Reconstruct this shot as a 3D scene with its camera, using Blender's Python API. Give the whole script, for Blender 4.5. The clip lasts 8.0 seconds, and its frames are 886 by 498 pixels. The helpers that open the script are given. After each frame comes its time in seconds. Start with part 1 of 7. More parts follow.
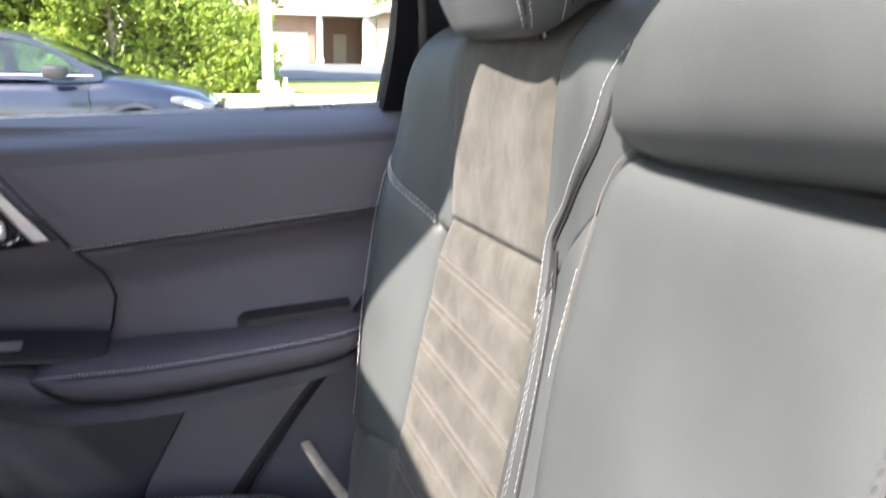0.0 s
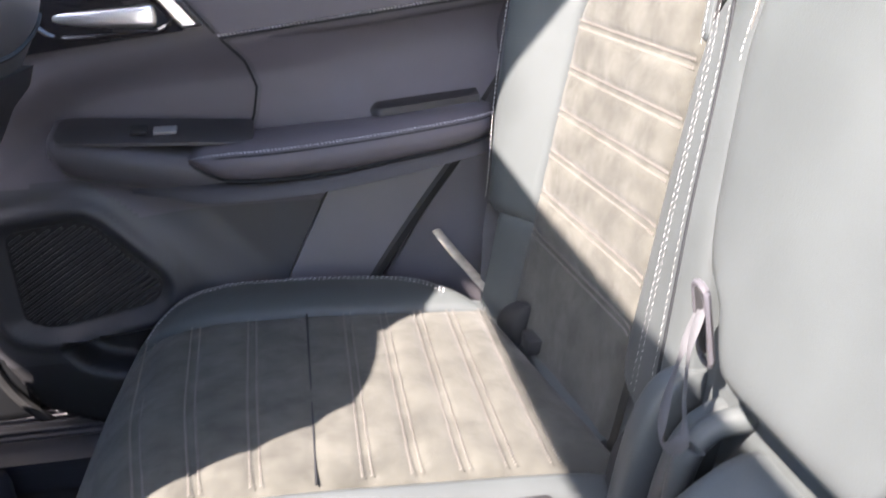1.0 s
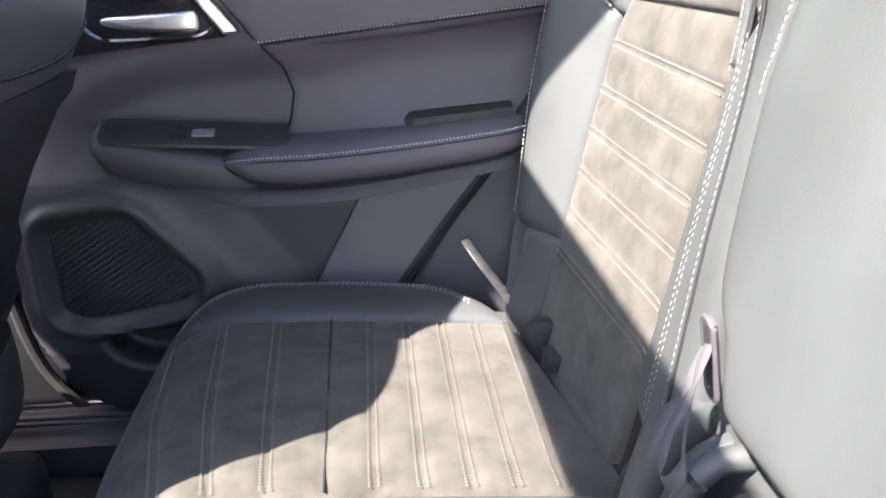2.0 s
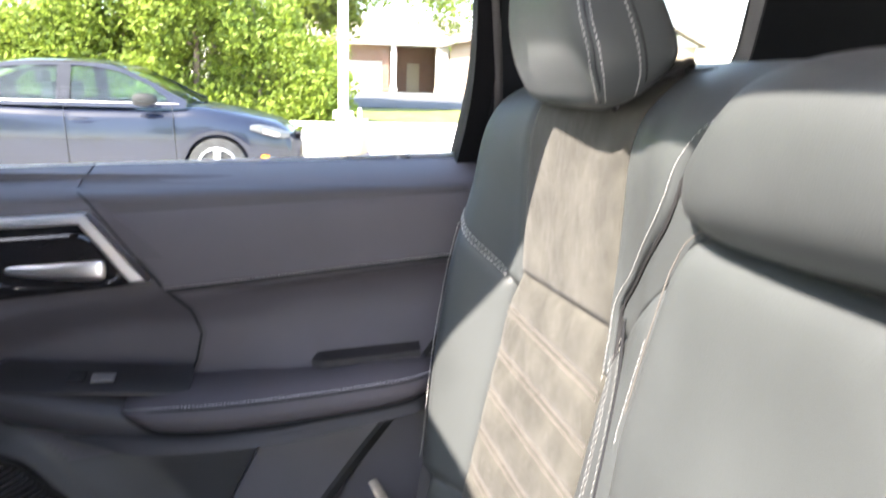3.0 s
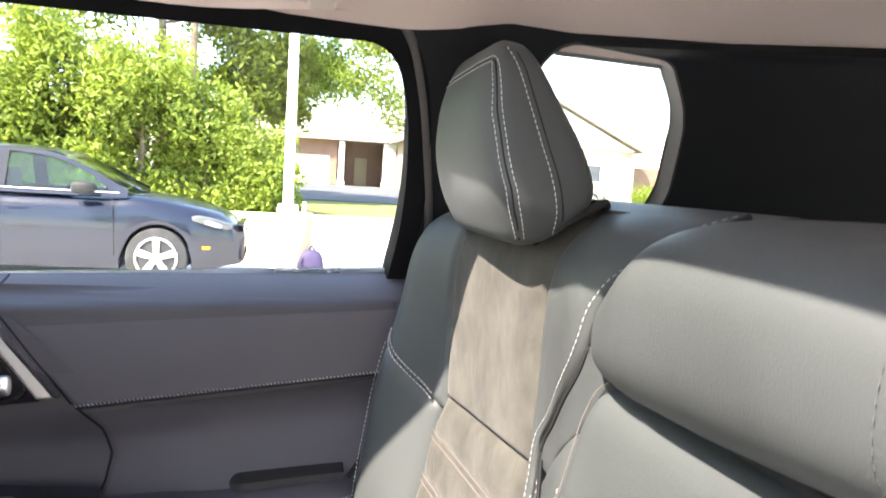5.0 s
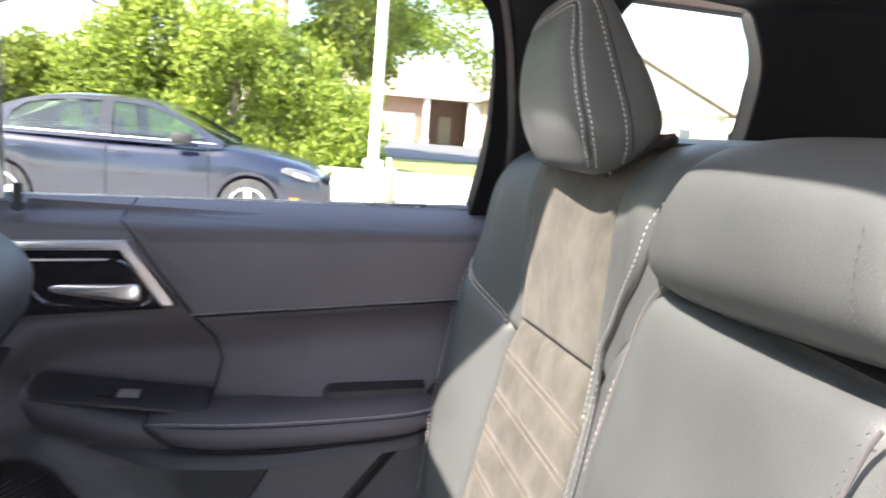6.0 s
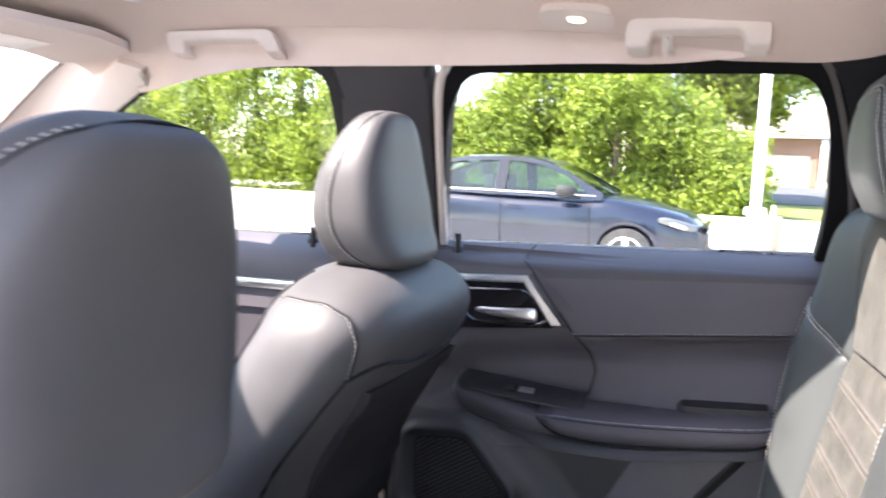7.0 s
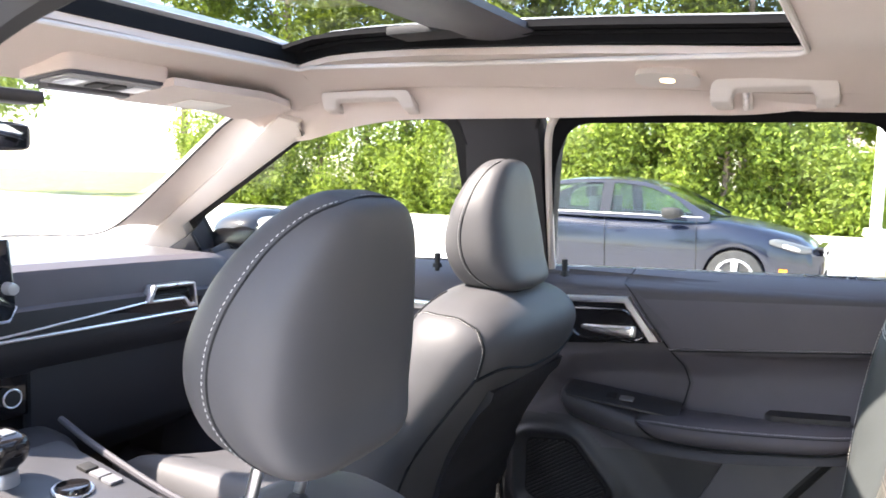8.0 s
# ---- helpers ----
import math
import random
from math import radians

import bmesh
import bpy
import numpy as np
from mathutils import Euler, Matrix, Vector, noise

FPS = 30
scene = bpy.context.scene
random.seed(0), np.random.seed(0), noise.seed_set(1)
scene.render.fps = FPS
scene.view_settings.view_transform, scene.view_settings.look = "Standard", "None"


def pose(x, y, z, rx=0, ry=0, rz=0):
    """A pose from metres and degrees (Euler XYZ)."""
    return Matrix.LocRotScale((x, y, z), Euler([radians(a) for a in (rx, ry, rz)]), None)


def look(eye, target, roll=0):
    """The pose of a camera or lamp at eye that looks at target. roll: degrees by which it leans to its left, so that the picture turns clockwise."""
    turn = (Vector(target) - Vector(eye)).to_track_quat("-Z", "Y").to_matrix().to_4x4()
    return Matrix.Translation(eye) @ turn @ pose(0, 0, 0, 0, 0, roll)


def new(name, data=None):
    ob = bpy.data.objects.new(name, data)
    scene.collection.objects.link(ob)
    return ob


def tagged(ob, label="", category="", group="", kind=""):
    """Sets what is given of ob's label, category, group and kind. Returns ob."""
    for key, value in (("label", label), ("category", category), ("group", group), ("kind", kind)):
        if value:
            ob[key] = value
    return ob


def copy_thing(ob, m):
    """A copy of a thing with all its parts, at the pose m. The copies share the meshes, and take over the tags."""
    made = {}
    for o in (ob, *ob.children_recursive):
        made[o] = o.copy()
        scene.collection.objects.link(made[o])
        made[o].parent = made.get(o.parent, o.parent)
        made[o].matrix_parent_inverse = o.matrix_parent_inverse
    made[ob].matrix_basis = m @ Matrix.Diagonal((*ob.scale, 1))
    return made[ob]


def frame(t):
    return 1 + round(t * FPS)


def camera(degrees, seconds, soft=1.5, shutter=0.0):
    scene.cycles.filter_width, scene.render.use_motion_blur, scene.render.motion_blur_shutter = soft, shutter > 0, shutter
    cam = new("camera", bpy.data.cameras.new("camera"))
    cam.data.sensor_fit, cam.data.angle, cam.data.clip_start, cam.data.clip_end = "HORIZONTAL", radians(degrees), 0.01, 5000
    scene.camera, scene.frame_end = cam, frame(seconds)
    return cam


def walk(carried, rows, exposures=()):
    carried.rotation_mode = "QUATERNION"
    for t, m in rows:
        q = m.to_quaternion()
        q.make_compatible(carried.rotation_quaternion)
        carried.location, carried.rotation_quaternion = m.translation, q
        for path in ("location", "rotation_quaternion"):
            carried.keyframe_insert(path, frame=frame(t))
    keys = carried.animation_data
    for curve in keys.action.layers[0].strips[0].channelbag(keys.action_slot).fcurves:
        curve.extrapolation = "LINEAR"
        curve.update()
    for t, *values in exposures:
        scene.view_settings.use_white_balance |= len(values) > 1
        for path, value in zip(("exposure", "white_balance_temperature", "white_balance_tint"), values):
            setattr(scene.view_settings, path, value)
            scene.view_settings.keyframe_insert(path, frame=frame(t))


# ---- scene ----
cam = camera(60.4, 8.0, soft=1.7, shutter=0.35)
PATH = [
    (0, (-0.21, 0.028, 1.277), (0.26, 1.909, 0.784), 1.0),
    (0.5, (-0.246, 0.008, 1.204), (0.111, 1.854, 0.523), -0.4),
    (1, (-0.32, -0.021, 1.146), (-0.02, 1.804, 0.386), -1.3),
    (1.2, (-0.323, -0.029, 1.123), (-0.066, 1.8, 0.355), -1.3),
    (2.3, (-0.27, -0.017, 1.195), (-0.101, 1.826, 0.438), -0.1),
    (2.5, (-0.257, -0.011, 1.221), (-0.059, 1.862, 0.547), 0.5),
    (3, (-0.221, 0.007, 1.313), (0.08, 1.938, 0.886), 1.5),
    (3.5, (-0.201, 0.02, 1.372), (0.211, 1.962, 1.127), 2.1),
    (4, (-0.195, 0.022, 1.391), (0.269, 1.961, 1.231), 2.5),
    (4.2, (-0.199, 0.019, 1.391), (0.277, 1.956, 1.243), 2.7),
    (5.3, (-0.201, 0.002, 1.322), (0.231, 1.942, 1.098), 3.7),
    (5.5, (-0.213, -0.011, 1.312), (0.219, 1.924, 1.049), 4.1),
    (6, (-0.214, -0.074, 1.32), (0.025, 1.89, 1.024), 4.7),
    (6.5, (-0.178, -0.215, 1.329), (-0.44, 1.748, 1.049), 3.7),
    (7, (-0.158, -0.373, 1.347), (-0.881, 1.477, 1.119), 2.3),
    (7.5, (-0.14, -0.521, 1.365), (-1.027, 1.261, 1.178), 1.9),
    (8, (-0.085, -0.593, 1.38), (-1.056, 1.146, 1.197), 1.6),
]
EXPOSURES = [(0.0, 3.10, 6850, 18), (0.6, 3.40, 6850, 20), (1.2, 3.63, 6750, 20), (2.5, 3.60, 6750, 19), (3.0, 3.32, 7000, 17), (4.0, 3.15, 7200, 19), (5.5, 3.08, 7200, 16), (6.5, 3.06, 7000, 21), (7.0, 3.08, 6850, 20), (8.0, 2.92, 6950, 16)]
walk(cam, [(t, look(eye, target, roll)) for t, eye, target, roll in PATH], EXPOSURES)

# ---- light ----
SUN_TO = Vector((-0.69, -0.455, 1.0)).normalized()     # towards the sun
world = bpy.data.worlds.new("world")
scene.world = world
world.use_nodes = True
wn = world.node_tree.nodes
sky = wn.new("ShaderNodeTexSky")
sky.sky_type = "NISHITA"
sky.sun_disc = False
sky.sun_elevation = math.asin(SUN_TO.z)
sky.sun_rotation = math.atan2(SUN_TO.x, SUN_TO.y)
world.node_tree.links.new(sky.outputs[0], wn["Background"].inputs[0])
wn["Background"].inputs[1].default_value = 0.15
sun_data = bpy.data.lights.new("sun", "SUN")
sun_data.energy, sun_data.angle, sun_data.color = 3.6, radians(0.6), (1.0, 0.95, 0.87)
sun = new("sun", sun_data)
sun.matrix_world = look(SUN_TO * 40, (0, 0, 0))


# ---- materials ----
def mat(name, colour, rough=0.6, metal=0.0, vary=0.12, scale=8.0, fine=400.0, bump=0.15, dist=0.0006, sheen=0.0,
        coat=0.0, spec=0.5, island=0.0, transmission=0.0, tint2=None, crease=None):
    m = bpy.data.materials.new(name)
    m.use_nodes = True
    n, l = m.node_tree.nodes, m.node_tree.links
    b = n["Principled BSDF"]
    b.inputs["Roughness"].default_value = rough
    b.inputs["Metallic"].default_value = metal
    b.inputs["Specular IOR Level"].default_value = spec
    b.inputs["Sheen Weight"].default_value = sheen
    b.inputs["Coat Weight"].default_value = coat
    b.inputs["Transmission Weight"].default_value = transmission
    tc = n.new("ShaderNodeTexCoord")
    big, small = n.new("ShaderNodeTexNoise"), n.new("ShaderNodeTexNoise")
    big.inputs["Scale"].default_value, small.inputs["Scale"].default_value = scale, fine
    big.inputs["Detail"].default_value, small.inputs["Detail"].default_value = 4, 3
    l.new(tc.outputs["Object"], big.inputs["Vector"])
    l.new(tc.outputs["Object"], small.inputs["Vector"])
    ramp = n.new("ShaderNodeMix")
    ramp.data_type = "RGBA"
    c2 = tint2 or [min(1, c * (1 + 1.6 * vary)) for c in colour]
    ramp.inputs["A"].default_value = (*[c * (1 - vary) for c in colour], 1)
    ramp.inputs["B"].default_value = (*c2, 1)
    mr = n.new("ShaderNodeMapRange")
    mr.inputs["From Min"].default_value, mr.inputs["From Max"].default_value = 0.34, 0.66
    l.new(big.outputs["Fac"], mr.inputs["Value"])
    add = n.new("ShaderNodeMath")
    add.operation = "MULTIPLY_ADD"
    l.new(small.outputs["Fac"], add.inputs[0])
    add.inputs[1].default_value, add.inputs[2].default_value = 0.3, -0.15
    tot = n.new("ShaderNodeMath")
    tot.operation, tot.use_clamp = "ADD", True
    l.new(mr.outputs[0], tot.inputs[0])
    l.new(add.outputs[0], tot.inputs[1])
    last = tot
    if island:
        geo = n.new("ShaderNodeNewGeometry")
        mix = n.new("ShaderNodeMix")
        mix.inputs["Factor"].default_value = island
        l.new(tot.outputs[0], mix.inputs["A"])
        l.new(geo.outputs["Random Per Island"], mix.inputs["B"])
        l.new(mix.outputs["Result"], ramp.inputs["Factor"])
    else:
        l.new(last.outputs[0], ramp.inputs["Factor"])
    l.new(ramp.outputs["Result"], b.inputs["Base Color"])
    rr = n.new("ShaderNodeMapRange")
    rr.inputs["To Min"].default_value, rr.inputs["To Max"].default_value = max(0.02, rough - 0.07), min(1, rough + 0.07)
    l.new(big.outputs["Fac"], rr.inputs["Value"])
    l.new(rr.outputs[0], b.inputs["Roughness"])
    if bump:
        bp = n.new("ShaderNodeBump")
        bp.inputs["Strength"].default_value, bp.inputs["Distance"].default_value = bump, dist
        l.new(small.outputs["Fac"], bp.inputs["Height"])
        l.new(bp.outputs[0], b.inputs["Normal"])
    if crease:
        soft_folds, fold_bump = n.new("ShaderNodeTexNoise"), n.new("ShaderNodeBump")
        soft_folds.inputs["Scale"].default_value, soft_folds.inputs["Detail"].default_value, soft_folds.inputs["Distortion"].default_value = crease[0], 2, 0.3
        fold_bump.inputs["Strength"].default_value, fold_bump.inputs["Distance"].default_value = crease[1], crease[2]
        l.new(tc.outputs["Object"], soft_folds.inputs["Vector"])
        l.new(soft_folds.outputs["Fac"], fold_bump.inputs["Height"])
        l.new(fold_bump.outputs[0], bp.inputs["Normal"])
    return m


def glass_mat(name, colour, rough=0.0, base=0.05, see=0.9):
    """Thin pane: mostly clear, with a gloss that grows at grazing angles."""
    m = bpy.data.materials.new(name)
    m.use_nodes = True
    n, l = m.node_tree.nodes, m.node_tree.links
    n.remove(n["Principled BSDF"])
    clear, gloss, mix = n.new("ShaderNodeBsdfTransparent"), n.new("ShaderNodeBsdfGlossy"), n.new("ShaderNodeMixShader")
    lw, pw, fr = n.new("ShaderNodeLayerWeight"), n.new("ShaderNodeMath"), n.new("ShaderNodeMath")
    pw.operation, fr.operation = "POWER", "MULTIPLY_ADD"
    l.new(lw.outputs["Facing"], pw.inputs[0])
    pw.inputs[1].default_value = 4.0
    l.new(pw.outputs[0], fr.inputs[0])
    fr.inputs[1].default_value, fr.inputs[2].default_value = 0.6, base
    clear.inputs["Color"].default_value = (*[c * see for c in colour], 1)
    gloss.inputs["Roughness"].default_value = rough
    l.new(fr.outputs[0], mix.inputs["Fac"])
    l.new(clear.outputs[0], mix.inputs[1])
    l.new(gloss.outputs[0], mix.inputs[2])
    l.new(mix.outputs[0], n["Material Output"].inputs["Surface"])
    return m


def glow(name, colour, strength):
    m = bpy.data.materials.new(name)
    m.use_nodes = True
    b = m.node_tree.nodes["Principled BSDF"]
    b.inputs["Base Color"].default_value = (*colour, 1)
    b.inputs["Emission Color"].default_value = (*colour, 1)
    b.inputs["Emission Strength"].default_value = strength
    return m


LEATHER = mat("black_leather", (0.0485, 0.0545, 0.0555), 0.50, vary=0.12, scale=5, fine=700, bump=0.35, dist=0.0006, spec=0.40, crease=(9, 0.12, 0.01))
LEATHER_FRONT = mat("charcoal_leather", (0.067, 0.066, 0.070), 0.50, vary=0.10, scale=5, fine=900, bump=0.25, dist=0.0005, spec=0.28, crease=(9, 0.12, 0.01))
SUEDE = mat("grey_suede", (0.0480, 0.0470, 0.0405), 0.95, vary=0.20, scale=26, fine=1500, bump=0.5, dist=0.0009, sheen=0.10, spec=0.15, crease=(38, 0.38, 0.005))
SOFT = mat("soft_touch_plastic", (0.074, 0.068, 0.078), 0.58, vary=0.08, scale=4, fine=1200, bump=0.3, dist=0.0004, spec=0.3)
SOFT_LEATHER = mat("door_leatherette", (0.083, 0.076, 0.088), 0.55, vary=0.08, scale=4, fine=900, bump=0.3, dist=0.0005, spec=0.28)
HARD = mat("hard_plastic", (0.042, 0.041, 0.047), 0.55, vary=0.1, scale=6, fine=1400, bump=0.35, dist=0.0004, spec=0.3)
HARD_GREY = mat("grey_plastic", (0.062, 0.060, 0.068), 0.5, vary=0.08, scale=6, fine=1400, bump=0.3, dist=0.0004, spec=0.35)
DARK = mat("black_trim", (0.010, 0.011, 0.013), 0.7, vary=0.12, scale=5, fine=900, bump=0.2, spec=0.25)
ROOF_BLACK = mat("roof_frame_black", (0.006, 0.006, 0.007), 0.8, vary=0.12, scale=5, fine=900, bump=0.2, spec=0.12)
RUBBER = mat("black_rubber", (0.012, 0.012, 0.013), 0.7, vary=0.1, fine=300)
GLOSS = mat("gloss_black", (0.012, 0.011, 0.012), 0.08, vary=0.1, bump=0.0, coat=0.5)
TRIM_GREY = mat("trim_grey", (0.088, 0.083, 0.095), 0.5, vary=0.08, scale=6, fine=1400, bump=0.3, dist=0.0004)
CHROME = mat("satin_chrome", (0.85, 0.84, 0.86), 0.30, metal=1.0, vary=0.03, bump=0.0)
STITCH = mat("white_thread", (0.44, 0.435, 0.425), 0.8, vary=0.1, fine=900)
STITCH_TAN = mat("tan_thread", (0.115, 0.105, 0.095), 0.8, vary=0.1, fine=900)
STITCH_GREY = mat("grey_thread", (0.50, 0.48, 0.52), 0.8, vary=0.1, fine=900)
STITCH_DARK = mat("dark_thread", (0.05, 0.05, 0.055), 0.8, vary=0.1, fine=900)
LINER = mat("headliner_cloth", (0.62, 0.515, 0.455), 0.95, vary=0.04, scale=3, fine=900, bump=0.3, dist=0.0005, sheen=0.2, spec=0.1)
LINER_PLASTIC = mat("beige_plastic", (0.62, 0.545, 0.49), 0.55, vary=0.04, scale=5, fine=900, bump=0.15)
PILLAR = mat("pillar_cloth", (0.040, 0.038, 0.041), 0.9, vary=0.1, scale=5, fine=900, bump=0.3)
CARPET = mat("black_carpet", (0.02, 0.02, 0.021), 1.0, vary=0.3, scale=20, fine=700, bump=0.8, dist=0.003)
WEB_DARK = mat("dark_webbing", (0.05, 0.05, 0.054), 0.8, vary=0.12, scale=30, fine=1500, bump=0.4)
ORANGE = mat("orange_button", (0.50, 0.19, 0.012), 0.4, vary=0.05, bump=0.0)
SILVER_PL = mat("silver_plastic", (0.42, 0.43, 0.45), 0.3, metal=0.6, vary=0.05, bump=0.0)
CLEAR = glass_mat("window_glass", (0.97, 1.0, 0.975), see=0.97)
DIM_PANE = glass_mat("light_cut_glass", (0.48, 0.50, 0.49), see=0.9)
TINT = glass_mat("sunroof_glass", (0.80, 0.86, 0.86), see=0.80)
SCREEN = mat("screen_glass", (0.01, 0.012, 0.016), 0.06, bump=0.0, coat=0.6)
MIRROR = mat("mirror_glass", (0.55, 0.57, 0.6), 0.02, metal=1.0, vary=0.0, bump=0.0)
SOFT_BLACK = mat("matt_black_plastic", (0.022, 0.021, 0.024), 0.5, vary=0.1, fine=1400)
SWITCH_GREY = mat("switch_grey", (0.16, 0.16, 0.17), 0.4, vary=0.05, bump=0.0)
LAMP = glow("lamp_glow", (1.0, 0.78, 0.42), 0.5)


# ---- mesh tools ----
def part(name, bm, material, parent=None, label="", smooth=38.0):
    bmesh.ops.recalc_face_normals(bm, faces=bm.faces[:])
    lim = radians(smooth)
    for f in bm.faces:
        f.smooth = True
    for e in bm.edges:
        if len(e.link_faces) == 2 and e.calc_face_angle(0.0) > lim:
            e.smooth = False
    me = bpy.data.meshes.new(name)
    bm.to_mesh(me)
    bm.free()
    me.materials.append(material)
    ob = new(name, me)
    if parent is not None:
        ob.parent = parent
    if label:
        ob["label"] = label
    if name.endswith("stitching"):
        ob["kind"] = "stuff"
    return ob


def thing(name, label, category, kind="", group="", at=(0, 0, 0)):
    ob = new(name)
    ob.location = at
    ob.empty_display_size = 0.05
    return tagged(ob, label, category, group, kind)


def B():
    return bmesh.new()


def box(bm, c, s, bevel=0.0, seg=2, rot=None):
    m = Matrix.Translation(c) @ (rot or Matrix()) @ Matrix.Diagonal((*s, 1))
    r = bmesh.ops.create_cube(bm, size=1.0, matrix=m)
    if bevel:
        es = {e for v in r["verts"] for e in v.link_edges}
        bmesh.ops.bevel(bm, geom=list(es), offset=bevel, segments=seg, profile=0.6, affect="EDGES")
    return bm


def cyl(bm, a, b, r0, r1=None, seg=24, bevel=0.0):
    a, b = Vector(a), Vector(b)
    d = b - a
    q = d.to_track_quat("Z", "Y").to_matrix().to_4x4()
    r = bmesh.ops.create_cone(bm, cap_ends=True, segments=seg, radius1=r0, radius2=r0 if r1 is None else r1, depth=d.length,
                              matrix=Matrix.Translation((a + b) / 2) @ q)
    if bevel:
        es = [e for e in {e for v in r["verts"] for e in v.link_edges} if any(len(f.verts) > 4 for f in e.link_faces)]
        bmesh.ops.bevel(bm, geom=es, offset=bevel, segments=2, profile=0.6, affect="EDGES")
    return bm


def loft(bm, rings, closed=True, caps=True):
    """Joins rings of equal count into a skin."""
    vs = [[bm.verts.new(p) for p in ring] for ring in rings]
    n = len(rings[0])
    for a, b in zip(vs, vs[1:]):
        for i in range(n if closed else n - 1):
            bm.faces.new((a[i], a[(i + 1) % n], b[(i + 1) % n], b[i]))
    if caps and closed:
        bm.faces.new(vs[0][::-1])
        bm.faces.new(vs[-1])
    return bm


def tube(bm, pts, r, seg=8, closed=False, flat=1.0, up=None):
    """A round cord (or a band, with flat below 1) along points."""
    pts = [Vector(p) for p in pts]
    n = len(pts)
    rings = []
    for i, p in enumerate(pts):
        a = pts[(i - 1) % n] if closed or i else p
        b = pts[(i + 1) % n] if closed or i < n - 1 else p
        t = (b - a).normalized()
        ref = Vector(up) if up else (Vector((0, 0, 1)) if abs(t.z) < 0.9 else Vector((1, 0, 0)))
        u = t.cross(ref).normalized()
        w = u.cross(t).normalized()
        rr = r(i / (n - 1)) if callable(r) else r
        rings.append([p + (u * math.cos(k) + w * math.sin(k) * flat) * rr for k in (2 * math.pi * j / seg for j in range(seg))])
    if closed:
        rings.append(rings[0])
        loft(bm, rings, caps=False)
        bmesh.ops.remove_doubles(bm, verts=bm.verts[:], dist=1e-6)
    else:
        loft(bm, rings)
    return bm


def sheet(bm, f, nu, nv, thick=None):
    """A patch f(u, v); thick: a vector to a second skin behind it, with closed sides."""
    def skin(off):
        return [[bm.verts.new(Vector(f(i / nu, j / nv)) + off) for j in range(nv + 1)] for i in range(nu + 1)]
    a = skin(Vector((0, 0, 0)))
    for i in range(nu):
        for j in range(nv):
            bm.faces.new((a[i][j], a[i + 1][j], a[i + 1][j + 1], a[i][j + 1]))
    if thick is not None:
        b = skin(Vector(thick))
        for i in range(nu):
            for j in range(nv):
                bm.faces.new((b[i][j], b[i][j + 1], b[i + 1][j + 1], b[i + 1][j]))
        rim_a = [a[i][0] for i in range(nu)] + [a[nu][j] for j in range(nv)] + [a[i][nv] for i in range(nu, 0, -1)] + [a[0][j] for j in range(nv, 0, -1)]
        rim_b = [b[i][0] for i in range(nu)] + [b[nu][j] for j in range(nv)] + [b[i][nv] for i in range(nu, 0, -1)] + [b[0][j] for j in range(nv, 0, -1)]
        for i in range(len(rim_a)):
            k = (i + 1) % len(rim_a)
            bm.faces.new((rim_a[i], rim_b[i], rim_b[k], rim_a[k]))
    return bm


def prism(bm, pts, f, d0, d1, holes=(), bevel=0.0):
    """A plate: 2D outline (and holes), mapped by f(p, q, depth), between two depths."""
    loops = [pts, *holes]
    sides, fill = [], []
    for lp in loops:
        vs = [bm.verts.new(f(p, q, d0)) for p, q in lp]
        es = [bm.edges.new((vs[i], vs[(i + 1) % len(vs)])) for i in range(len(vs))]
        sides.append(vs)
        fill += es
    r = bmesh.ops.triangle_fill(bm, edges=fill, use_beauty=True, use_dissolve=False)
    faces = [g for g in r["geom"] if isinstance(g, bmesh.types.BMFace)]
    top = {}
    for lp, vs in zip(loops, sides):
        for v, (p, q) in zip(vs, lp):
            top[v] = bm.verts.new(f(p, q, d1))
    for fc in faces:
        bm.faces.new([top[v] for v in fc.verts][::-1])
    rim = []
    for vs in sides:
        for i in range(len(vs)):
            a, b = vs[i], vs[(i + 1) % len(vs)]
            bm.faces.new((a, b, top[b], top[a]))
            rim.append((top[a], top[b]))
    if bevel:
        es = [bm.edges.get(p) for p in rim]
        bmesh.ops.bevel(bm, geom=[e for e in es if e], offset=bevel, segments=2, profile=0.6, affect="EDGES")
    return bm


def rounded(pts, r, seg=5):
    """The outline with its corners rounded (r: one radius or one for each corner)."""
    out, n = [], len(pts)
    for i in range(n):
        p, a, b = Vector(pts[i]), Vector(pts[i - 1]), Vector(pts[(i + 1) % n])
        ri = r[i] if isinstance(r, (list, tuple)) else r
        da, db = (a - p), (b - p)
        k = min(ri, da.length * 0.48, db.length * 0.48)
        s, e = p + da.normalized() * k, p + db.normalized() * k
        for j in range(seg + 1):
            t = j / seg
            q = s * (1 - t) ** 2 + p * 2 * t * (1 - t) + e * t * t
            out.append((q.x, q.y))
    return out


def smooth_line(pts, n=8):
    """Catmull-Rom through points."""
    pts = [Vector(p) for p in pts]
    e = [pts[0] * 2 - pts[1], *pts, pts[-1] * 2 - pts[-2]]
    out = []
    for i in range(1, len(e) - 2):
        p0, p1, p2, p3 = e[i - 1:i + 3]
        for j in range(n):
            t = j / n
            out.append(0.5 * (2 * p1 + (p2 - p0) * t + (2 * p0 - 5 * p1 + 4 * p2 - p3) * t * t + (3 * p1 - p0 - 3 * p2 + p3) * t ** 3))
    return out + [pts[-1]]


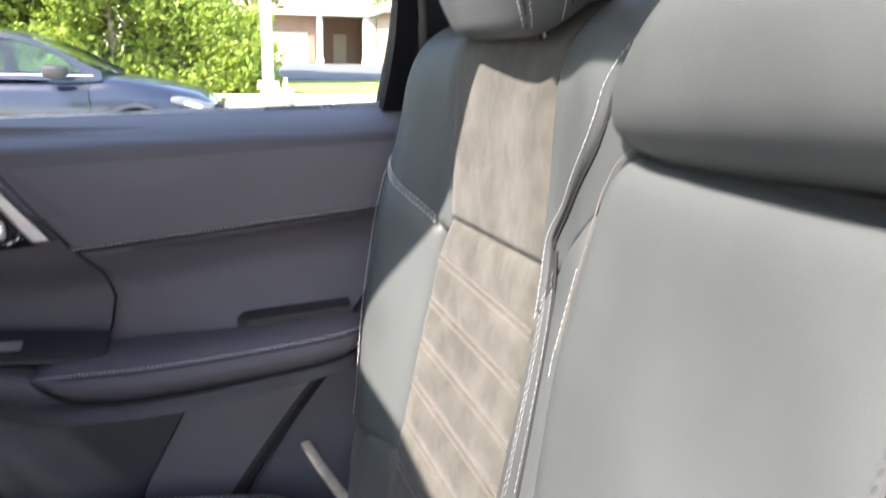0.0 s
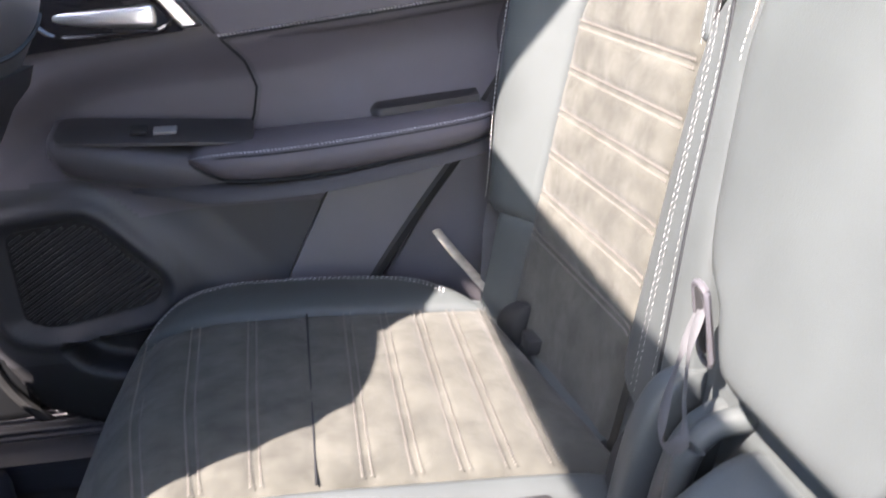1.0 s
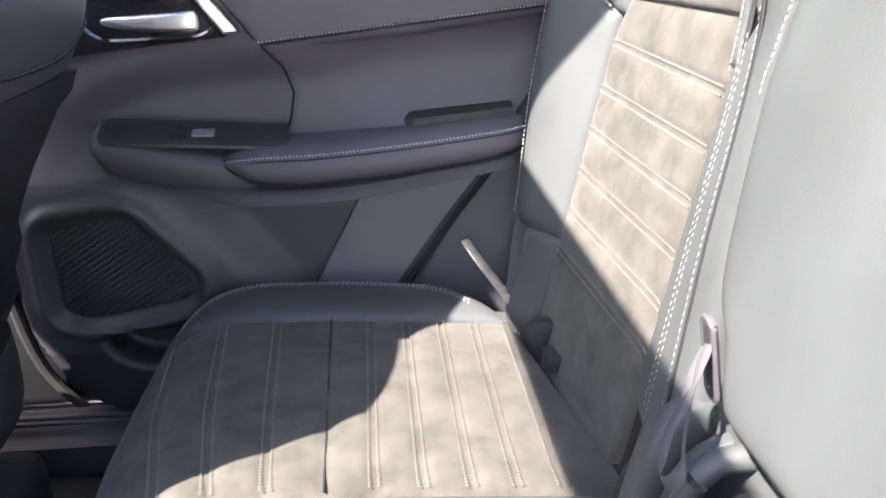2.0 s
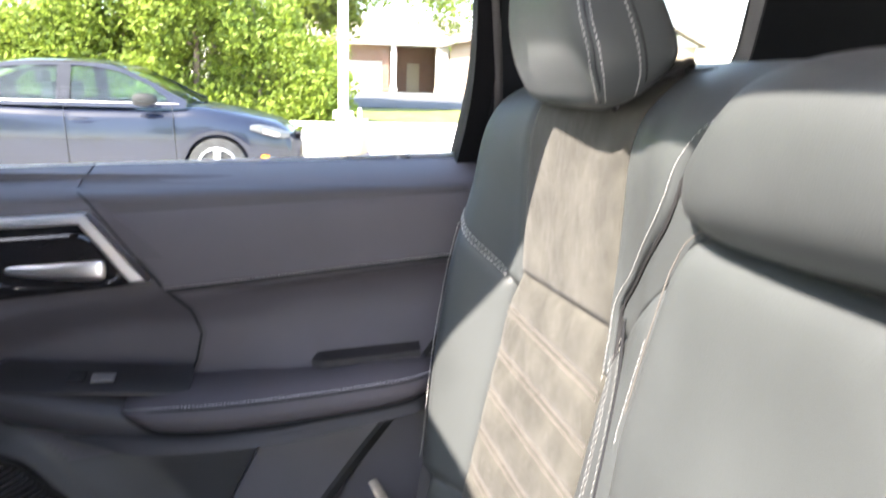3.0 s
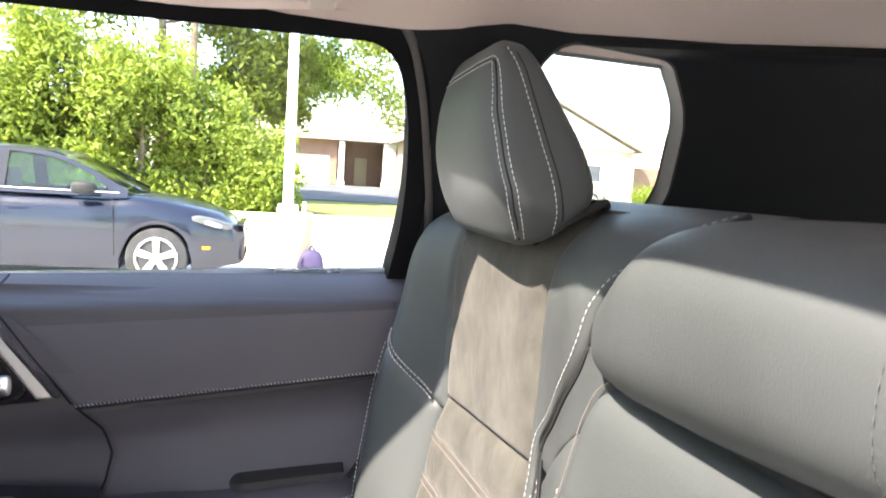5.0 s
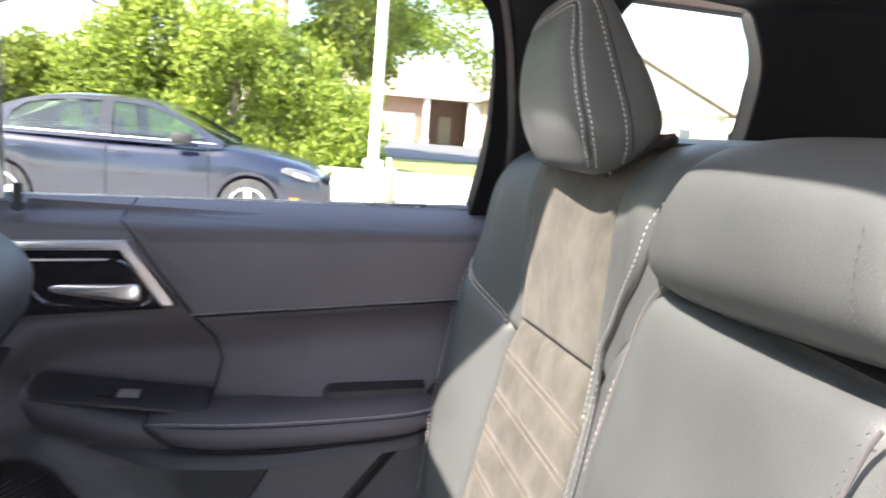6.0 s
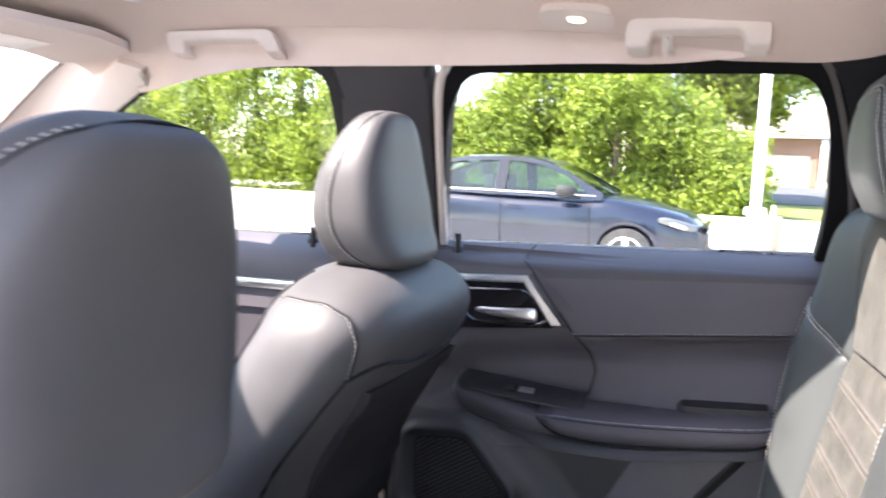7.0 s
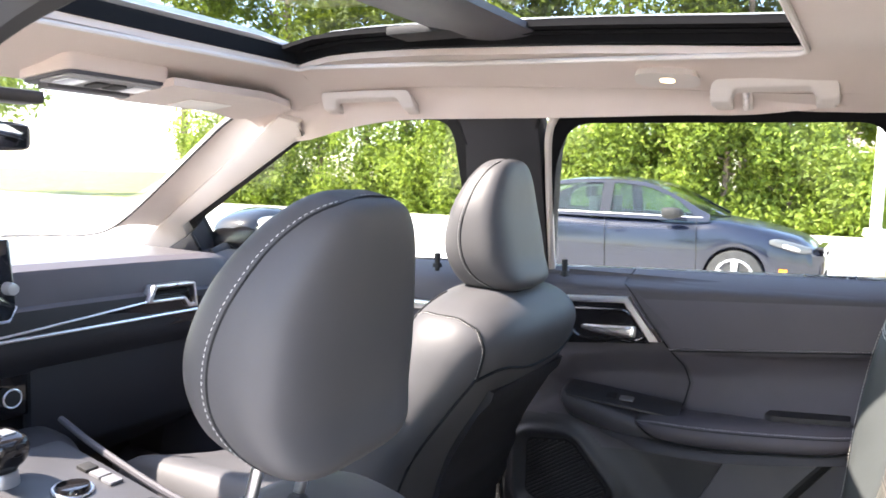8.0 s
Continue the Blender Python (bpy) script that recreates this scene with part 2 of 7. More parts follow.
def stitches(bm, pts, step=0.0085, length=0.0062, w=0.0011, normal=(0, 0, 1), slant=0.0):
    """Short raised threads along a line."""
    pts = [Vector(p) for p in pts]
    nrm = Vector(normal).normalized()
    w, length = w * 0.46, length * 0.80
    carry = 0.0
    for a, b in zip(pts, pts[1:]):
        d = b - a
        ln = d.length
        if ln < 1e-6:
            continue
        t = d / ln
        side = t.cross(nrm).normalized()
        up = side.cross(t)
        dirn = (t + side * slant).normalized()
        s2 = dirn.cross(up).normalized()
        s = carry
        while s < ln:
            c = a + t * s
            e0, e1 = c - dirn * length / 2, c + dirn * length / 2
            va, vb = bm.verts.new(e0 - up * w), bm.verts.new(e1 - up * w)
            r0, r1 = [[bm.verts.new(c + dirn * length * o + d_) for d_ in (s2 * w, up * w, -s2 * w, -up * w)] for o in (-0.34, 0.34)]
            for k in range(4):
                bm.faces.new((va, r0[k], r0[(k + 1) % 4]))
                bm.faces.new((r0[k], r1[k], r1[(k + 1) % 4], r0[(k + 1) % 4]))
                bm.faces.new((vb, r1[(k + 1) % 4], r1[k]))
            s += step
        carry = s - ln
    return bm


def lerp_table(tab):
    xs, ys = [a for a, _ in tab], [b for _, b in tab]
    return lambda v: float(np.interp(v, xs, ys))


def smooth_table(tab):
    """Like lerp_table with rounded corners."""
    g = lerp_table(tab)
    w = (tab[-1][0] - tab[0][0]) / len(tab) * 0.35
    return lambda v: (g(v - w) + 2 * g(v) + g(v + w)) / 4


def sstep(a, b, v):
    t = min(1.0, max(0.0, (v - a) / (b - a)))
    return t * t * (3 - 2 * t)


def poly_sdf(pts):
    """Signed distance to a 2D outline: negative inside."""
    P = np.array(pts, float)
    Q = np.roll(P, -1, 0)

    def f(x, z):
        p = np.array((x, z))
        e, w = Q - P, p - P
        t = np.clip((w * e).sum(1) / (e * e).sum(1), 0, 1)
        d = np.sqrt(((w - e * t[:, None]) ** 2).sum(1).min())
        c = ((P[:, 1] > z) != (Q[:, 1] > z))
        xi = (Q[:, 0] - P[:, 0]) * (z - P[:, 1]) / np.where(Q[:, 1] == P[:, 1], 1e-9, Q[:, 1] - P[:, 1]) + P[:, 0]
        return -d if (c & (x < xi)).sum() % 2 else d
    return f


def spine(bm, sections, seg=28, power=3.5, axis="z"):
    """Rounded solid from sections (level, a0, a1, b0, b1): superellipse rings stacked along an axis."""
    rings = []
    for lv, a0, a1, b0, b1 in sections:
        ca, cb, ra, rb = (a0 + a1) / 2, (b0 + b1) / 2, (a1 - a0) / 2, (b1 - b0) / 2
        ring = []
        for k in range(seg):
            t = 2 * math.pi * k / seg
            c, s = math.cos(t), math.sin(t)
            pa = ca + ra * math.copysign(abs(c) ** (2 / power), c)
            pb = cb + rb * math.copysign(abs(s) ** (2 / power), s)
            ring.append((pa, pb, lv) if axis == "z" else ((lv, pa, pb) if axis == "x" else (pa, lv, pb)))
        rings.append(ring)
    return loft(bm, rings)


def dense(sections, n=5):
    """Sections made smooth by Catmull-Rom between the given ones."""
    return [tuple(v) for v in smooth_line_nd(sections, n)]


def smooth_line_nd(rows, n):
    e = [np.array(r, float) for r in rows]
    e = [2 * e[0] - e[1], *e, 2 * e[-1] - e[-2]]
    out = []
    for i in range(1, len(e) - 2):
        p0, p1, p2, p3 = e[i - 1:i + 3]
        for j in range(n):
            t = j / n
            out.append(0.5 * (2 * p1 + (p2 - p0) * t + (2 * p0 - 5 * p1 + 4 * p2 - p3) * t * t + (3 * p1 - p0 - 3 * p2 + p3) * t ** 3))
    return out + [np.array(rows[-1], float)]


YC = 0.31            # the car's middle line


def side(x, z, off=0.0):
    """A place on the leaning side-window plane; off: metres inwards."""
    return Vector((x, 1.14 - 0.85 * (z - 1.185) - off * 0.762, z - off * 0.648))


def side_left(x, z, off=0.0):
    v = side(x, z, off)
    v.y = max(2 * YC - v.y, 2 * YC - 1.15 + off)
    return v


# ---- large structure: the car's shell ----
def structure(name, label, category="structure"):
    return thing(name, label, category, kind="structure")


# side windows, outlines in x and z on the leaning plane
WIN_REAR = rounded([(-0.766, 1.150), (-0.028, 1.185), (-0.020, 1.31), (-0.040, 1.44), (-0.073, 1.509), (-0.612, 1.513), (-0.668, 1.44)], [0.004, 0.004, 0.1, 0.07, 0.045, 0.045, 0.1])
WIN_FRONT = rounded([(-1.935, 1.115), (-0.98, 1.143), (-0.905, 1.365), (-0.868, 1.524), (-1.15, 1.524), (-1.29, 1.494), (-1.915, 1.235)], [0.01, 0.02, 0.2, 0.06, 0.2, 0.1, 0.02])
WIN_QUARTER = rounded([(0.070, 1.278), (0.095, 1.44), (0.112, 1.512), (0.250, 1.503), (0.300, 1.448), (0.333, 1.340), (0.306, 1.280)], [0.03, 0.05, 0.03, 0.012, 0.03, 0.04, 0.03])


def grow(pts, d):
    """An outline moved outwards by d."""
    n = len(pts)
    area = sum(pts[i][0] * pts[(i + 1) % n][1] - pts[(i + 1) % n][0] * pts[i][1] for i in range(n))
    s = 1 if area > 0 else -1
    out = []
    for i in range(n):
        a, p, b = Vector(pts[i - 1]), Vector(pts[i]), Vector(pts[(i + 1) % n])
        t = (b - a)
        if t.length < 1e-7:
            t = b - p
        t.normalize()
        out.append((p.x + s * t.y * d, p.y - s * t.x * d))
    return out


def ring_part(name, outline, d_in, d_out, o0, o1, material, parent, f, label="", bevel=0.003):
    bm = B()
    a, b = grow(outline, d_in), grow(outline, d_out)
    va = [[bm.verts.new(f(p, q, o)) for p, q in lp] for lp, o in ((a, o0), (a, o1), (b, o1), (b, o0))]
    n = len(a)
    for k in range(4):
        u, w = va[k], va[(k + 1) % 4]
        for i in range(n):
            bm.faces.new((u[i], u[(i + 1) % n], w[(i + 1) % n], w[i]))
    return part(name, bm, material, parent, label)


def pane(name, outline, material, parent, f, off=0.0):
    bm = B()
    prism(bm, grow(outline, 0.012), f, off, off - 0.004)
    ob = part(name, bm, material, parent)
    ob.visible_shadow = False
    return ob


SEAL_GREY = mat("seal_grey_rubber", (0.075, 0.071, 0.069), 0.6, vary=0.08, scale=10, fine=500, bump=0.2)
# B-pillar, between the two door windows
pb = structure("pillar_b", "dark grey cloth-covered pillar between the door windows", "pillar")
bm = B()
prism(bm, [(-0.985, 1.12), (-0.768, 1.12), (-0.727, 1.30), (-0.680, 1.50), (-0.672, 1.524), (-0.862, 1.524), (-0.862, 1.47), (-0.90, 1.36)], side, -0.03, 0.022, bevel=0.008)
part("pillar_cover", bm, PILLAR, pb)
bm = B()
tube(bm, smooth_line([side(x, z, 0.012) for x, z in ((-0.765, 1.10), (-0.724, 1.27), (-0.682, 1.43), (-0.662, 1.490), (-0.636, 1.524), (-0.60, 1.534))], 6), 0.009, 8)
part("door_seal", bm, LINER_PLASTIC, pb, "beige rubber seal round the rear door opening")
bm = B()
tube(bm, smooth_line([side(x, z, 0.012) for x, z in ((-0.60, 1.536), (-0.30, 1.532), (-0.10, 1.526), (-0.062, 1.513), (-0.034, 1.455), (-0.010, 1.375), (0.010, 1.295), (0.018, 1.22))], 6), 0.0062, 10)
part("rear_seal", bm, SEAL_GREY, pb, "dark rubber seal by the rear pillar")
bm = B()
box(bm, (-0.86, 1.078, 0.80), (0.16, 0.05, 0.66), 0.02)
part("pillar_foot", bm, DARK, pb)
bm = B()
box(bm, (-0.92, 1.125, 0.76), (0.36, 0.04, 0.78), 0.01)
part("lower_pillar", bm, DARK, pb)
bm = B()
tube(bm, [(-0.80, 0.99, 1.40), (-0.81, 1.03, 1.25), (-0.83, 1.035, 0.95)], 0.024, 6, flat=0.07, up=(1, 0, 0.0))
part("belt_strap", bm, WEB_DARK, pb)

# quarter panel and C-pillar with its window
RIM_GREY = mat("rim_grey_plastic", (0.036, 0.035, 0.037), 0.5, vary=0.05, bump=0.1)
pc = structure("pillar_c", "black plastic rear quarter trim around the small rear window", "pillar")


def quarter(x, z, off=0.0):
    """The rear quarter leans like the doors and draws in towards the tailgate."""
    v = side(x, z, off)
    v.y = min(v.y, 1.15 - off) - 0.22 * max(0.0, x - 0.33) ** 1.2
    return v


QUARTER_OUT = [(-0.005, 0.90), (1.02, 0.90), (1.02, 1.54), (0.6, 1.555), (0.10, 1.56), (0.04, 1.533), (-0.085, 1.53), (-0.050, 1.505), (-0.022, 1.44), (-0.016, 1.21)]
bm = B()
prism(bm, QUARTER_OUT, quarter, -0.004, 0.014, holes=[grow(WIN_QUARTER, 0.009)[::-1]])
part("quarter_trim", bm, DARK, pc)
bm = B()
loft(bm, [[quarter(p, q, o) for p, q in grow(WIN_QUARTER, d_)] for d_, o in ((-0.002, -0.006), (0.0, -0.006), (0.002, -0.003), (0.008, 0.0125), (0.0095, 0.0150), (0.0125, 0.0145))], caps=False)
part("window_rim", bm, RIM_GREY, pc, "grey bevelled rim of the quarter window")
pane("glass", WIN_QUARTER, CLEAR, pc, quarter, -0.006)
bm = B()
prism(bm, rounded([(0.447, 1.310), (0.56, 1.304), (0.56, 1.235), (0.457, 1.245)], 0.01), quarter, 0.012, 0.03, bevel=0.004)
part("belt_guide", bm, HARD, pc)
bm = B()
tube(bm, [quarter(0.496 + 0.020 * math.cos(t), 1.280 + 0.020 * math.sin(t), 0.036) for t in np.linspace(0, 2 * math.pi, 14)[:-1]], 0.006, 6, closed=True)
part("coat_hook", bm, RUBBER, pc)
bm = B()
tube(bm, [quarter(0.702 + 0.024 * math.cos(t), 1.392 + 0.03 * math.sin(t), 0.03) for t in np.linspace(0, 2 * math.pi, 16)[:-1]], 0.010, 6, closed=True)
part("belt_anchor", bm, HARD_GREY, pc, "grey plastic belt loop")
bm = B()
tube(bm, [quarter(0.69, 1.36, 0.03), quarter(0.68, 1.2, 0.03), quarter(0.68, 1.0, 0.03)], 0.024, 6, flat=0.08, up=(0, 1, 0))
part("belt_strap", bm, WEB_DARK, pc)
# inner lower quarter beside the cushion
bm = B()
prism(bm, [(-0.275, 0.60), (0.3, 0.52), (0.3, 1.0), (-0.03, 0.985), (-0.085, 0.92)], lambda p, q, d: (p, 1.07 - d, q), 0.0, 0.018, bevel=0.006)
part("wheel_arch_trim", bm, TRIM_GREY, pc, "smooth grey plastic trim behind the door edge")

# A-pillar
pa = structure("pillar_a", "beige plastic windscreen pillar", "pillar")
bm = B()
prism(bm, [(-2.20, 1.10), (-1.955, 1.12), (-1.93, 1.24), (-1.30, 1.49), (-1.265, 1.497), (-1.265, 1.53), (-1.32, 1.545), (-2.2, 1.17)], side, -0.02, 0.045, bevel=0.012)
part("pillar_cover", bm, LINER_PLASTIC, pa)
# its broad inner face, from the side window to the windscreen's edge
WS_EDGE = smooth_line([(-1.40, 0.815, 1.548), (-1.52, 0.838, 1.508), (-1.66, 0.868, 1.438), (-1.80, 0.897, 1.362), (-1.975, 0.908, 1.252), (-2.07, 0.900, 1.200), (-2.14, 0.865, 1.182), (-2.19, 0.78, 1.182), (-2.205, 0.60, 1.188), (-2.21, 0.20, 1.190)], 8)


def pillar_face(u, v):
    k = u * 40
    a = Vector(WS_EDGE[int(k)])
    b = side(a.x, 1.166 + 0.426 * (max(a.x, -2.2) + 2.2), 0.030)
    p = a.lerp(b, v)
    p.z += 0.012 * math.sin(math.pi * v)
    return p


bm = B()
sheet(bm, pillar_face, 40, 8, (-0.008, 0.0, 0.012))
part("pillar_face", bm, LINER_PLASTIC, pa, smooth=60)
bm = B()
prism(bm, [(-2.12, 1.095), (-1.92, 1.12), (-1.90, 1.225), (-2.06, 1.165)], side, -0.01, 0.052, bevel=0.006)
part("sail_panel", bm, HARD_GREY, pa, "grey plastic corner panel by the mirror")

# the far side, mirrored: roof rail, pillars, front door
pl = structure("pillar_b_left", "dark pillar and rubber seal beside the open door", "pillar")
bm = B()
prism(bm, [(-0.985, 0.45), (-0.80, 0.45), (-0.78, 1.12), (-0.72, 1.30), (-0.668, 1.48), (-0.62, 1.528), (-0.86, 1.528), (-0.90, 1.36)], side_left, -0.05, 0.02, bevel=0.008)
part("pillar_cover", bm, PILLAR, pl)
bm = B()
tube(bm, smooth_line([side_left(x, z, 0.0) for x, z in ((-0.80, 0.7), (-0.775, 1.10), (-0.715, 1.27), (-0.672, 1.42), (-0.655, 1.475), (-0.61, 1.510), (-0.56, 1.520), (-0.30, 1.525), (-0.06, 1.523), (0.02, 1.47), (0.05, 1.3))], 6), 0.017, 8)
part("door_seal", bm, RUBBER, pl, "black rubber door seal")
pcl = structure("pillar_c_left", "black rear quarter trim on the open-door side", "pillar")
bm = B()
prism(bm, [(0.06, 0.45), (1.02, 0.45), (1.02, 1.50), (0.05, 1.533), (0.02, 1.505), (0.05, 1.44)], lambda p, q, d: Vector((quarter(p, q, d).x, 2 * YC - quarter(p, q, d).y, quarter(p, q, d).z)) if q > 0.9 else Vector((p, 2 * YC - 1.15 + d, q)), -0.03, 0.014,
      holes=[WIN_QUARTER])
part("quarter_trim", bm, DARK, pcl)
# Unseen pane, tinted to dim the skylight on the bench.
pane("glass", WIN_QUARTER, DIM_PANE, pcl, lambda p, q, d: Vector((quarter(p, q, d).x, 2 * YC - quarter(p, q, d).y, quarter(p, q, d).z)), -0.006)
dl = structure("door_front_left", "closed front door, dark inner panel", "door")
bm = B()
prism(bm, [(-2.05, 0.42), (-0.98, 0.42), (-0.97, 1.14), (-1.94, 1.13), (-2.08, 1.1)], lambda p, q, d: (p, 2 * YC - 1.06 + d, q), -0.1, 0.0, bevel=0.01)
part("inner_panel", bm, SOFT, dl)
pane("glass", WIN_FRONT, CLEAR, dl, side_left)
bm = B()
prism(bm, [(-2.20, 1.10), (-1.955, 1.12), (-1.93, 1.24), (-1.30, 1.49), (-1.15, 1.518), (-1.15, 1.54), (-1.32, 1.545), (-2.2, 1.17)], side_left, -0.02, 0.045, bevel=0.012)
part("windscreen_pillar", bm, LINER_PLASTIC, dl)

# floor, sills, tailgate
fl = structure("floor", "black carpeted car floor", "floor")
bm = B()
box(bm, (-0.55, YC, 0.36), (3.2, 1.56, 0.06), 0.01)
part("carpet", bm, CARPET, fl)
bm = B()
box(bm, (-0.9, YC, 0.45), (1.3, 0.24, 0.16), 0.05)
part("tunnel", bm, CARPET, fl)
bm = B()
sheet(bm, lambda u, v: (-2.2 + 2.3 * u, 1.10 - 0.12 * v, 0.46 - 0.015 * math.cos(v * 6.28) + 0.02 * (v < 0.2)), 4, 10, (0, 0, -0.05))
part("door_sill", bm, HARD, fl, "ribbed black plastic door sill")
bm = B()
for k in range(5):
    box(bm, (-0.75, 1.075 - 0.017 * k, 0.472), (1.3, 0.006, 0.008), 0.002, 1)
part("sill_ribs", bm, HARD_GREY, fl)
bm = B()
box(bm, (-2.20, YC, 0.72), (0.06, 1.66, 0.76), 0.01)
part("bulkhead", bm, CARPET, fl, "black carpeted front bulkhead")
for y in (1.075, 2 * YC - 1.075):
    bm = B()
    box(bm, (-2.06, y, 0.74), (0.30, 0.05, 0.76), 0.01)
    part("kick_panel", bm, HARD, fl)
bm = B()
box(bm, (0.62, YC, 0.66), (0.8, 1.4, 0.05), 0.01)
part("cargo_floor", bm, CARPET, fl)
bm = B()
prism(bm, [(-0.42, 0.4), (1.04, 0.4), (1.04, 1.54), (-0.42, 1.54)], lambda p, q, d: (1.03 + d - 0.25 * max(0, q - 1.0), p, q), 0.0, 0.05,
      holes=[rounded([(-0.25, 1.1), (0.87, 1.1), (0.8, 1.46), (-0.18, 1.46)], 0.05)[::-1]])
tg = structure("tailgate", "black inner tailgate trim with the rear window", "door")
part("tailgate_trim", bm, DARK, tg)
bm = B()
prism(bm, rounded([(-0.26, 1.09), (0.88, 1.09), (0.81, 1.47), (-0.19, 1.47)], 0.05), lambda p, q, d: (1.05 + d - 0.25 * max(0, q - 1.0), p, q), 0.0, 0.004)
part("glass", bm, glass_mat("rear_glass", (0.80, 0.82, 0.81), see=0.93), tg, "tinted rear glass")

# ---- roof ----
SR_X0, SR_X1, SR_Y0, SR_Y1 = -1.17, -0.181, -0.125, 0.69
roof_x = smooth_table([(-1.75, 1.42), (-1.42, 1.541), (-1.32, 1.557), (-1.245, 1.573), (-1.19, 1.606), (-1.10, 1.622), (-0.9, 1.622), (-0.5, 1.606), (-0.2, 1.586), (0.2, 1.575), (0.6, 1.562), (1.1, 1.53)])
roof_y = smooth_table([(0.0, 0.0), (0.37, 0.0), (0.41, -0.010), (0.46, -0.038), (0.52, -0.068), (0.56, -0.092), (0.62, -0.145)])


def liner(x, y, up=0.0):
    return Vector((x, y, roof_x(x) + roof_y(abs(y - YC)) * (1 - 0.22 * sstep(-0.08, 0.06, x) - 0.55 * sstep(1.20, 1.38, -x)) + up))


ceil = structure("ceiling", "beige cloth headliner round the glass roof", "headliner")
bm = B()
for xa, xb, ya, yb, nx, ny in ((-1.42, SR_X0, -0.27, 0.842, 8, 40), (SR_X1, 0.0, -0.27, 0.842, 8, 40), (0.0, 1.0, -0.27, 0.868, 20, 40), (SR_X0, SR_X1, SR_Y1, 0.842, 24, 14), (SR_X0, SR_X1, -0.27, SR_Y0, 24, 14)):
    sheet(bm, lambda u, v: liner(xa + (xb - xa) * u, ya + (yb - ya) * v), nx, ny, (0, 0, 0.012))
bmesh.ops.remove_doubles(bm, verts=bm.verts[:], dist=1e-5)
part("headliner", bm, LINER, ceil, smooth=60)
# the headliner's outer edge, turned down over the door openings
lip_z = smooth_table([(-1.32, 1.488), (-1.22, 1.502), (-1.12, 1.506), (-1.0, 1.507), (-0.6, 1.505), (-0.385, 1.507), (-0.19, 1.502), (0.0, 1.500)])

rail_z = smooth_table([(-1.42, 1.453), (-1.30, 1.490), (-1.22, 1.503), (-1.15, 1.512), (-1.0, 1.522)])


def side_lip(u, v):
    x = -1.42 + 1.39 * u
    a, b = liner(x, 0.795, -0.001), Vector((x, 0.826, min(lip_z(x), liner(x, 0.826).z - 0.002) + (liner(x, 0.826).z + 0.002 - min(lip_z(x), liner(x, 0.826).z - 0.002)) * sstep(0.80, 0.97, u)))
    b = b.lerp(side(x, rail_z(x), 0.036 + 0.018 * sstep(-1.33, -1.25, x)), 1 - sstep(-1.26, -0.94, x))
    k = math.sin(0.5 * math.pi * v)
    return (x, a.y + (b.y - a.y) * k, a.z + (b.z - a.z) * (0.35 * v + 0.65 * v * v) + 0.004 * sstep(0.93, 1.0, u))


bm = B()
sheet(bm, side_lip, 40, 10, (0, 0.004, 0.004))
part("side_lip", bm, LINER, ceil, smooth=60)
bm = B()
lip = [liner(x, y, 0.0) for x, y in rounded([(SR_X0, SR_Y0), (SR_X1, SR_Y0), (SR_X1, SR_Y1), (SR_X0, SR_Y1)], 0.03)]
tube(bm, lip, 0.005, 8, closed=True)
part("opening_lip", bm, LINER_PLASTIC, ceil, "pale edging of the roof opening")
# outer skin over the headliner
bm = B()
for xa, xb, ya, yb in ((-1.42, SR_X0 - 0.01, -0.25, 0.87), (SR_X1 + 0.01, 1.05, -0.25, 0.87), (SR_X0 - 0.01, SR_X1 + 0.01, SR_Y1 + 0.01, 0.87), (SR_X0 - 0.01, SR_X1 + 0.01, -0.25, SR_Y0 - 0.01)):
    sheet(bm, lambda u, v: liner(xa + (xb - xa) * u, YC + (ya + (yb - ya) * v - YC) * 0.99, 0.056), 10, 8, (0, 0, 0.01))
# Unseen strip added to keep the sun off the door sill.
sun_strip = B()
sheet(sun_strip, lambda u, v: (-1.40 + 2.40 * u, 0.845 + 0.19 * v, roof_x(-1.40 + 2.40 * u) - 0.034 - 0.012 * v + 0.008 * math.sin(math.pi * v)), 16, 6, (0, 0, 0.012))
part("sun_block_strip", sun_strip, ROOF_BLACK, ceil, "black strip added above the door edge to block the sun")
PAINT = mat("white_car_paint", (0.72, 0.72, 0.72), 0.25, vary=0.02, bump=0.0, coat=0.6)
part("roof_skin", bm, PAINT, ceil)

sr = structure("window_roof", "dark-framed panoramic glass roof with a cross member", "sunroof")
bm = B()
def roof_in(x, y, up):
    return Vector((x, y, roof_x(x) + up))


for y0, s0 in ((SR_Y0 + 0.004, -1), (SR_Y1 - 0.004, 1)):
    for za, zb, ya, yb in ((0.012, 0.056, 0.0, 0.0), (0.030, 0.036, -0.050 if s0 > 0 else -0.012, 0.012)):
        sheet(bm, lambda u, v: roof_in(SR_X0 + (SR_X1 - SR_X0) * u, y0 + s0 * (ya + (yb - ya) * v), za + (zb - za) * (v if ya == yb else 0.5)), 12, 2, (0, s0 * 0.02, 0) if ya == yb else (0, 0, 0.008))
for x0, s0 in ((SR_X0 + 0.004, -1), (SR_X1 - 0.004, 1)):
    sheet(bm, lambda u, v: roof_in(x0, SR_Y0 + (SR_Y1 - SR_Y0) * u, 0.012 + (0.044 if s0 > 0 else 0.03) * v), 8, 2, (s0 * 0.02, 0, 0))
part("frame", bm, ROOF_BLACK, sr)
for y in (SR_Y0 + 0.018, SR_Y1 - 0.018):
    bm = B()
    tube(bm, [roof_in(x, y, 0.030) for x in np.linspace(SR_X0 + 0.03, SR_X1 - 0.02, 10)], 0.006, 6, flat=0.8)
    part("guide_rail", bm, ROOF_BLACK, sr)
bm = B()
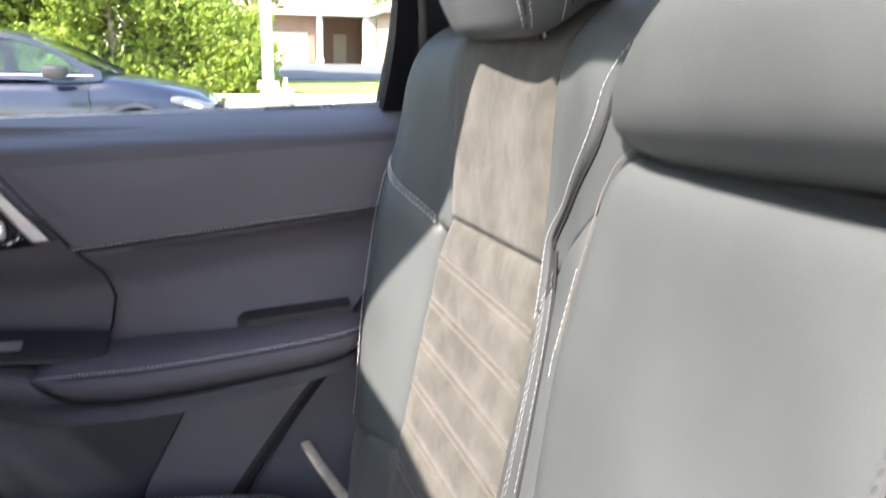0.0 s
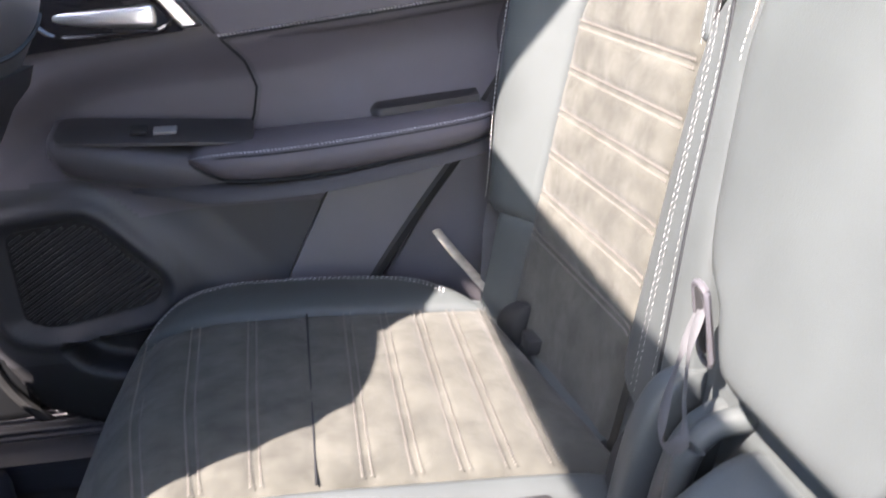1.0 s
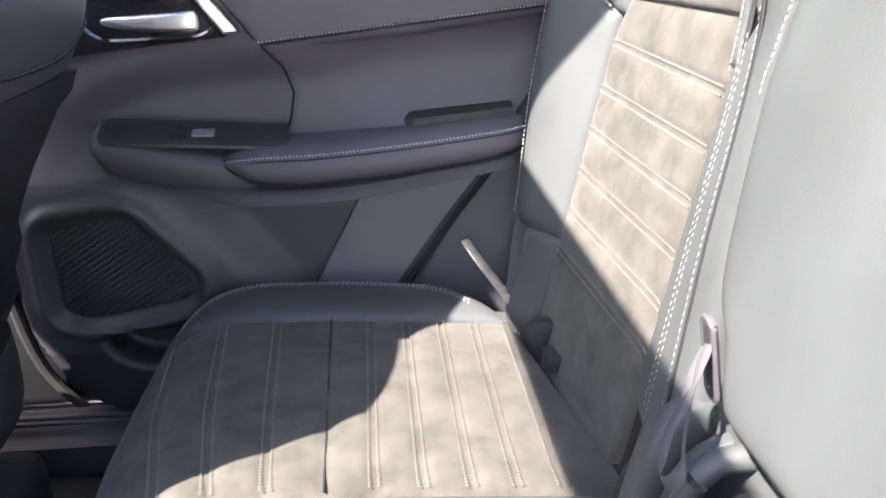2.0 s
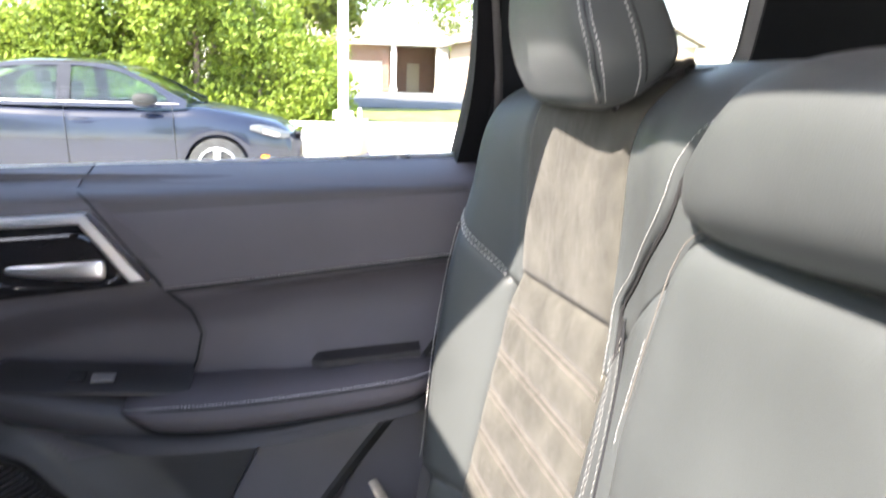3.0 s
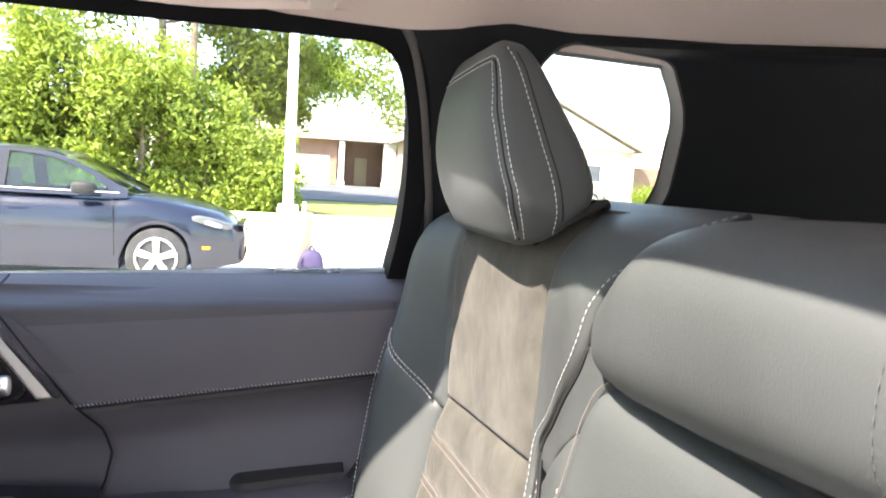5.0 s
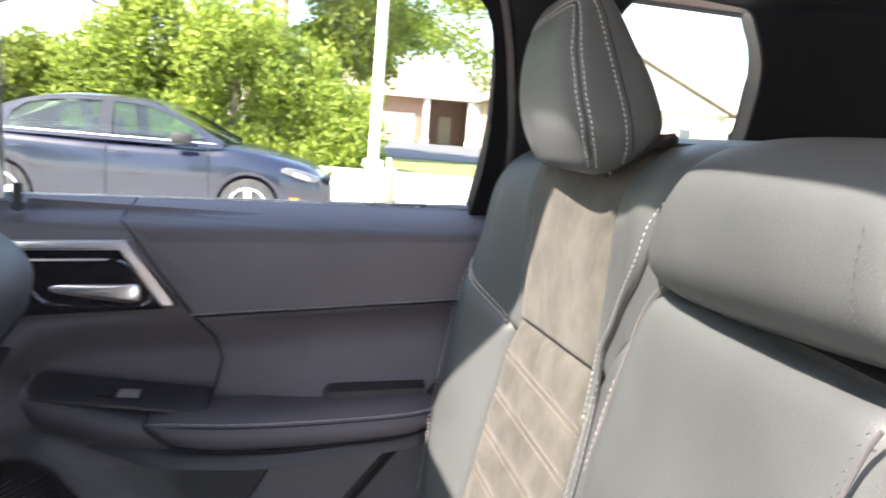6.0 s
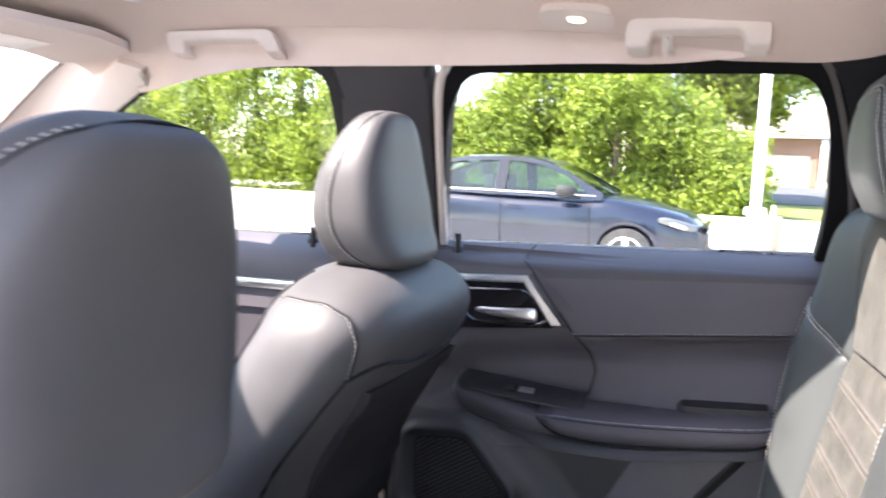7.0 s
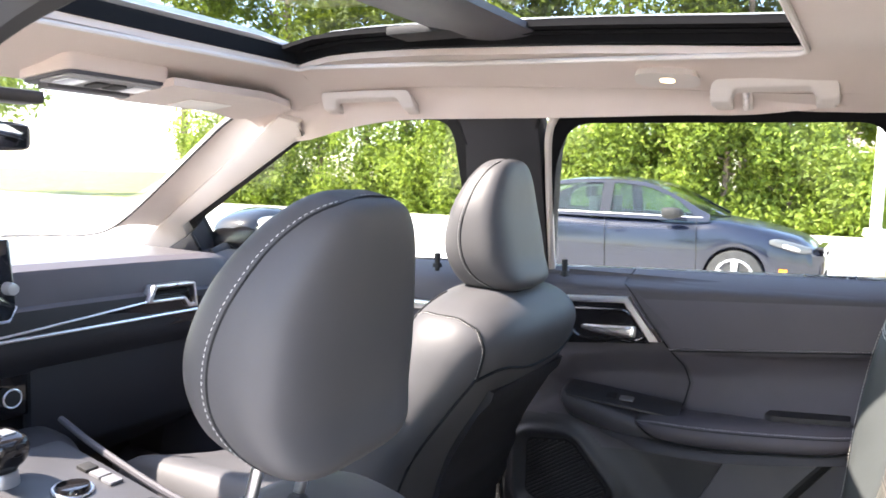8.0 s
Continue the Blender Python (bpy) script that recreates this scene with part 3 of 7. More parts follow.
sheet(bm, lambda u, v: roof_in(-0.79 + 0.17 * v, SR_Y0 + (SR_Y1 - SR_Y0) * u, 0.030 - 0.010 * math.sin(math.pi * v)), 24, 6, (0, 0, 0.012))
part("cross_member", bm, HARD_GREY, sr, "grey cross member between the two panes")
for y in (SR_Y0 + 0.03, SR_Y1 - 0.03):
    bm = B()
    box(bm, roof_in(-0.77, y - (0.03 if y > 0 else 0), 0.030), (0.22, 0.075 if y > 0 else 0.03, 0.016), 0.004)
    part("slider", bm, RUBBER, sr)
for xa, xb, nm in ((SR_X0, -0.775, "front_pane"), (-0.635, SR_X1, "rear_pane")):
    bm = B()
    sheet(bm, lambda u, v: roof_in(xa + (xb - xa) * u, SR_Y0 + (SR_Y1 - SR_Y0) * v, 0.053), 8, 6)
    g = part(nm, bm, TINT, sr)
    g.visible_shadow = False

# windscreen
ws = structure("window_front", "bright windscreen with a dark edge", "windscreen")
bm = B()
sheet(bm, lambda u, v: (-1.40 - 0.98 * v - 0.10 * math.sin(math.pi * u), -0.30 + 1.22 * u - (0.12 - 0.24 * u) * v, 1.565 - 0.50 * v), 10, 6)
g = part("glass", bm, CLEAR, ws)
g.visible_shadow = False
bm = B()
tube(bm, [Vector(p) + Vector((0.004, -0.004, 0.0)) for p in WS_EDGE], 0.003, 6)
part("edge_band", bm, RUBBER, ws)

# ---- rear door ----
def zs(x):
    """Height of the window sill along the door."""
    return 1.204 + 0.044 * x


door = thing("rear_door", "closed rear car door, dark grey panel with padded armrest", "car door", at=(0, 0, 0))
BOWL = [(-0.735, 0.86), (-0.72, 0.94), (-0.66, 0.99), (-0.58, 1.013), (-0.45, 1.028), (-0.25, 1.04), (-0.22, 0.92), (-0.30, 0.85), (-0.60, 0.83)]
SPK = rounded([(-0.757, 0.792), (-0.638, 0.808), (-0.542, 0.70), (-0.562, 0.66), (-0.715, 0.632), (-0.757, 0.648)], 0.025)
POCKET = rounded([(-0.715, 0.618), (-0.56, 0.632), (-0.40, 0.60), (-0.40, 0.52), (-0.60, 0.545), (-0.68, 0.565)], 0.025)
KNEE = [(-0.80, 0.83), (-0.64, 0.845), (-0.52, 0.74), (-0.42, 0.62), (-0.40, 0.40), (-0.9, 0.40), (-0.9, 0.83)]
sd_bowl, sd_spk, sd_pocket, sd_knee = poly_sdf(BOWL), poly_sdf(SPK), poly_sdf(POCKET), poly_sdf(KNEE)
DOOR_OUT = poly_sdf(rounded([(-0.815, 1.16), (-0.815, 0.62), (-0.76, 0.50), (-0.66, 0.455), (-0.36, 0.455), (-0.255, 0.655), (-0.075, 0.90), (-0.01, 1.0), (-0.005, 1.19)], 0.03))


sd_mid = poly_sdf([(-0.412, 1.03), (-0.03, 1.08), (-0.03, 0.90), (-0.370, 0.87)])


def card(x, z):
    y = 1.045
    y += 0.028 * (1 - sstep(-0.06, 0.006, sd_bowl(x, z)))
    y -= 0.030 * (1 - sstep(-0.01, 0.07, sd_knee(x, z)))
    y -= 0.012 * (1 - sstep(0.0, 0.016, abs(sd_spk(x, z) - 0.014)))
    y += 0.014 * (1 - sstep(-0.012, 0.0, sd_spk(x, z)))
    y += 0.045 * (1 - sstep(-0.02, 0.0, sd_pocket(x, z)))
    y += 0.05 * (1 - sstep(-0.030, -0.010, sd_mid(x, z)))
    y += 0.05 * sstep(-0.018, 0.004, DOOR_OUT(x, z))
    return y


bm = B()
NX, NZ = 130, 116
gx = [[bm.verts.new((-0.83 + 0.84 * i / NX, card(-0.83 + 0.84 * i / NX, 0.44 + 0.74 * j / NZ), 0.44 + 0.74 * j / NZ)) for j in range(NZ + 1)] for i in range(NX + 1)]
for i in range(NX):
    for j in range(NZ):
        q = (gx[i][j], gx[i + 1][j], gx[i + 1][j + 1], gx[i][j + 1])
        c = sum((v.co for v in q), Vector()) / 4
        if DOOR_OUT(c.x, c.z) < 0.012:
            bm.faces.new(q)
bmesh.ops.delete(bm, geom=[v for v in bm.verts if not v.link_faces], context="VERTS")


def zone(c):
    """0: upper card, 1: the knee part round the loudspeaker, 2: pocket and foot."""
    if sd_pocket(c.x, c.z) < 0.004 or c.z < 0.585:
        return 2
    return 1 if sd_knee(c.x, c.z) < 0.012 or c.z < 0.80 else 0


def card_zone(k):
    out = bm.copy()
    bmesh.ops.delete(out, geom=[f for f in out.faces if zone(f.calc_center_median()) != k], context="FACES")
    return out


# Lower card is coloured darker for the shade under the armrest.
for k_, nm_, c_, lab_ in ((1, "lower_card", (0.034, 0.034, 0.039), "loudspeaker surround, darkened for the shade under the armrest"), (2, "map_pocket", (0.016, 0.016, 0.018), "black map pocket and door foot")):
    part(nm_, card_zone(k_), mat(nm_ + "_plastic", c_, 0.5, vary=0.08, scale=5, fine=1300, bump=0.3, dist=0.0004), door, lab_, smooth=70)
bmesh.ops.delete(bm, geom=[f for f in bm.faces if zone(f.calc_center_median()) != 0], context="FACES")
part("door_card", bm, mat("door_card_plastic", (0.068, 0.063, 0.073), 0.55, vary=0.08, scale=5, fine=1300, bump=0.3, dist=0.0004, spec=0.3), door, "sculpted dark plastic door card", smooth=70)
bm = B()
box(bm, (-0.40, 1.135, 0.765), (0.90, 0.05, 0.75), 0.01)
part("door_shell", bm, DARK, door)
bm = B()
tube(bm, smooth_line([(-0.835, 1.052, 1.1), (-0.835, 1.052, 0.66), (-0.775, 1.052, 0.485), (-0.66, 1.052, 0.435), (-0.5, 1.052, 0.43)], 6), 0.008, 8)
tube(bm, smooth_line([(-0.33, 1.048, 0.52), (-0.275, 1.045, 0.64), (-0.19, 1.044, 0.765), (-0.085, 1.044, 0.905), (-0.035, 1.040, 0.98)], 6), 0.0145, 8)
part("seal", bm, RUBBER, door, "black rubber edge seal")

# upper padded panel, rolling over into the sill
UP = [(1.0385 + 0.1135 * ((0.15 + f) / 0.156) ** 7, f) for f in [0.006 - 0.156 * (k / 24) ** 1.5 for k in range(25)]]


def upper(u, v, x0, x1, zb):
    x = x0(v) + (x1 - x0(v)) * u
    k = v * (len(UP) - 1)
    i = min(int(k), len(UP) - 2)
    t = k - i
    y = UP[i][0] * (1 - t) + UP[i + 1][0] * t
    f = UP[i][1] * (1 - t) + UP[i + 1][1] * t
    s = f / -0.15
    z = zs(x) + (f if s < 0 else -s * (zs(x) - zb(x)))
    return (x, y, z)


stitch_z = lambda x: 1.033 + 0.118 * (x + 0.44)
bm = B()
sheet(bm, lambda u, v: upper(u, v, lambda w: -0.545 if w < 0.3 else -0.545 + 0.112 * (w - 0.3) / 0.7, -0.006, stitch_z), 30, 48, (0, 0.02, -0.006))
part("upper_pad", bm, SOFT_LEATHER, door, "padded leatherette upper door panel", smooth=60)
bm = B()
sheet(bm, lambda u, v: upper(u, v, lambda w: -0.83, -0.548 if v < 0.3 else -0.548 + 0.112 * (v - 0.3) / 0.7, lambda x: 1.075), 20, 48, (0, 0.02, -0.006))
part("sill_trim", bm, SOFT, door, "dark grey sill trim below the glass", smooth=60)

# middle leatherette panel
MID_L = [(-0.436, 1.026), (-0.408, 0.995), (-0.396, 0.965), (-0.404, 0.93), (-0.42, 0.895)]


def middle(u, v):
    k = v * (len(MID_L) - 1)
    i = min(int(k), len(MID_L) - 2)
    x0 = MID_L[i][0] + (MID_L[i + 1][0] - MID_L[i][0]) * (k - i)
    x = x0 + (-0.03 - x0) * u
    zt, zb = stitch_z(x) - 0.004, 0.882 + 0.050 * u
    z = zt + (zb - zt) * v
    own = 1.041 + 0.040 * math.sin(math.pi * v ** 0.8)
    joint = 1.0435 + 0.028 * (1 - sstep(-0.06, 0.006, sd_bowl(x, z)))
    y = joint + (own - joint) * sstep(0.0, 0.55, u) + 0.003 * (1 - sstep(0, 0.02, u))
    return (x, y + 0.006 * (1 - sstep(0, 0.03, v)), z)


bm = B()
sheet(bm, middle, 30, 22, (0, 0.015, 0))
part("middle_pad", bm, SOFT_LEATHER, door, "soft leatherette panel above the armrest", smooth=60)
bm = B()
stitches(bm, [(x, 1.0395, stitch_z(x) - 0.0015) for x in np.linspace(-0.436, -0.02, 40)], 0.0050, 0.0060, 0.0013, (0, -1, 0), slant=1.05)
part("stitching", bm, STITCH_GREY, door, "grey thread seam")
bm = B()
tube(bm, [(x, 1.040, stitch_z(x) - 0.0052) for x in np.linspace(-0.436, -0.02, 20)], 0.0012, 6)
part("seam", bm, DARK, door)
bm = B()
tube(bm, smooth_line([(-0.545, 1.060, zs(-0.545) - 0.02), (-0.528, 1.0405, 1.15), (-0.483, 1.0385, 1.09), (-0.441, 1.0385, 1.035)], 6), 0.0013, 6)
tube(bm, [Vector(middle(0, v)) + Vector((-0.001, -0.0022, 0)) for v in np.linspace(0, 0.95, 24)], 0.0019, 6)
part("panel_gap", bm, DARK, door)

# handle surround
fy = lambda p, q, d: (p, d, q)
bm = B()
prism(bm, [(-0.83, 1.117), (-0.527, 1.137), (-0.455, 1.046), (-0.479, 1.0445), (-0.5375, 1.1225), (-0.83, 1.1045)], fy, 1.05, 1.026, bevel=0.003)
part("chrome_trim", bm, CHROME, door, "satin chrome trim strip")
CUP = rounded([(-0.690, 1.097), (-0.640, 1.036), (-0.512, 1.040), (-0.488, 1.052), (-0.530, 1.108)], [0.012, 0.02, 0.02, 0.014, 0.02])
bm = B()
prism(bm, [(-0.83, 1.104), (-0.538, 1.121), (-0.481, 1.0445), (-0.478, 1.040), (-0.83, 1.001)], fy, 1.055, 1.034, holes=[grow(CUP, -0.004)[::-1]], bevel=0.0)
part("bezel", bm, GLOSS, door, "gloss black handle surround")
bm = B()
loft(bm, [[(p, 1.034, q) for p, q in grow(CUP, -0.004)], [(p, 1.06, q) for p, q in grow(CUP, -0.009)], [(p, 1.078, q) for p, q in grow(CUP, -0.02)], [(p, 1.08, q) for p, q in grow(CUP, -0.03)]])
part("handle_cup", bm, GLOSS, door)
bm = B()
tube(bm, [(p, 1.033, q) for p, q in CUP], 0.0035, 6, closed=True)
part("cup_rim", bm, GLOSS, door)
bm = B()
spine(bm, dense([(-0.655, 1.040, 1.044, 1.058, 1.064), (-0.650, 1.036, 1.046, 1.055, 1.067), (-0.60, 1.031, 1.046, 1.050, 1.069), (-0.54, 1.029, 1.046, 1.046, 1.073), (-0.515, 1.030, 1.046, 1.046, 1.075), (-0.507, 1.036, 1.044, 1.051, 1.070)], 4), 20, 3.0, "x")
part("pull_lever", bm, CHROME, door, "satin chrome door pull")
bm = B()
prism(bm, rounded([(-0.655, 1.088), (-0.60, 1.092), (-0.60, 1.074), (-0.645, 1.070)], 0.005), fy, 1.07, 1.052, bevel=0.002)
part("lock_slider", bm, HARD_GREY, door)

# switch pod and armrest, swept along the door
bm = B()
POD = [(-0.672, 1.03, 1.05, 0.885, 0.915), (-0.664, 1.008, 1.06, 0.868, 0.928), (-0.64, 0.995, 1.075, 0.852, 0.926), (-0.56, 0.985, 1.08, 0.836, 0.908), (-0.47, 0.985, 1.08, 0.815, 0.893), (-0.43, 0.99, 1.08, 0.815, 0.885)]


def pod_ring(x, y0, y1, z0, z1):
    """Sloping top that falls towards the cabin, rounded lower edge."""
    return [(x, y1, z1), (x, y0 + 0.045, z1 - 0.004), (x, y0 + 0.012, z1 - 0.012), (x, y0 + 0.003, z1 - 0.020), (x, y0, z1 - 0.03), (x, y0 + 0.008, z0 + 0.02), (x, y0 + 0.022, z0 + 0.006), (x, y0 + 0.045, z0), (x, y1, z0)]


loft(bm, [pod_ring(*r) for r in dense(POD, 5)])
part("armrest_base", bm, HARD_GREY, door, "grey plastic armrest nose", smooth=50)
bm = B()
loft(bm, [pod_ring(*r) for r in dense([(-0.57, 1.008, 1.07, 0.838, 0.866), (-0.52, 0.988, 1.07, 0.824, 0.862), (-0.46, 0.968, 1.07, 0.818, 0.856), (-0.30, 0.964, 1.07, 0.830, 0.864), (-0.12, 0.978, 1.07, 0.862, 0.892), (-0.08, 1.0, 1.07, 0.872, 0.897)], 6)])
part("armrest_lower", bm, HARD, door, smooth=50)
bm = B()
prism(bm, rounded([(-0.655, 0.995), (-0.405, 1.0), (-0.405, 1.055), (-0.655, 1.055)], [0.018, 0.006, 0.01, 0.018]),
      lambda p, q, d: (p, q, 0.9185 - 0.062 * (p + 0.655) + 0.35 * (q - 1.025) + d), 0.0, 0.004, bevel=0.001)
part("switch_panel", bm, SOFT_BLACK, door, "black window-switch panel")
bm = B()
box(bm, (-0.518, 1.020, 0.916), (0.030, 0.016, 0.005), 0.002, rot=Matrix.Rotation(radians(19), 4, "X"))
part("window_switch", bm, SWITCH_GREY, door, "small grey window switch")
bm = B()
box(bm, (-0.551, 1.020, 0.918), (0.022, 0.020, 0.005), 0.002, rot=Matrix.Rotation(radians(19), 4, "X"))
part("switch_recess", bm, RUBBER, door)
ARM = [(-0.490, 0.985, 1.05, 0.880, 0.888), (-0.486, 0.977, 1.06, 0.872, 0.893), (-0.460, 0.966, 1.065, 0.856, 0.899), (-0.43, 0.961, 1.065, 0.848, 0.902), (-0.36, 0.959, 1.065, 0.847, 0.905), (-0.25, 0.961, 1.065, 0.857, 0.914), (-0.13, 0.966, 1.062, 0.874, 0.927), (-0.085, 0.985, 1.06, 0.884, 0.930), (-0.070, 1.01, 1.05, 0.895, 0.928)]


def arm_ring(x, y0, y1, z0, z1):
    h = z1 - z0
    return [(x, y1, z1 - 0.002), (x, y0 + 0.06, z1 - 0.001), (x, y0 + 0.03, z1 - 0.004), (x, y0 + 0.010, z1 - 0.013), (x, y0 + 0.002, z1 - 0.45 * h), (x, y0 + 0.004, z0 + 0.30 * h), (x, y0 + 0.016, z0 + 0.1 * h), (x, y0 + 0.035, z0), (x, y1, z0)]


bm = B()
arm = dense(ARM, 6)
loft(bm, [arm_ring(*r) for r in arm])
part("armrest", bm, SOFT_LEATHER, door, "padded leatherette armrest", smooth=60)
bm = B()
line = [Vector(arm_ring(*r)[3]) + Vector((0, -0.002, 0.003)) for r in arm[6:-5]]
stitches(bm, line, 0.0050, 0.0056, 0.0011, (0, -1, 1), slant=1.05)
part("stitching", bm, STITCH_GREY, door)
bm = B()
tube(bm, [Vector(arm_ring(*r)[3]) + Vector((0, -0.001, -0.003)) for r in arm[5:-5]], 0.0016, 6)
tube(bm, [Vector(arm_ring(*r)[6]) + Vector((0, -0.004, 0.0)) for r in arm[5:-5]], 0.0022, 6)
part("seam", bm, DARK, door)
# Black slab stands in for the shade in the pull recess.
bm = B()
sheet(bm, lambda u, v: (-0.255 + 0.165 * u, 1.066 - 0.035 * v * sstep(0, 0.15, u), 0.921 + 0.016 * u + 0.010 * sstep(0, 0.12, u) - 0.008 * v), 16, 4, (0, 0, -0.03))
part("recess_shade", bm, SOFT_BLACK, door, smooth=50)
# lower rear trim, smooth and a shade lighter
bm = B()
prism(bm, [(-0.305, 0.826), (-0.375, 0.69), (-0.42, 0.56), (-0.335, 0.535), (-0.268, 0.655), (-0.10, 0.876), (-0.118, 0.885)], fy, 1.06, 1.032, bevel=0.004)
part("lower_trim", bm, TRIM_GREY, door, "smooth grey lower trim panel")
# speaker grille of slanting slats
sp = part("speaker_grille", prism(B(), grow(SPK, -0.004), fy, 1.04, 1.024), RUBBER, door, "black slatted speaker grille")
d = Vector((0.84, 0.0, 0.54)).normalized()
nrm = Vector((-d.z, 0, d.x))
inner = poly_sdf(grow(SPK, -0.012))
for k in range(-17, 18):
    o = Vector((-0.655, 0, 0.718)) + nrm * (k * 0.0078)
    ts = [t for t in np.linspace(-0.2, 0.2, 161) if inner(o.x + d.x * t, o.z + d.z * t) < 0]
    if len(ts) > 8:
        a, b = o + d * ts[0], o + d * ts[-1]
        bm = B()
        c = (a + b) / 2
        box(bm, (c.x, 1.0205, c.z), ((b - a).length, 0.007, 0.0040), 0.0012, 1, Matrix.Rotation(-math.atan2(d.z, d.x), 4, "Y"))
        part("slat", bm, SOFT_BLACK, sp)
# lock knob, glass and black frame
bm = B()
cyl(bm, (-0.686, 1.058, 1.165), (-0.686, 1.058, 1.205), 0.006, 0.007, 12, 0.002)
cyl(bm, (-0.686, 1.058, 1.168), (-0.686, 1.058, 1.178), 0.012, 0.009, 12)
part("lock_knob", bm, RUBBER, door, "small black lock knob")
ring_part("window_frame", WIN_REAR, -0.006, 0.022, -0.03, 0.016, ROOF_BLACK, door, side, "black window frame")
g = pane("glass", WIN_REAR, CLEAR, door, side)
bm = B()
tube(bm, [side(x, zs(x) - 0.004, -0.012) for x in (-0.757, -0.03)], 0.005, 6)
part("sill_strip", bm, CHROME, door, "bright outer sill strip")

# ---- front passenger door ----
fd = thing("front_door", "closed front passenger door, dark panel with a bright trim strip", "car door")
bm = B()
fsill = lambda x: 1.163 + 0.03 * (x + 0.975)
sheet(bm, lambda u, v: (-2.0 + 1.06 * u, UP[int(v * 24)][0], fsill(-2.0 + 1.06 * u) + UP[int(v * 24)][1]), 12, 24, (0, 0.02, -0.006))
sheet(bm, lambda u, v: (-2.0 + 1.06 * u, 1.043 - 0.02 * v + 0.03 * math.sin(math.pi * v), 1.02 - 0.56 * v), 12, 10, (0, 0.03, 0))
part("inner_panel", bm, SOFT, fd, smooth=60)
bm = B()
box(bm, (-1.46, 1.038, 1.055), (1.0, 0.02, 0.022), 0.006, rot=Matrix.Rotation(radians(-1.5), 4, "Y"))
part("chrome_trim", bm, CHROME, fd, "satin chrome trim strip")
bm = B()
box(bm, (-1.62, 1.036, 1.012), (0.42, 0.012, 0.05), 0.01)
part("gloss_panel", bm, SILVER_PL, fd)
bm = B()
cyl(bm, (-1.023, 1.06, 1.15), (-1.023, 1.06, 1.195), 0.006, 0.008, 12, 0.002)
cyl(bm, (-1.023, 1.06, 1.16), (-1.023, 1.06, 1.17), 0.013, 0.010, 12)
part("lock_knob", bm, RUBBER, fd)
ring_part("window_frame", WIN_FRONT, -0.008, 0.02, -0.03, 0.014, RUBBER, fd, side, "black window frame")
pane("glass", WIN_FRONT, CLEAR, fd, side)
mir = thing("door_mirror", "dark grey folding door mirror outside the front window", "mirror")
bm = B()
spine(bm, dense([(1.16, -1.90, -1.80, 1.13, 1.20), (1.19, -1.93, -1.75, 1.11, 1.24), (1.28, -1.93, -1.745, 1.10, 1.27), (1.38, -1.91, -1.75, 1.11, 1.265), (1.42, -1.87, -1.77, 1.15, 1.23)], 4), 24, 3.0, "y")
part("housing", bm, GLOSS, mir)
bm = B()
prism(bm, rounded([(1.185, 1.125), (1.395, 1.125), (1.395, 1.255), (1.185, 1.245)], 0.03), lambda p, q, d: (-1.742 + d, p, q), 0.0, 0.006)
part("mirror_glass", bm, MIRROR, mir)
bm = B()
tube(bm, [(-1.86, 1.12, 1.12), (-1.85, 1.17, 1.14)], 0.025, 10)
part("arm", bm, HARD, mir)

# ---- rear bench ----
c_z = smooth_table([(0.60, -0.060), (0.71, -0.036), (0.825, -0.013), (0.93, 0.007), (0.98, 0.018), (1.04, 0.030), (1.09, 0.038), (1.18, 0.040), (1.25, 0.040), (1.285, 0.046), (1.315, 0.066), (1.335, 0.105)])
bol_z = smooth_table([(0.75, 0.030), (0.83, 0.034), (0.99, 0.053), (1.09, 0.056), (1.19, 0.030), (1.27, 0.018), (1.32, 0.0)])


def xs(y, z):
    """Front of the outer backrest."""
    x = c_z(z)
    if y > 0.63:
        x -= 0.13 * (min(y, 0.93) - 0.63)
    else:
        x -= 0.016 * sstep(0.0, 0.10, 0.63 - y)
    x -= bol_z(z) * sstep(0.87, 0.955, y)
    x += 0.10 * sstep(0.955, 1.03, y) ** 1.5
    return x


def pad(name, material, f, h, parent, nu=20, nv=24, extra=None, edge=0.003, base=None, label="", power=12.0):
    """A cushioned panel over a base surface: f(u, v) gives y and z; edges are tucked into the seams."""
    bm = B()
    surf = base or xs

    def g(u, v):
        y, z = f(u, v)
        pu, pv = 1 - abs(2 * u - 1) ** power, 1 - abs(2 * v - 1) ** (power * 1.6)
        k = max(0.0, pu) * max(0.0, pv)
        dx = h * k ** 0.6 - edge * (1 - k) ** 2
        if extra:
            dx += extra(u, v, y, z) * min(1, 3 * k)
        return (surf(y, z) - dx, y, z)
    sheet(bm, g, nu, nv, (0.03, 0, 0))
    return part(name, bm, material, parent, label, smooth=60)


def on_seat(y, z, lift=0.004, base=None):
    return Vector(((base or xs)(y, z) - lift, y, z))


rs = thing("bench_seat", "outer rear seat backrest, black leather with a grey suede centre", "car seat", at=(0.05, 0.76, 0.62))
rs.location = (0, 0, 0)
# core behind the panels
bm = B()
sheet(bm, lambda u, v: (xs(0.50 + 0.50 * u, 0.60 + 0.73 * v) + 0.012, 0.50 + 0.50 * u, 0.60 + 0.73 * v), 20, 30, (0.10, 0, 0))
part("core", bm, LEATHER, rs)
VEE = lambda y: 1.078 + max(0.0, y - 0.878) * 0.75
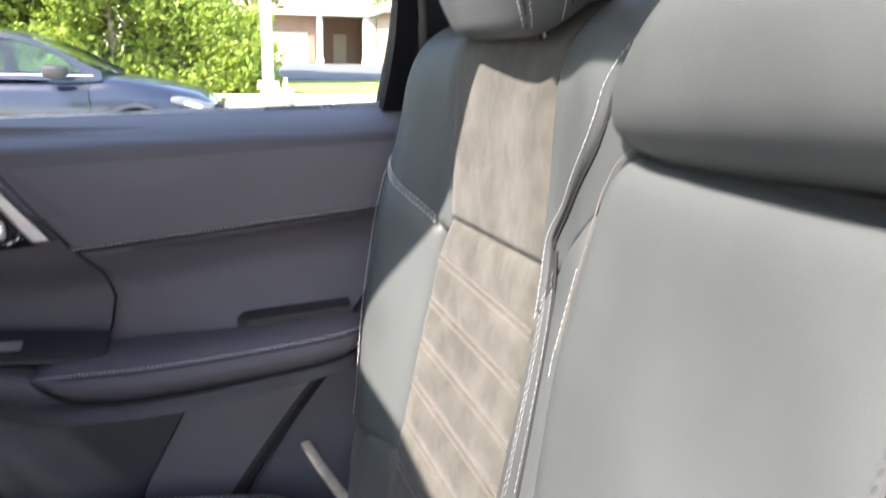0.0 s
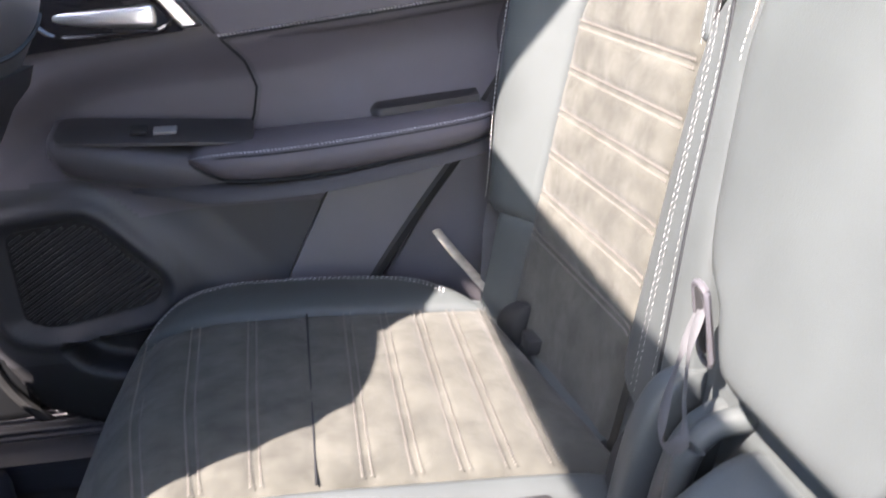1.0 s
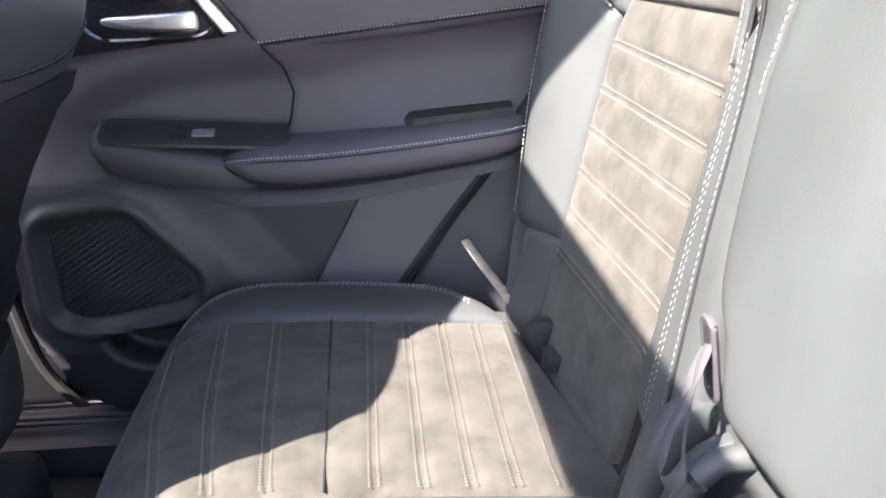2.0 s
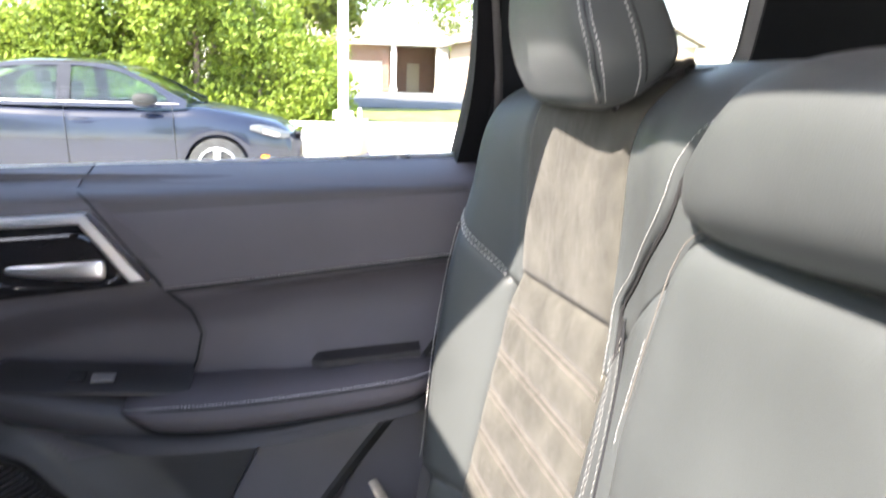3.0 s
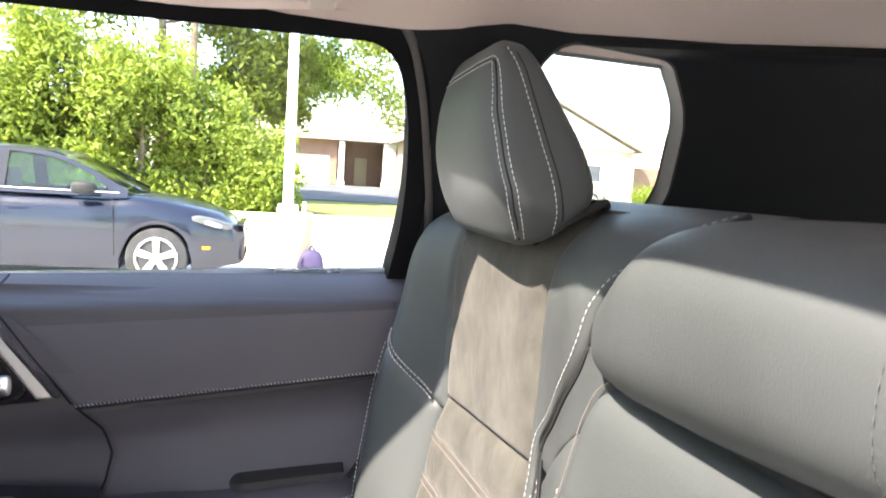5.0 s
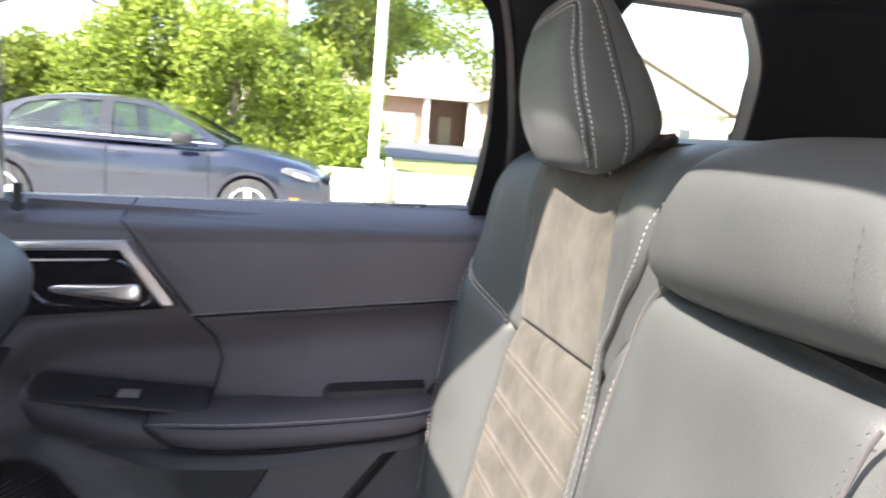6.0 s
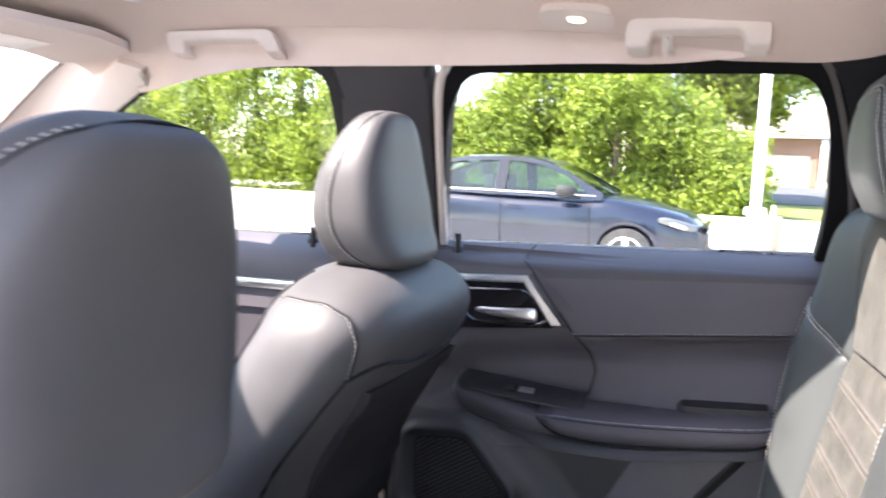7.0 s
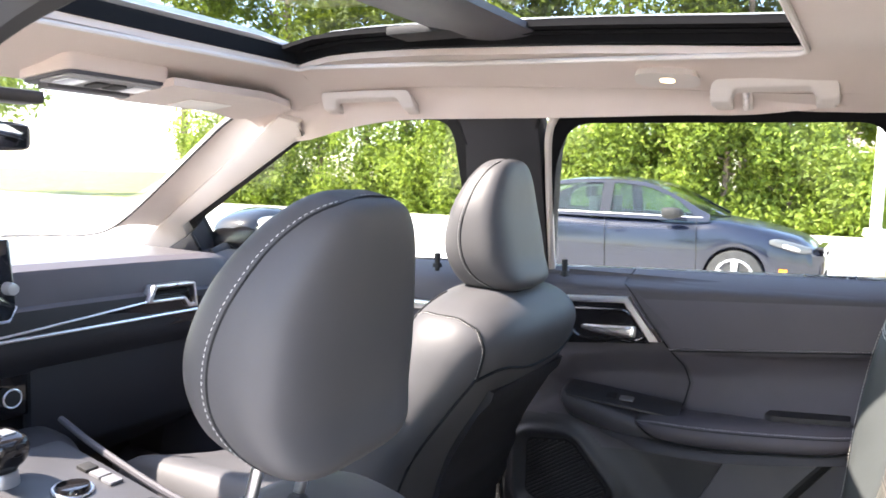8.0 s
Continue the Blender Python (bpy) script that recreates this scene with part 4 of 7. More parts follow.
# suede strip, upper and lower
wr = lambda u, v, y, z: 0.0013 * noise.noise(Vector((y * 21, z * 17, 1.7))) + 0.0005 * noise.noise(Vector((y * 62, z * 48, 4.1)))
pad("suede_upper", SUEDE, lambda u, v: (0.638 + (0.862 - 0.638) * u, 1.096 + (1.325 - 1.096) * v), 0.005, rs, 36, 40, wr, label="creased grey suede panel")
RIBS = [1.033, 0.980, 0.930, 0.879, 0.827, 0.775]
rib_z = lambda r, y: r + 0.06 * (y - 0.627)
low_l = lambda z: 0.628 + 0.010 * sstep(1.04, 1.092, z) - 0.08 * max(0.0, 1.03 - z)


def ribs(u, v, y, z):
    d = 0.0
    for r in RIBS:
        d -= 0.0050 * math.exp(-((z - rib_z(r, y)) / 0.0075) ** 2)
    return d + wr(u, v, y, z) * 0.8


def lower_strip(u, v):
    z = 0.640 + (1.097 - 0.640) * v
    l = 0.863 + 0.017 * sstep(0.0, 0.05, 1.092 - z)
    return (low_l(z) + (l - low_l(z)) * u, z)


pad("suede_lower", SUEDE, lower_strip, 0.007, rs, 24, 150, ribs, label="ribbed grey suede panel")
bm = B()
for r in RIBS:
    for o in (0.0040, -0.0040):
        stitches(bm, [on_seat(y, rib_z(r, y) + o, 0.0042) for y in np.linspace(low_l(r) + 0.008, 0.872, 20)], 0.0040, 0.0040, 0.0017, (-1, 0, 0), slant=1.8)
part("rib_stitching", bm, STITCH_TAN, rs, "fine pale double stitching")
# outer bolster, upper and lower
pad("bolster_upper", LEATHER, lambda u, v: ((0.861 + 0.140 * u), VEE(0.861 + 0.140 * u) - 0.001 + (1.318 - 0.03 * sstep(0.5, 1, u) - VEE(0.861 + 0.140 * u)) * v), 0.006, rs, 30, 30)
pad("bolster_lower", LEATHER, lambda u, v: (0.879 + 0.126 * u, 0.795 + (VEE(0.879 + 0.126 * u) + 0.001 - 0.795) * v), 0.006, rs, 30, 36)
bm = B()
for o in (0.005, 0.0115):
    stitches(bm, [on_seat(y, VEE(y) + o, 0.0074) for y in np.linspace(0.884, 0.965, 16)], 0.0062, 0.0062, 0.0022, (-1, 0, 0))
part("vee_stitching", bm, STITCH, rs, "white double stitching")
bm = B()
tube(bm, [on_seat(y, 1.0965, -0.001) for y in np.linspace(0.645, 0.862, 12)], 0.0005, 6)
part("seam", bm, DARK, rs)
# outer piping and stitches round the bolster's side
bm = B()
tube(bm, [on_seat(0.984, z, 0.006) for z in np.linspace(0.80, 1.15, 24)], 0.0020, 6)
tube(bm, [on_seat(0.984 + 0.004 * t, 1.15 + 0.16 * t, 0.004) for t in np.linspace(0, 1, 10)], 0.0020, 6)
part("piping", bm, LEATHER, rs)
bm = B()
stitches(bm, [on_seat(0.966, z, 0.0092) for z in np.linspace(0.81, 1.14, 30)], 0.0062, 0.0058, 0.0013, (-1, 0, 0))
part("edge_stitching", bm, STITCH, rs)
pad("lower_side", LEATHER, lambda u, v: (0.879 + 0.055 * u, 0.64 + (0.797 - 0.64) * v), 0.004, rs, 10, 14)
# inner bolster and the curved dark seam beside the middle section
SEAM = smooth_line([(0.624, 1.050), (0.626, 1.085), (0.620, 1.127), (0.574, 1.165), (0.530, 1.208), (0.512, 1.235), (0.503, 1.258), (0.489, 1.278), (0.466, 1.298), (0.447, 1.315), (0.430, 1.330)], 5)
seam_y = lerp_table(sorted([(p[1], p[0]) for p in SEAM]))
pad("inner_upper", LEATHER, lambda u, v: (seam_y(1.05 + 0.28 * v) + (0.639 - seam_y(1.05 + 0.28 * v)) * u, 1.05 + 0.28 * v), 0.005, rs, 24, 40)
pad("shoulder", LEATHER, lambda u, v: (seam_y(1.10 + 0.231 * v) - 0.055 + 0.056 * u, 1.10 + 0.231 * v), 0.001, rs, 20, 30)
bm = B()
SEAM_TOP = [Vector((0.086, 0.430, 1.3355))]
tube(bm, [on_seat(y - 0.003, z - 0.001, 0.001) for y, z in SEAM] + [p + Vector((0, -0.004, 0)) for p in SEAM_TOP], 0.0024, 6)
part("seam", bm, RUBBER, rs, "dark gap beside the middle section")
bm = B()
stitches(bm, [on_seat(y + 0.0070, z + 0.004, 0.0060) for y, z in SEAM[:-2]] + [p + Vector((0, 0.004, 0.001)) for p in SEAM_TOP], 0.0064, 0.0052, 0.0008, (-1, 0, 0.3))
part("seam_stitching", bm, STITCH, rs, "white stitching along the curved seam")
# light bolster strip with a double row
arm_l = lerp_table([(0.84, 0.385), (0.855, 0.414), (0.90, 0.440), (0.915, 0.462), (0.93, 0.472), (0.958, 0.481), (1.067, 0.502), (1.14, 0.499), (1.187, 0.495), (1.21, 0.486), (1.224, 0.467)])
edge_l = lerp_table([(0.775, 0.478), (0.93, 0.492), (1.067, 0.510), (1.20, 0.512)])


def strip_pad(u, v):
    z = 0.730 + (1.180 - 0.115 * u - 0.730) * v
    return (edge_l(z) + (low_l(z) + 0.002 - edge_l(z)) * u, z)


pad("inner_lower", LEATHER, strip_pad, 0.012, rs, 24, 40, power=5.0)
bm = B()
row = lambda o, z: o + 0.176 * (z - 1.06)
for o in (0.598, 0.588, 0.562):
    top_z = 1.172 - 0.115 * (o - 0.505) / 0.12
    stitches(bm, [on_seat(row(o, z), z, 0.0128) for z in np.linspace(0.76, top_z, 44)], 0.0074, 0.0058, 0.00045, (-1, 0, 0), slant=0.22)
part("bolster_stitching", bm, STITCH, rs, "white double stitching")
part("bolster_seam", tube(B(), [on_seat(row(0.5545, z), z, 0.0118) for z in np.linspace(0.76, 1.13, 30)], 0.0018, 6), DARK, rs)
# top of the backrest, rolling back
pt = B()
sheet(pt, lambda u, v: (0.085 + 0.12 * v, 0.43 + 0.56 * u, 1.330 + 0.007 * math.sin(math.pi * min(1, v * 1.2)) - 0.05 * sstep(0.35, 1, v) - 0.05 * sstep(0.85, 1.0, u)), 24, 12, (0, 0, -0.03))
part("top_roll", pt, LEATHER, rs, smooth=60)
bm = B()
box(bm, (0.066, 0.660, 1.330), (0.05, 0.035, 0.016), 0.005)
part("headrest_guide", bm, RUBBER, rs)


HR = [(1.293, 0.014, 0.024, 0.662, 0.812), (1.299, -0.002, 0.036, 0.637, 0.835), (1.314, -0.011, 0.056, 0.620, 0.854), (1.341, -0.023, 0.076, 0.610, 0.864), (1.379, -0.031, 0.069, 0.622, 0.860), (1.421, -0.030, 0.046, 0.635, 0.848),
      (1.451, -0.023, 0.028, 0.645, 0.832), (1.467, -0.016, 0.014, 0.655, 0.815), (1.474, -0.008, 0.004, 0.675, 0.790)]
HR_POWER = 5.0
hr = part("headrest", spine(B(), dense(HR, 5), 56, HR_POWER), LEATHER, rs, "wedge-shaped leather headrest", smooth=60)


def hr_point(sec, t, lift=0.0015, power=HR_POWER):
    lv, a0, a1, b0, b1 = sec
    c, s = math.cos(t), math.sin(t)
    ca, cb, ra, rb = (a0 + a1) / 2, (b0 + b1) / 2, (a1 - a0) / 2 + lift, (b1 - b0) / 2 + lift
    return Vector((ca + ra * math.copysign(abs(c) ** (2 / power), c), cb + rb * math.copysign(abs(s) ** (2 / power), s), lv))


def ring_at(secs, z):
    cols = np.array(secs).T
    return [float(np.interp(z, cols[0], c)) for c in cols[1:]]


def near_face(secs, power, x, z, lift=0.0012):
    """The place at x and z on the cabin-side face of a stack of rounded sections."""
    a0, a1, b0, b1 = ring_at(secs, z)
    k = min(1.0, abs((x - (a0 + a1) / 2) / ((a1 - a0) / 2)))
    return Vector((x, (b0 + b1) / 2 - ((b1 - b0) / 2 + lift) * (1 - k ** power) ** (1 / power), z))


def front_face(secs, power, y, z, lift=0.0012):
    a0, a1, b0, b1 = ring_at(secs, z)
    k = min(1.0, abs((y - (b0 + b1) / 2) / ((b1 - b0) / 2)))
    return Vector(((a0 + a1) / 2 - ((a1 - a0) / 2 + lift) * (1 - k ** power) ** (1 / power), y, z))


hr_dense = dense(HR, 5)
line_3 = lerp_table([(1.300, 0.034), (1.314, 0.035), (1.329, 0.031), (1.362, 0.024), (1.409, 0.011), (1.448, 0.000), (1.466, -0.009)])
line_2 = lerp_table([(1.300, 0.012), (1.323, 0.001), (1.361, -0.009), (1.408, -0.015), (1.447, -0.016), (1.458, -0.017)])
line_1 = lerp_table([(1.300, 0.005), (1.323, -0.007), (1.361, -0.017), (1.408, -0.0225), (1.447, -0.0205), (1.456, -0.019)])
bm = B()
stitches(bm, smooth_line([near_face(hr_dense, HR_POWER, line_3(z), z) for z in np.linspace(1.308, 1.466, 12)], 4), 0.0054, 0.0052, 0.0011, (-0.2, -1, 0))
for ln, zt in ((line_2, 1.457), (line_1, 1.452)):
    pts = [near_face(hr_dense, HR_POWER, ln(z), z) for z in np.linspace(1.302, zt - 0.006, 12)]
    pts += [front_face(hr_dense, HR_POWER, y, zt - 0.04 * (y - 0.642)) for y in (0.656, 0.668, 0.690, 0.715, 0.745, 0.780, 0.815)]
    stitches(bm, smooth_line(pts, 4), 0.0054, 0.0052, 0.0011, (-0.7, -0.7, 0))
part("stitching", bm, STITCH, hr)
bm = B()
tube(bm, smooth_line([near_face(hr_dense, HR_POWER, 0.5 * (line_1(z) + line_2(z)), z, 0.0) for z in np.linspace(1.300, 1.450, 12)] + [front_face(hr_dense, HR_POWER, y, 1.4545 - 0.04 * (y - 0.642), 0.0) for y in np.linspace(0.660, 0.815, 8)], 4), 0.0009, 6)
tube(bm, smooth_line([near_face(hr_dense, HR_POWER, line_3(z) + 0.006, z, -0.0002) for z in np.linspace(1.306, 1.460, 12)], 4), 0.0008, 6)
part("seam", bm, DARK, hr)
for y in (0.685, 0.735):
    part("post", cyl(B(), (0.060, y, 1.27), (0.022, y, 1.33), 0.006, seg=12), GLOSS, hr)
bm = B()
tube(bm, smooth_line([(0.052, 0.632, 1.318), (0.068, 0.622, 1.330), (0.080, 0.624, 1.336), (0.086, 0.632, 1.332)], 5), 0.0035, 6)
part("release_loop", bm, RUBBER, hr)

# middle section: fold-down armrest and its low headrest
def xm(y, z):
    return 0.018 + 0.20 * (z - 1.15)


ms = thing("armrest_seat", "middle rear backrest with fold-down armrest, black leather", "car seat")
bm = B()
sheet(bm, lambda u, v: (xm(0, 0.62 + 0.66 * v) + 0.030, -0.14 + 0.70 * u, 0.62 + 0.66 * v), 6, 14, (0.12, 0, 0))
part("core", bm, LEATHER, ms)
pad("armrest_front", LEATHER, lambda u, v: (0.205 + (arm_l(0.843 + 0.380 * v) - 0.205) * u, 0.843 + 0.380 * v), 0.018, ms, 40, 48, lambda u, v, y, z: 0.002 * noise.noise(Vector((y * 9, z * 9, 7.0))), 0.010, xm, "smooth leather front of the fold-down armrest", power=13.0)
bm = B()
tube(bm, [Vector((xm(0, z) - 0.011, arm_l(z) - 0.003, z)) for z in np.linspace(1.08, 1.222, 30)], 0.0005, 6)
part("piping", bm, STITCH_TAN, ms, "pale edge piping")
bm = B()
stitches(bm, [Vector((xm(0, z) - 0.0135, arm_l(z) - 0.004, z)) for z in np.linspace(1.06, 1.14, 14)], 0.0064, 0.0052, 0.0006, (-1, 0, 0))
part("edge_stitching", bm, STITCH, ms, "white edge stitching")
bm = B()
end_y = lerp_table([(0.86, 0.226), (1.10, 0.224), (1.176, 0.221), (1.199, 0.217), (1.217, 0.210)])
stitches(bm, [Vector((xm(0, z) - 0.0200, end_y(z), z)) for z in np.linspace(0.86, 1.212, 40)], 0.0070, 0.0046, 0.0008, (-1, 0, 0), slant=0.8)
tube(bm, [Vector((xm(0, z) - 0.0185, end_y(z) - 0.004, z)) for z in np.linspace(0.86, 1.212, 40)], 0.0012, 6)
part("end_stitching", bm, STITCH_DARK, ms, "puckered dark stitching")
bm = B()
ROLL = [(0.498, 0.050, 0.09, 1.240, 1.250), (0.492, 0.028, 0.14, 1.230, 1.262), (0.475, 0.010, 0.17, 1.219, 1.280), (0.450, 0.001, 0.18, 1.214, 1.300), (0.422, -0.005, 0.19, 1.212, 1.322), (0.395, -0.008, 0.20, 1.213, 1.334), (0.34, -0.010, 0.21, 1.216, 1.338), (0.22, -0.008, 0.21, 1.228, 1.335), (0.195, 0.004, 0.20, 1.236, 1.322), (0.183, 0.04, 0.17, 1.25, 1.30)]
roll = part("low_headrest", spine(bm, dense(ROLL, 5), 56, 3.1, "y"), LEATHER, ms, "broad low headrest roll", smooth=60)
bm = B()
ring = []
for t in np.linspace(math.radians(95), math.radians(265), 24):
    c, s = math.cos(t), math.sin(t)
    ring.append(Vector((0.1035 + 0.1125 * math.copysign(abs(c) ** (2 / 2.7), c), 0.214, 1.2803 + 0.053 * math.copysign(abs(s) ** (2 / 2.7), s))))
stitches(bm, ring, 0.0056, 0.0036, 0.0006, (0, 1, 0))
part("end_stitching", bm, STITCH_DARK, roll)
# Black strip put in for the shade under the roll.
bm = B()
box(bm, (0.056, 0.355, 1.215), (0.05, 0.28, 0.02), 0.006)
part("shadow_gap", bm, RUBBER, ms)
# armrest hinge slot and pull strap
bm = B()
box(bm, (-0.047, 0.447, 0.876), (0.006, 0.011, 0.056), 0.003, rot=Matrix.Rotation(radians(-11), 4, "Y"))
slot = part("strap_slot", bm, RUBBER, ms, "dark plastic strap slot")
bm = B()
tube(bm, [(-0.046 - 0.2 * q[1] * 0.95, 0.447 + q[0], 0.872 + q[1]) for q in rounded([(-0.009, -0.034), (0.009, -0.034), (0.009, 0.034), (-0.009, 0.034)], 0.008)], 0.003, 6, closed=True)
part("slot_bezel", bm, HARD_GREY, slot, "grey plastic bezel")
bm = B()
loop = smooth_line([(-0.050, 0.447, 0.880), (-0.060, 0.445, 0.856), (-0.080, 0.425, 0.833), (-0.090, 0.411, 0.806), (-0.092, 0.396, 0.803), (-0.090, 0.380, 0.824), (-0.080, 0.402, 0.843), (-0.064, 0.430, 0.864), (-0.050, 0.444, 0.888)], 8)
tube(bm, loop, 0.0056, 8, flat=0.16, up=(0.9, 0.3, 0.3))
part("pull_strap", bm, WEB_DARK, ms, "grey woven pull strap")
bm = B()
spine(bm, dense([(0.56, -0.08, -0.02, 0.497, 0.535), (0.68, -0.08, -0.02, 0.498, 0.535), (0.72, -0.07, -0.03, 0.502, 0.530), (0.728, -0.06, -0.04, 0.508, 0.525)], 4), 20, 4)
part("side_gap", bm, RUBBER, ms)
bm = B()
spine(bm, dense([(0.55, -0.100, 0.0, 0.464, 0.504), (0.66, -0.094, 0.0, 0.465, 0.504), (0.745, -0.081, 0.0, 0.467, 0.503), (0.780, -0.070, 0.0, 0.469, 0.502), (0.800, -0.056, 0.0, 0.472, 0.500), (0.810, -0.038, 0.0, 0.476, 0.496)], 5), 32, 4)
part("hinge_cover", bm, LEATHER, ms, "rounded leather hinge cover beside the cushion", smooth=60)
bm = B()
spine(bm, dense([(0.55, -0.086, 0.0, 0.430, 0.459), (0.68, -0.079, 0.0, 0.430, 0.459), (0.755, -0.066, 0.0, 0.431, 0.458), (0.785, -0.051, 0.0, 0.433, 0.456), (0.799, -0.033, 0.0, 0.436, 0.453), (0.803, -0.020, 0.0, 0.440, 0.450)], 5), 28, 4)
part("hinge_cover", bm, LEATHER, ms, smooth=60)
bm = B()
tube(bm, smooth_line([(-0.071, 0.417, 0.60), (-0.070, 0.417, 0.72), (-0.066, 0.416, 0.770), (-0.053, 0.414, 0.798), (-0.033, 0.412, 0.807), (0.0, 0.410, 0.808)], 6), 0.0105, 12)
part("edge_roll", bm, LEATHER, ms, "rounded leather edge roll")

# left section
ls = thing("bench_seat", "wide rear backrest beside the open door, black leather", "car seat")
bm = B()
sheet(bm, lambda u, v: (c_z(0.62 + 0.71 * v) - 0.045 * sstep(0.35, 0.0, u) - 0.01, -0.38 + 0.56 * u, 0.62 + 0.70 * v), 16, 20, (0.12, 0, 0))
part("leather_cover", bm, LEATHER, ls, smooth=60)
bm = B()
sheet(bm, lambda u, v: (0.085 + 0.12 * v, -0.38 + 0.84 * u, 1.296 + 0.010 * math.sin(math.pi * v) - 0.03 * sstep(0.6, 1, v)), 20, 10, (0, 0, -0.03))
part("top_roll", bm, LEATHER, ls, smooth=60)
bm = B()
for o in (0.0, 0.012):
    stitches(bm, [Vector((c_z(z) - 0.014, 0.150 + o, z)) for z in np.linspace(0.82, 1.20, 40)], 0.0072, 0.006, 0.0012, (-1, 0, 0))
part("stitching", bm, STITCH, ls)
part("headrest", spine(B(), dense([(a, b, c, 0.44 - e, 0.44 - d) for a, b, c, d, e in [(q[0], q[1], q[2], q[3] - 0.155, q[4] - 0.155) for q in HR]], 4), 36, 4.2), LEATHER, ls, smooth=60)

# ---- rear cushion ----
cu = thing("seat_cushion", "outer rear seat cushion, ribbed grey suede with black leather edges", "car seat")
front_z = smooth_table([(-0.595, 0.560), (-0.575, 0.615), (-0.548, 0.655), (-0.515, 0.680), (-0.46, 0.690), (-0.35, 0.688), (-0.2, 0.678), (-0.05, 0.668)])


def top(x, y):
    """Cushion's upper face."""
    z = front_z(x)
    z += 0.009 * sstep(0.88, 0.96, y) - 0.050 * sstep(0.975, 1.035, y) ** 1.5
    z -= 0.022 * sstep(0.545, 0.475, y) ** 1.5
    return z


CRIB = [-0.500, -0.452, -0.400, -0.347, -0.301, -0.255, -0.209, -0.165, -0.121]


def bow(x, y):
    """The front edge bows forwards in the middle."""
    return x - 0.026 * sstep(-0.34, -0.58, x) * sstep(0.50, 0.72, y) * (1 - sstep(0.88, 1.03, y))


def cushion_pad(name, material, f, h, nu, nv, extra=None, edge=0.005, label="", power=8.0):
    bm = B()

    def g(u, v):
        x, y = f(u, v)
        pu, pv = 1 - abs(2 * u - 1) ** power, 1 - abs(2 * v - 1) ** power
        k = max(0.0, pu) * max(0.0, pv)
        dz = h * k ** 0.6 - edge * (1 - k) ** 2
        if extra:
            dz += extra(u, v, x, y) * min(1, 3 * k)
        return (bow(x, y), y, top(x, y) + dz)
    sheet(bm, g, nu, nv, (0, 0, -0.03))
    return part(name, bm, material, cu, label, smooth=60)


def rib_x(r, y):
    return r - 0.03 * sstep(-0.28, -0.5, r) * (y - 0.54) / 0.36


def crib(u, v, x, y):
    d = 0.0
    for r in CRIB:
        d -= 0.0036 * math.exp(-((x - rib_x(r, y)) / 0.0085) ** 2)
    return d + 0.0012 * noise.noise(Vector((x * 30, y * 30, 2.0)))


cushion_pad("suede_top", SUEDE, lambda u, v: (-0.593 + (0.541 - 0.061 * v) * u, 0.540 + 0.355 * v), 0.006, 150, 30, crib, label="ribbed grey suede cushion top")
bm = B()
for r in CRIB[:3] + CRIB[4:]:
    for o in (0.0045, -0.0045):
        stitches(bm, [(bow(rib_x(r, y) + o, y), y, top(rib_x(r, y), y) + 0.0046) for y in np.linspace(0.552, 0.885, 24)], 0.0046, 0.0042, 0.0015, (0, 0, 1), slant=1.3)
part("rib_stitching", bm, STITCH_TAN, cu, "double stitching across the cushion")
part("seam", tube(B(), [(bow(rib_x(CRIB[3], y), y), y, top(rib_x(CRIB[3], y), y) + 0.0018) for y in np.linspace(0.548, 0.890, 20)], 0.0014, 6), DARK, cu)
cushion_pad("outer_bolster", LEATHER, lambda u, v: (-0.59 + 0.07 * sstep(0.5, 1, v) + (0.472 - 0.07 * sstep(0.5, 1, v) - 0.15 * v ** 1.6) * u, 0.897 + 0.14 * v), 0.004, 40, 22)
cushion_pad("inner_edge", LEATHER, lambda u, v: (-0.590 + 0.52 * u, 0.492 + 0.047 * v), 0.006, 40, 12)
bm = B()
sheet(bm, lambda u, v: (-0.585 + 0.525 * u, 0.490 - 0.006 * math.sin(math.pi * v), 0.655 - 0.17 * v), 20, 8, (0, 0.05, 0))
part("inner_side", bm, LEATHER, cu)
bm = B()
box(bm, (-0.32, 0.77, 0.55), (0.52, 0.46, 0.20), 0.05)
part("core", bm, LEATHER, cu)
bm = B()
PIPE = smooth_line([(-0.540, 0.905), (-0.532, 0.935), (-0.508, 0.962), (-0.46, 0.975), (-0.40, 0.978), (-0.30, 0.976), (-0.24, 0.972), (-0.195, 0.955), (-0.16, 0.925)], 8)
for o in (0.0, 0.008):
    stitches(bm, [(bow(p[0], p[1] + o), p[1] + o, top(p[0], p[1] + o) + 0.0048) for p in PIPE], 0.0068, 0.0052, 0.0010, (0, 0, 1))
part("edge_stitching", bm, STITCH_GREY, cu)
bm = B()
for o in (0.502,):
    stitches(bm, [(x, o, top(x, o) + 0.0085) for x in np.linspace(-0.53, -0.215, 56)], 0.0070, 0.0054, 0.0007, (0, 0, 1))
    stitches(bm, [(x, o, top(x, o) + 0.0085) for x in np.linspace(-0.125, -0.078, 10)], 0.0070, 0.0054, 0.0007, (0, 0, 1))
for o in (0.4955,):
    stitches(bm, [(x, o, top(x, o) + 0.0085) for x in np.linspace(-0.53, -0.215, 56)], 0.0070, 0.0054, 0.0007, (0, 0, 1))
part("inner_stitching", bm, STITCH, cu, "white double stitching")
